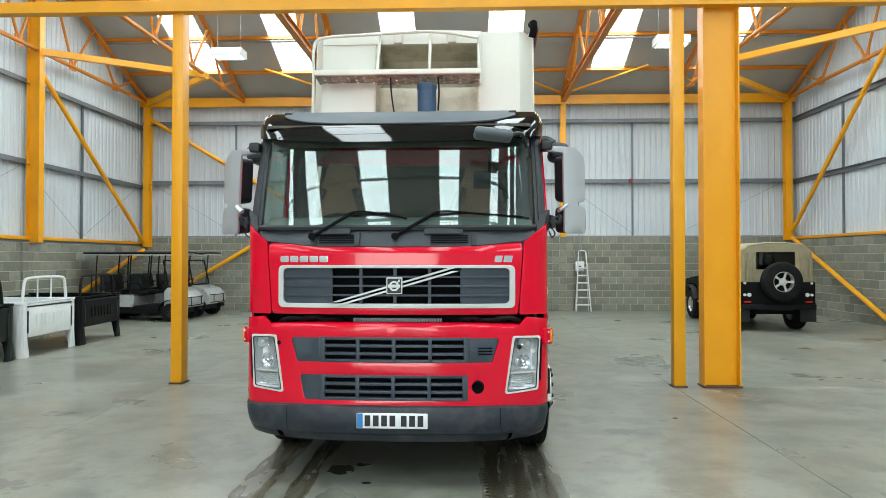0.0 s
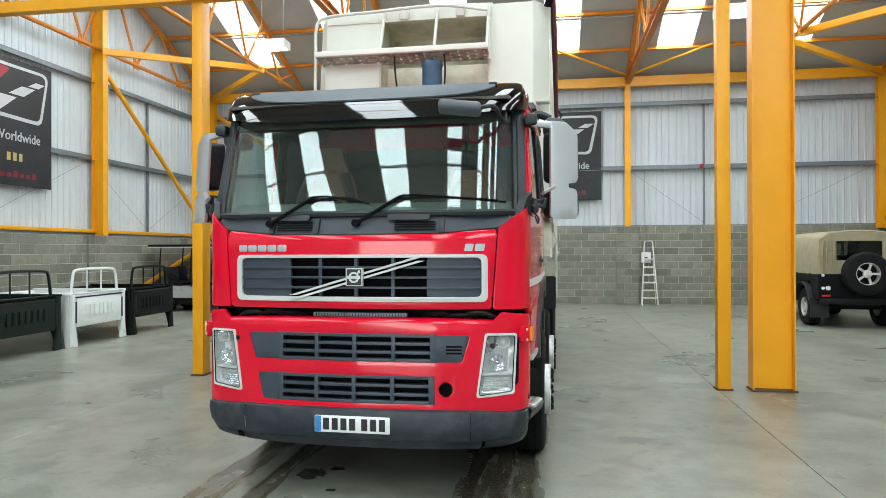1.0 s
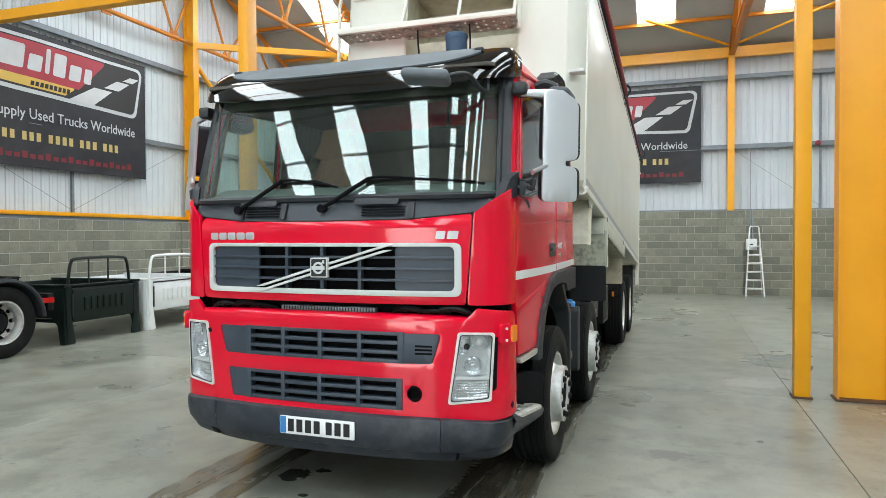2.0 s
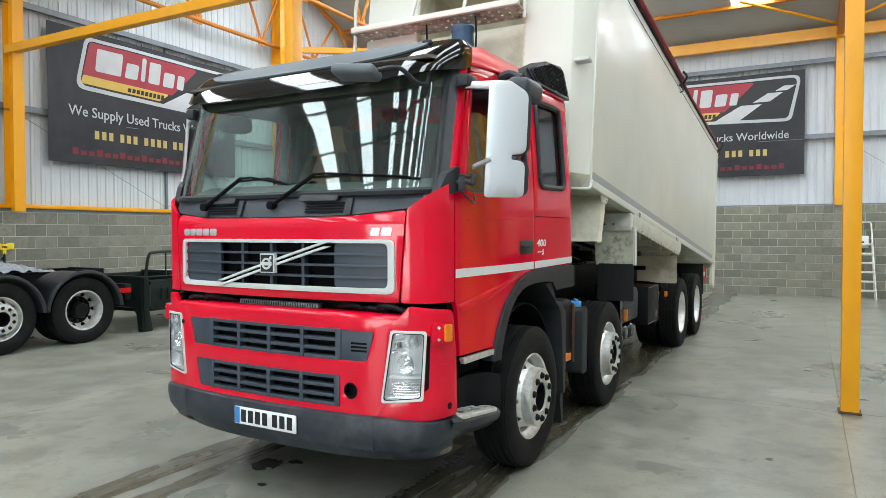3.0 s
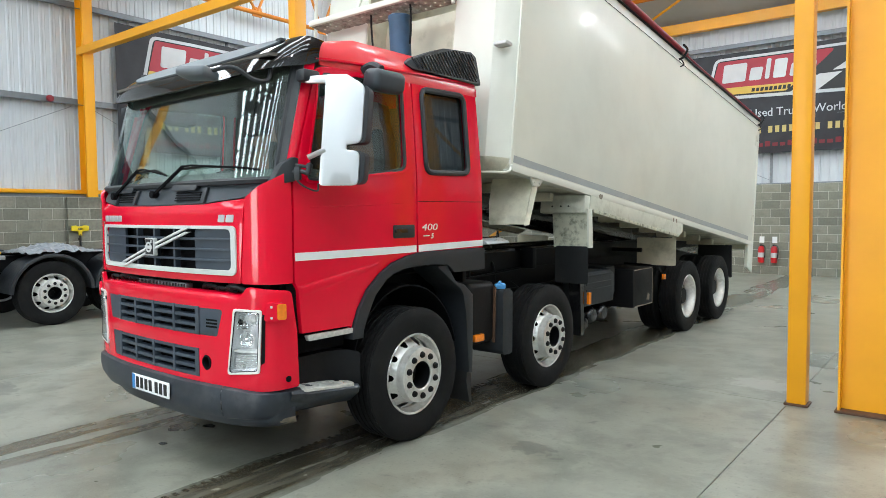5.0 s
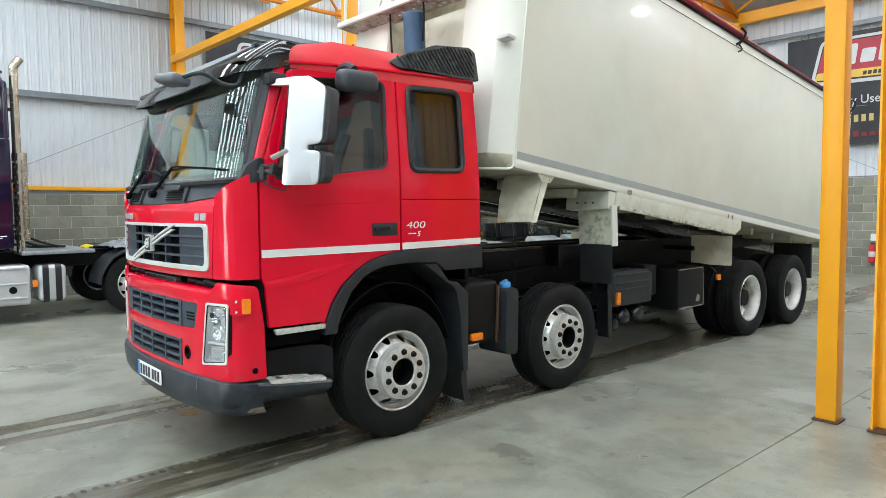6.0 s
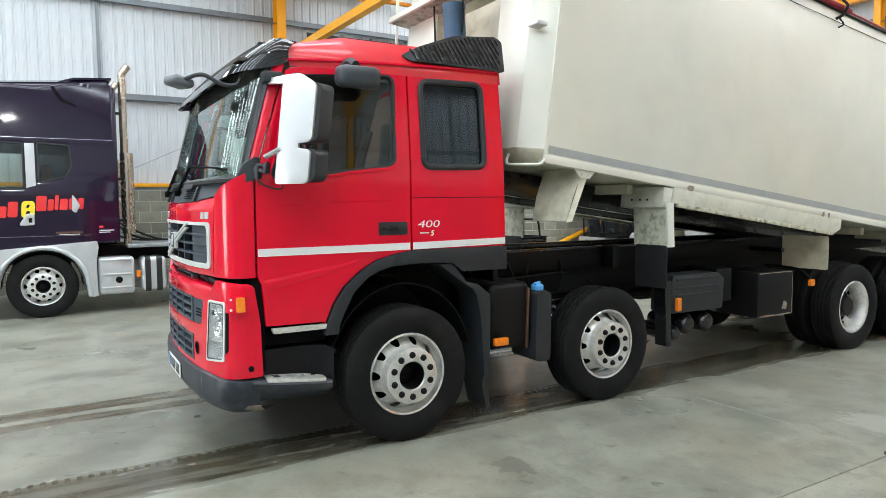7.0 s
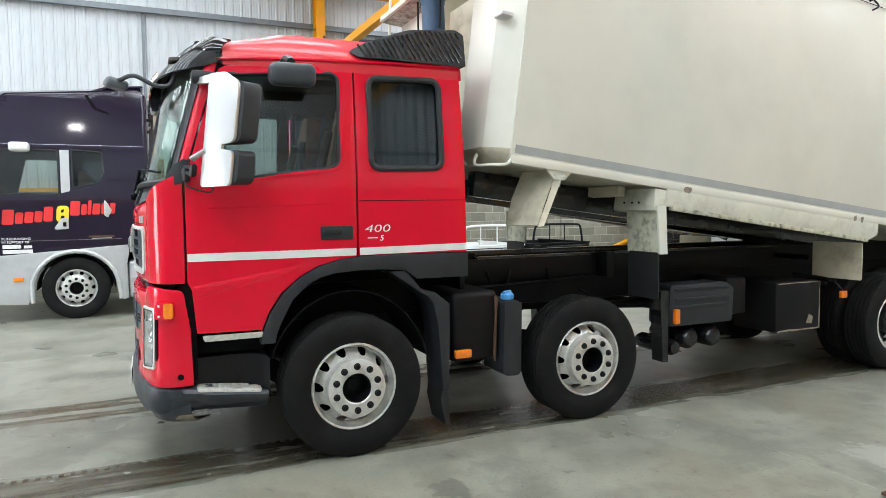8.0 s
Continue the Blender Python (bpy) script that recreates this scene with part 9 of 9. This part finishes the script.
tube(b, [flank(y, z, 0.015) for y, z in [(-2.93, 0.30)] + [(hubs + 0.635 * math.cos(a), 0.50 + 0.62 * math.sin(a)) for a in [math.pi * (1 - k / 14) for k in range(1, 14)]] + [(-1.64, 0.30)]], 0.035, 8)
part("arch_lip", b, SILVER, sk2)
b = B()
plate(b, rrect(-3.18, 0.655, -3.04, 0.715, 0.01), (), 0.02, lambda u, v, w: flank(u, v, w + 0.03), bev=0.006)
part("side_marker", b, AMBER, tr, "amber side marker lamp")
b = B()
loft(b, [[Vector((x, hubs + 0.57 * math.cos(a), 0.50 + 0.57 * math.sin(a))) for a in [math.pi * k / 14 for k in range(15)]] for x in (NX, NX - 0.6)], 0.01)
part("wheel_housing", b, VOID, tr)
wheel(tr, NX - 0.16, hubs, g=1)
wheel(tr, FX + 0.16, hubs, g=-1)
# single wheels on the lifting axle, twin wheels on the driven one
for x, g in ((NX - 0.15, 1), (FX + 0.15, -1)):
    wheel(tr, x, 0.60, g=g)
for x, g in ((NX - 0.15, 1), (NX - 0.48, -1), (FX + 0.15, -1), (FX + 0.48, 1)):
    wheel(tr, x, 1.84, g=g, kind="drive", half=0.138)
for g in (1, -1):
    b = B()
    i_beam(b, (MID + g * 0.42, -3.4, 0.95), (MID + g * 0.42, 2.7, 0.95), 0.09, 0.28)
    part("chassis_rail", b, BLACK, tr)
b = B()
for y in (hubs, 0.60, 1.84):
    rod(b, (NX - 0.3, y, 0.5), (FX + 0.3, y, 0.5), 0.09, seg=12)
box(b, MID - 0.42, MID + 0.42, -3.4, -3.3, 0.8, 1.1)
box(b, MID - 0.42, MID + 0.42, 2.6, 2.7, 0.8, 1.1)
part("axles", b, BLACK, tr)
b = B()
box(b, NX - 0.55, NX - 0.02, -1.52, -0.97, 0.30, 0.92, 0.05, 3)
st3 = part("step_tank", b, SILVER, tr, "silver ribbed side tank")
b = B()
for z in (0.40, 0.62, 0.86):
    box(b, NX - 0.03, NX + 0.0, -1.47, -1.02, z, z + 0.03, 0.008)
part("tank_rib", b, SILVER, st3)
b = B()
rod(b, (NX - 0.03, -1.21, 0.54), (NX - 0.01, -1.21, 0.54), 0.055, seg=18)
part("tank_opening", b, VOID, st3)
b = B()
box(b, NX - 0.55, NX - 0.04, -0.86, -0.46, 0.32, 0.90, 0.07, 3)
ft = part("fuel_tank", b, SILVER, tr, "silver fuel tank with straps")
for y in (-0.76, -0.58):
    b = B()
    box(b, NX - 0.56, NX - 0.03, y - 0.025, y + 0.025, 0.31, 0.91, 0.07, 3)
    part("strap", b, INK, ft)
b = B()
plate(b, rrect(-0.94, 0.57, -0.88, 0.68, 0.008), (), 0.03, lambda u, v, w: Vector((NX - 0.02 + w, u, v)))
part("side_marker", b, AMBER, tr, "amber side marker lamp")
b = B()
box(b, FX + 0.2, NX - 0.15, -1.05, 0.0, 1.06, 1.12, 0.01)
part("deck_plate", b, GALV, tr)
for x in (NX - 0.30, FX + 0.30):
    b = B()
    rod(b, (x, -1.03, 1.10), (x, -1.03, 3.96), 0.062, seg=20)
    tube(b, spline([(x, -1.03, 3.94), (x, -1.025, 3.98), (x, -0.99, 4.04), (x, -0.93, 4.12)], 4), 0.062, 16)
    stk = part("exhaust_pipe", b, STACK, tr, "heat-stained steel exhaust stack")
    b = B()
    rod(b, (x, -0.93, 4.12), (x, -0.926, 4.125), 0.056, seg=16)
    part("stack_mouth", b, VOID, stk)
    b = B()
    n, mm = 20, 18
    holes = []
    cyl = lambda u, v, w: Vector((x + (0.105 + w) * math.cos(u / 0.105), -1.0 + (0.105 + w) * math.sin(u / 0.105), v))
    C = 2 * math.pi * 0.105
    for i in range(10):
        for j in range(15):
            cx, cz = (i + (0.5 if j % 2 else 0.0)) * C / 10 + 0.012, 1.40 + j * 0.08
            if cx > C - 0.03:
                continue
            holes.append([(cx + 0.016 * math.cos(2 * math.pi * k / 6), cz + 0.022 * math.sin(2 * math.pi * k / 6)) for k in range(6)])
    plate(b, [(0.0, 1.30), (C - 0.001, 1.30), (C - 0.001, 2.66), (0.0, 2.66)], holes, 0.004, cyl, (0.03, 0))
    part("heat_shield", b, STACK, stk, "perforated steel heat shield")
    for z in (1.5, 2.2, 3.3):
        part("stack_bracket", box(B(), x - 0.04, x + 0.04, -1.17, -1.06, z, z + 0.05, 0.006), BLACK, stk)
for y in (0.60, 1.84):
    for x0, x1 in ((NX - 0.66, NX + 0.02), (FX - 0.02, FX + 0.66)):
        b = B()
        loft(b, [[Vector((x, y + 0.60 * math.cos(a), 0.50 + 0.60 * math.sin(a))) for a in [math.pi * (0.02 + 0.96 * k / 14) for k in range(15)]] for x in (x0, x1)], 0.02)
        part("mudguard", b, TRIM, tr, "dark grey plastic mudguard")
        b = B()
        ex = x1 if x1 > MID else x0
        tube(b, [Vector((ex, y + 0.60 * math.cos(a), 0.50 + 0.60 * math.sin(a))) for a in [math.pi * (0.02 + 0.96 * k / 14) for k in range(15)]], 0.03, 6)
        part("mudguard_lip", b, TRIM, tr)
b = B()
lathe(b, [(0.0, 0.0), (0.42, 0.0), (0.45, 0.03), (0.45, 0.07), (0.0, 0.09)], 32, pose(MID, 1.1, 1.10, 0, -90, 0))
part("fifth_wheel", b, BLACK, tr)
b = B()
for y in (-0.3, -0.1, 0.1):
    tube(b, spline([(MID + 0.3, -1.15, 1.5), (MID + 0.5, -0.9 + y, 1.30), (MID + 0.6, -0.6 + y, 1.18), (MID + 0.4, -0.3, 1.15)], 6), 0.02, 6)
part("air_coils", b, BLACK, tr)
b = B()
box(b, NX - 0.1, NX - 0.04, 2.40, 2.66, 0.72, 0.80)
part("rear_marker", b, REDLENS, tr)
b = B()
box(b, FX + 0.3, NX - 0.05, 2.55, 2.66, 0.60, 0.86, 0.01)
part("rear_beam", b, BLACK, tr)
b = B()
tube(b, spline([(NX - 0.55, -0.12, 1.14), (NX - 0.52, -0.04, 1.165), (NX - 0.54, 0.06, 1.145)], 5), 0.022, 8)
box(b, NX - 0.58, NX - 0.49, -0.08, 0.0, 1.12, 1.155, 0.01)
part("coupling_handle", b, YELLOW, tr, "yellow coupling handle")
# crumpled sheet over the coupling
b = B()
random.seed(5)
rows = []
for j in range(15):
    row = []
    for i in range(25):
        y = 0.28 + 1.15 * i / 24
        x = NX - 0.02 - 1.05 * j / 14
        z = 1.135 + 0.13 * math.sin(math.pi * min(1, i / 20)) ** 0.7 * math.sin(math.pi * (0.12 + 0.8 * j / 14)) + random.uniform(-0.02, 0.025) - (0.03 if j == 0 else 0)
        row.append(Vector((x + random.uniform(-0.015, 0.015), y, max(z, 1.125))))
    rows.append(row)
loft(b, rows, 0.004)
solo("plastic_sheet", b, GREYSHEET, "crumpled grey plastic sheet over the tractor's coupling", "sheet", smooth=20)
random.seed(9)
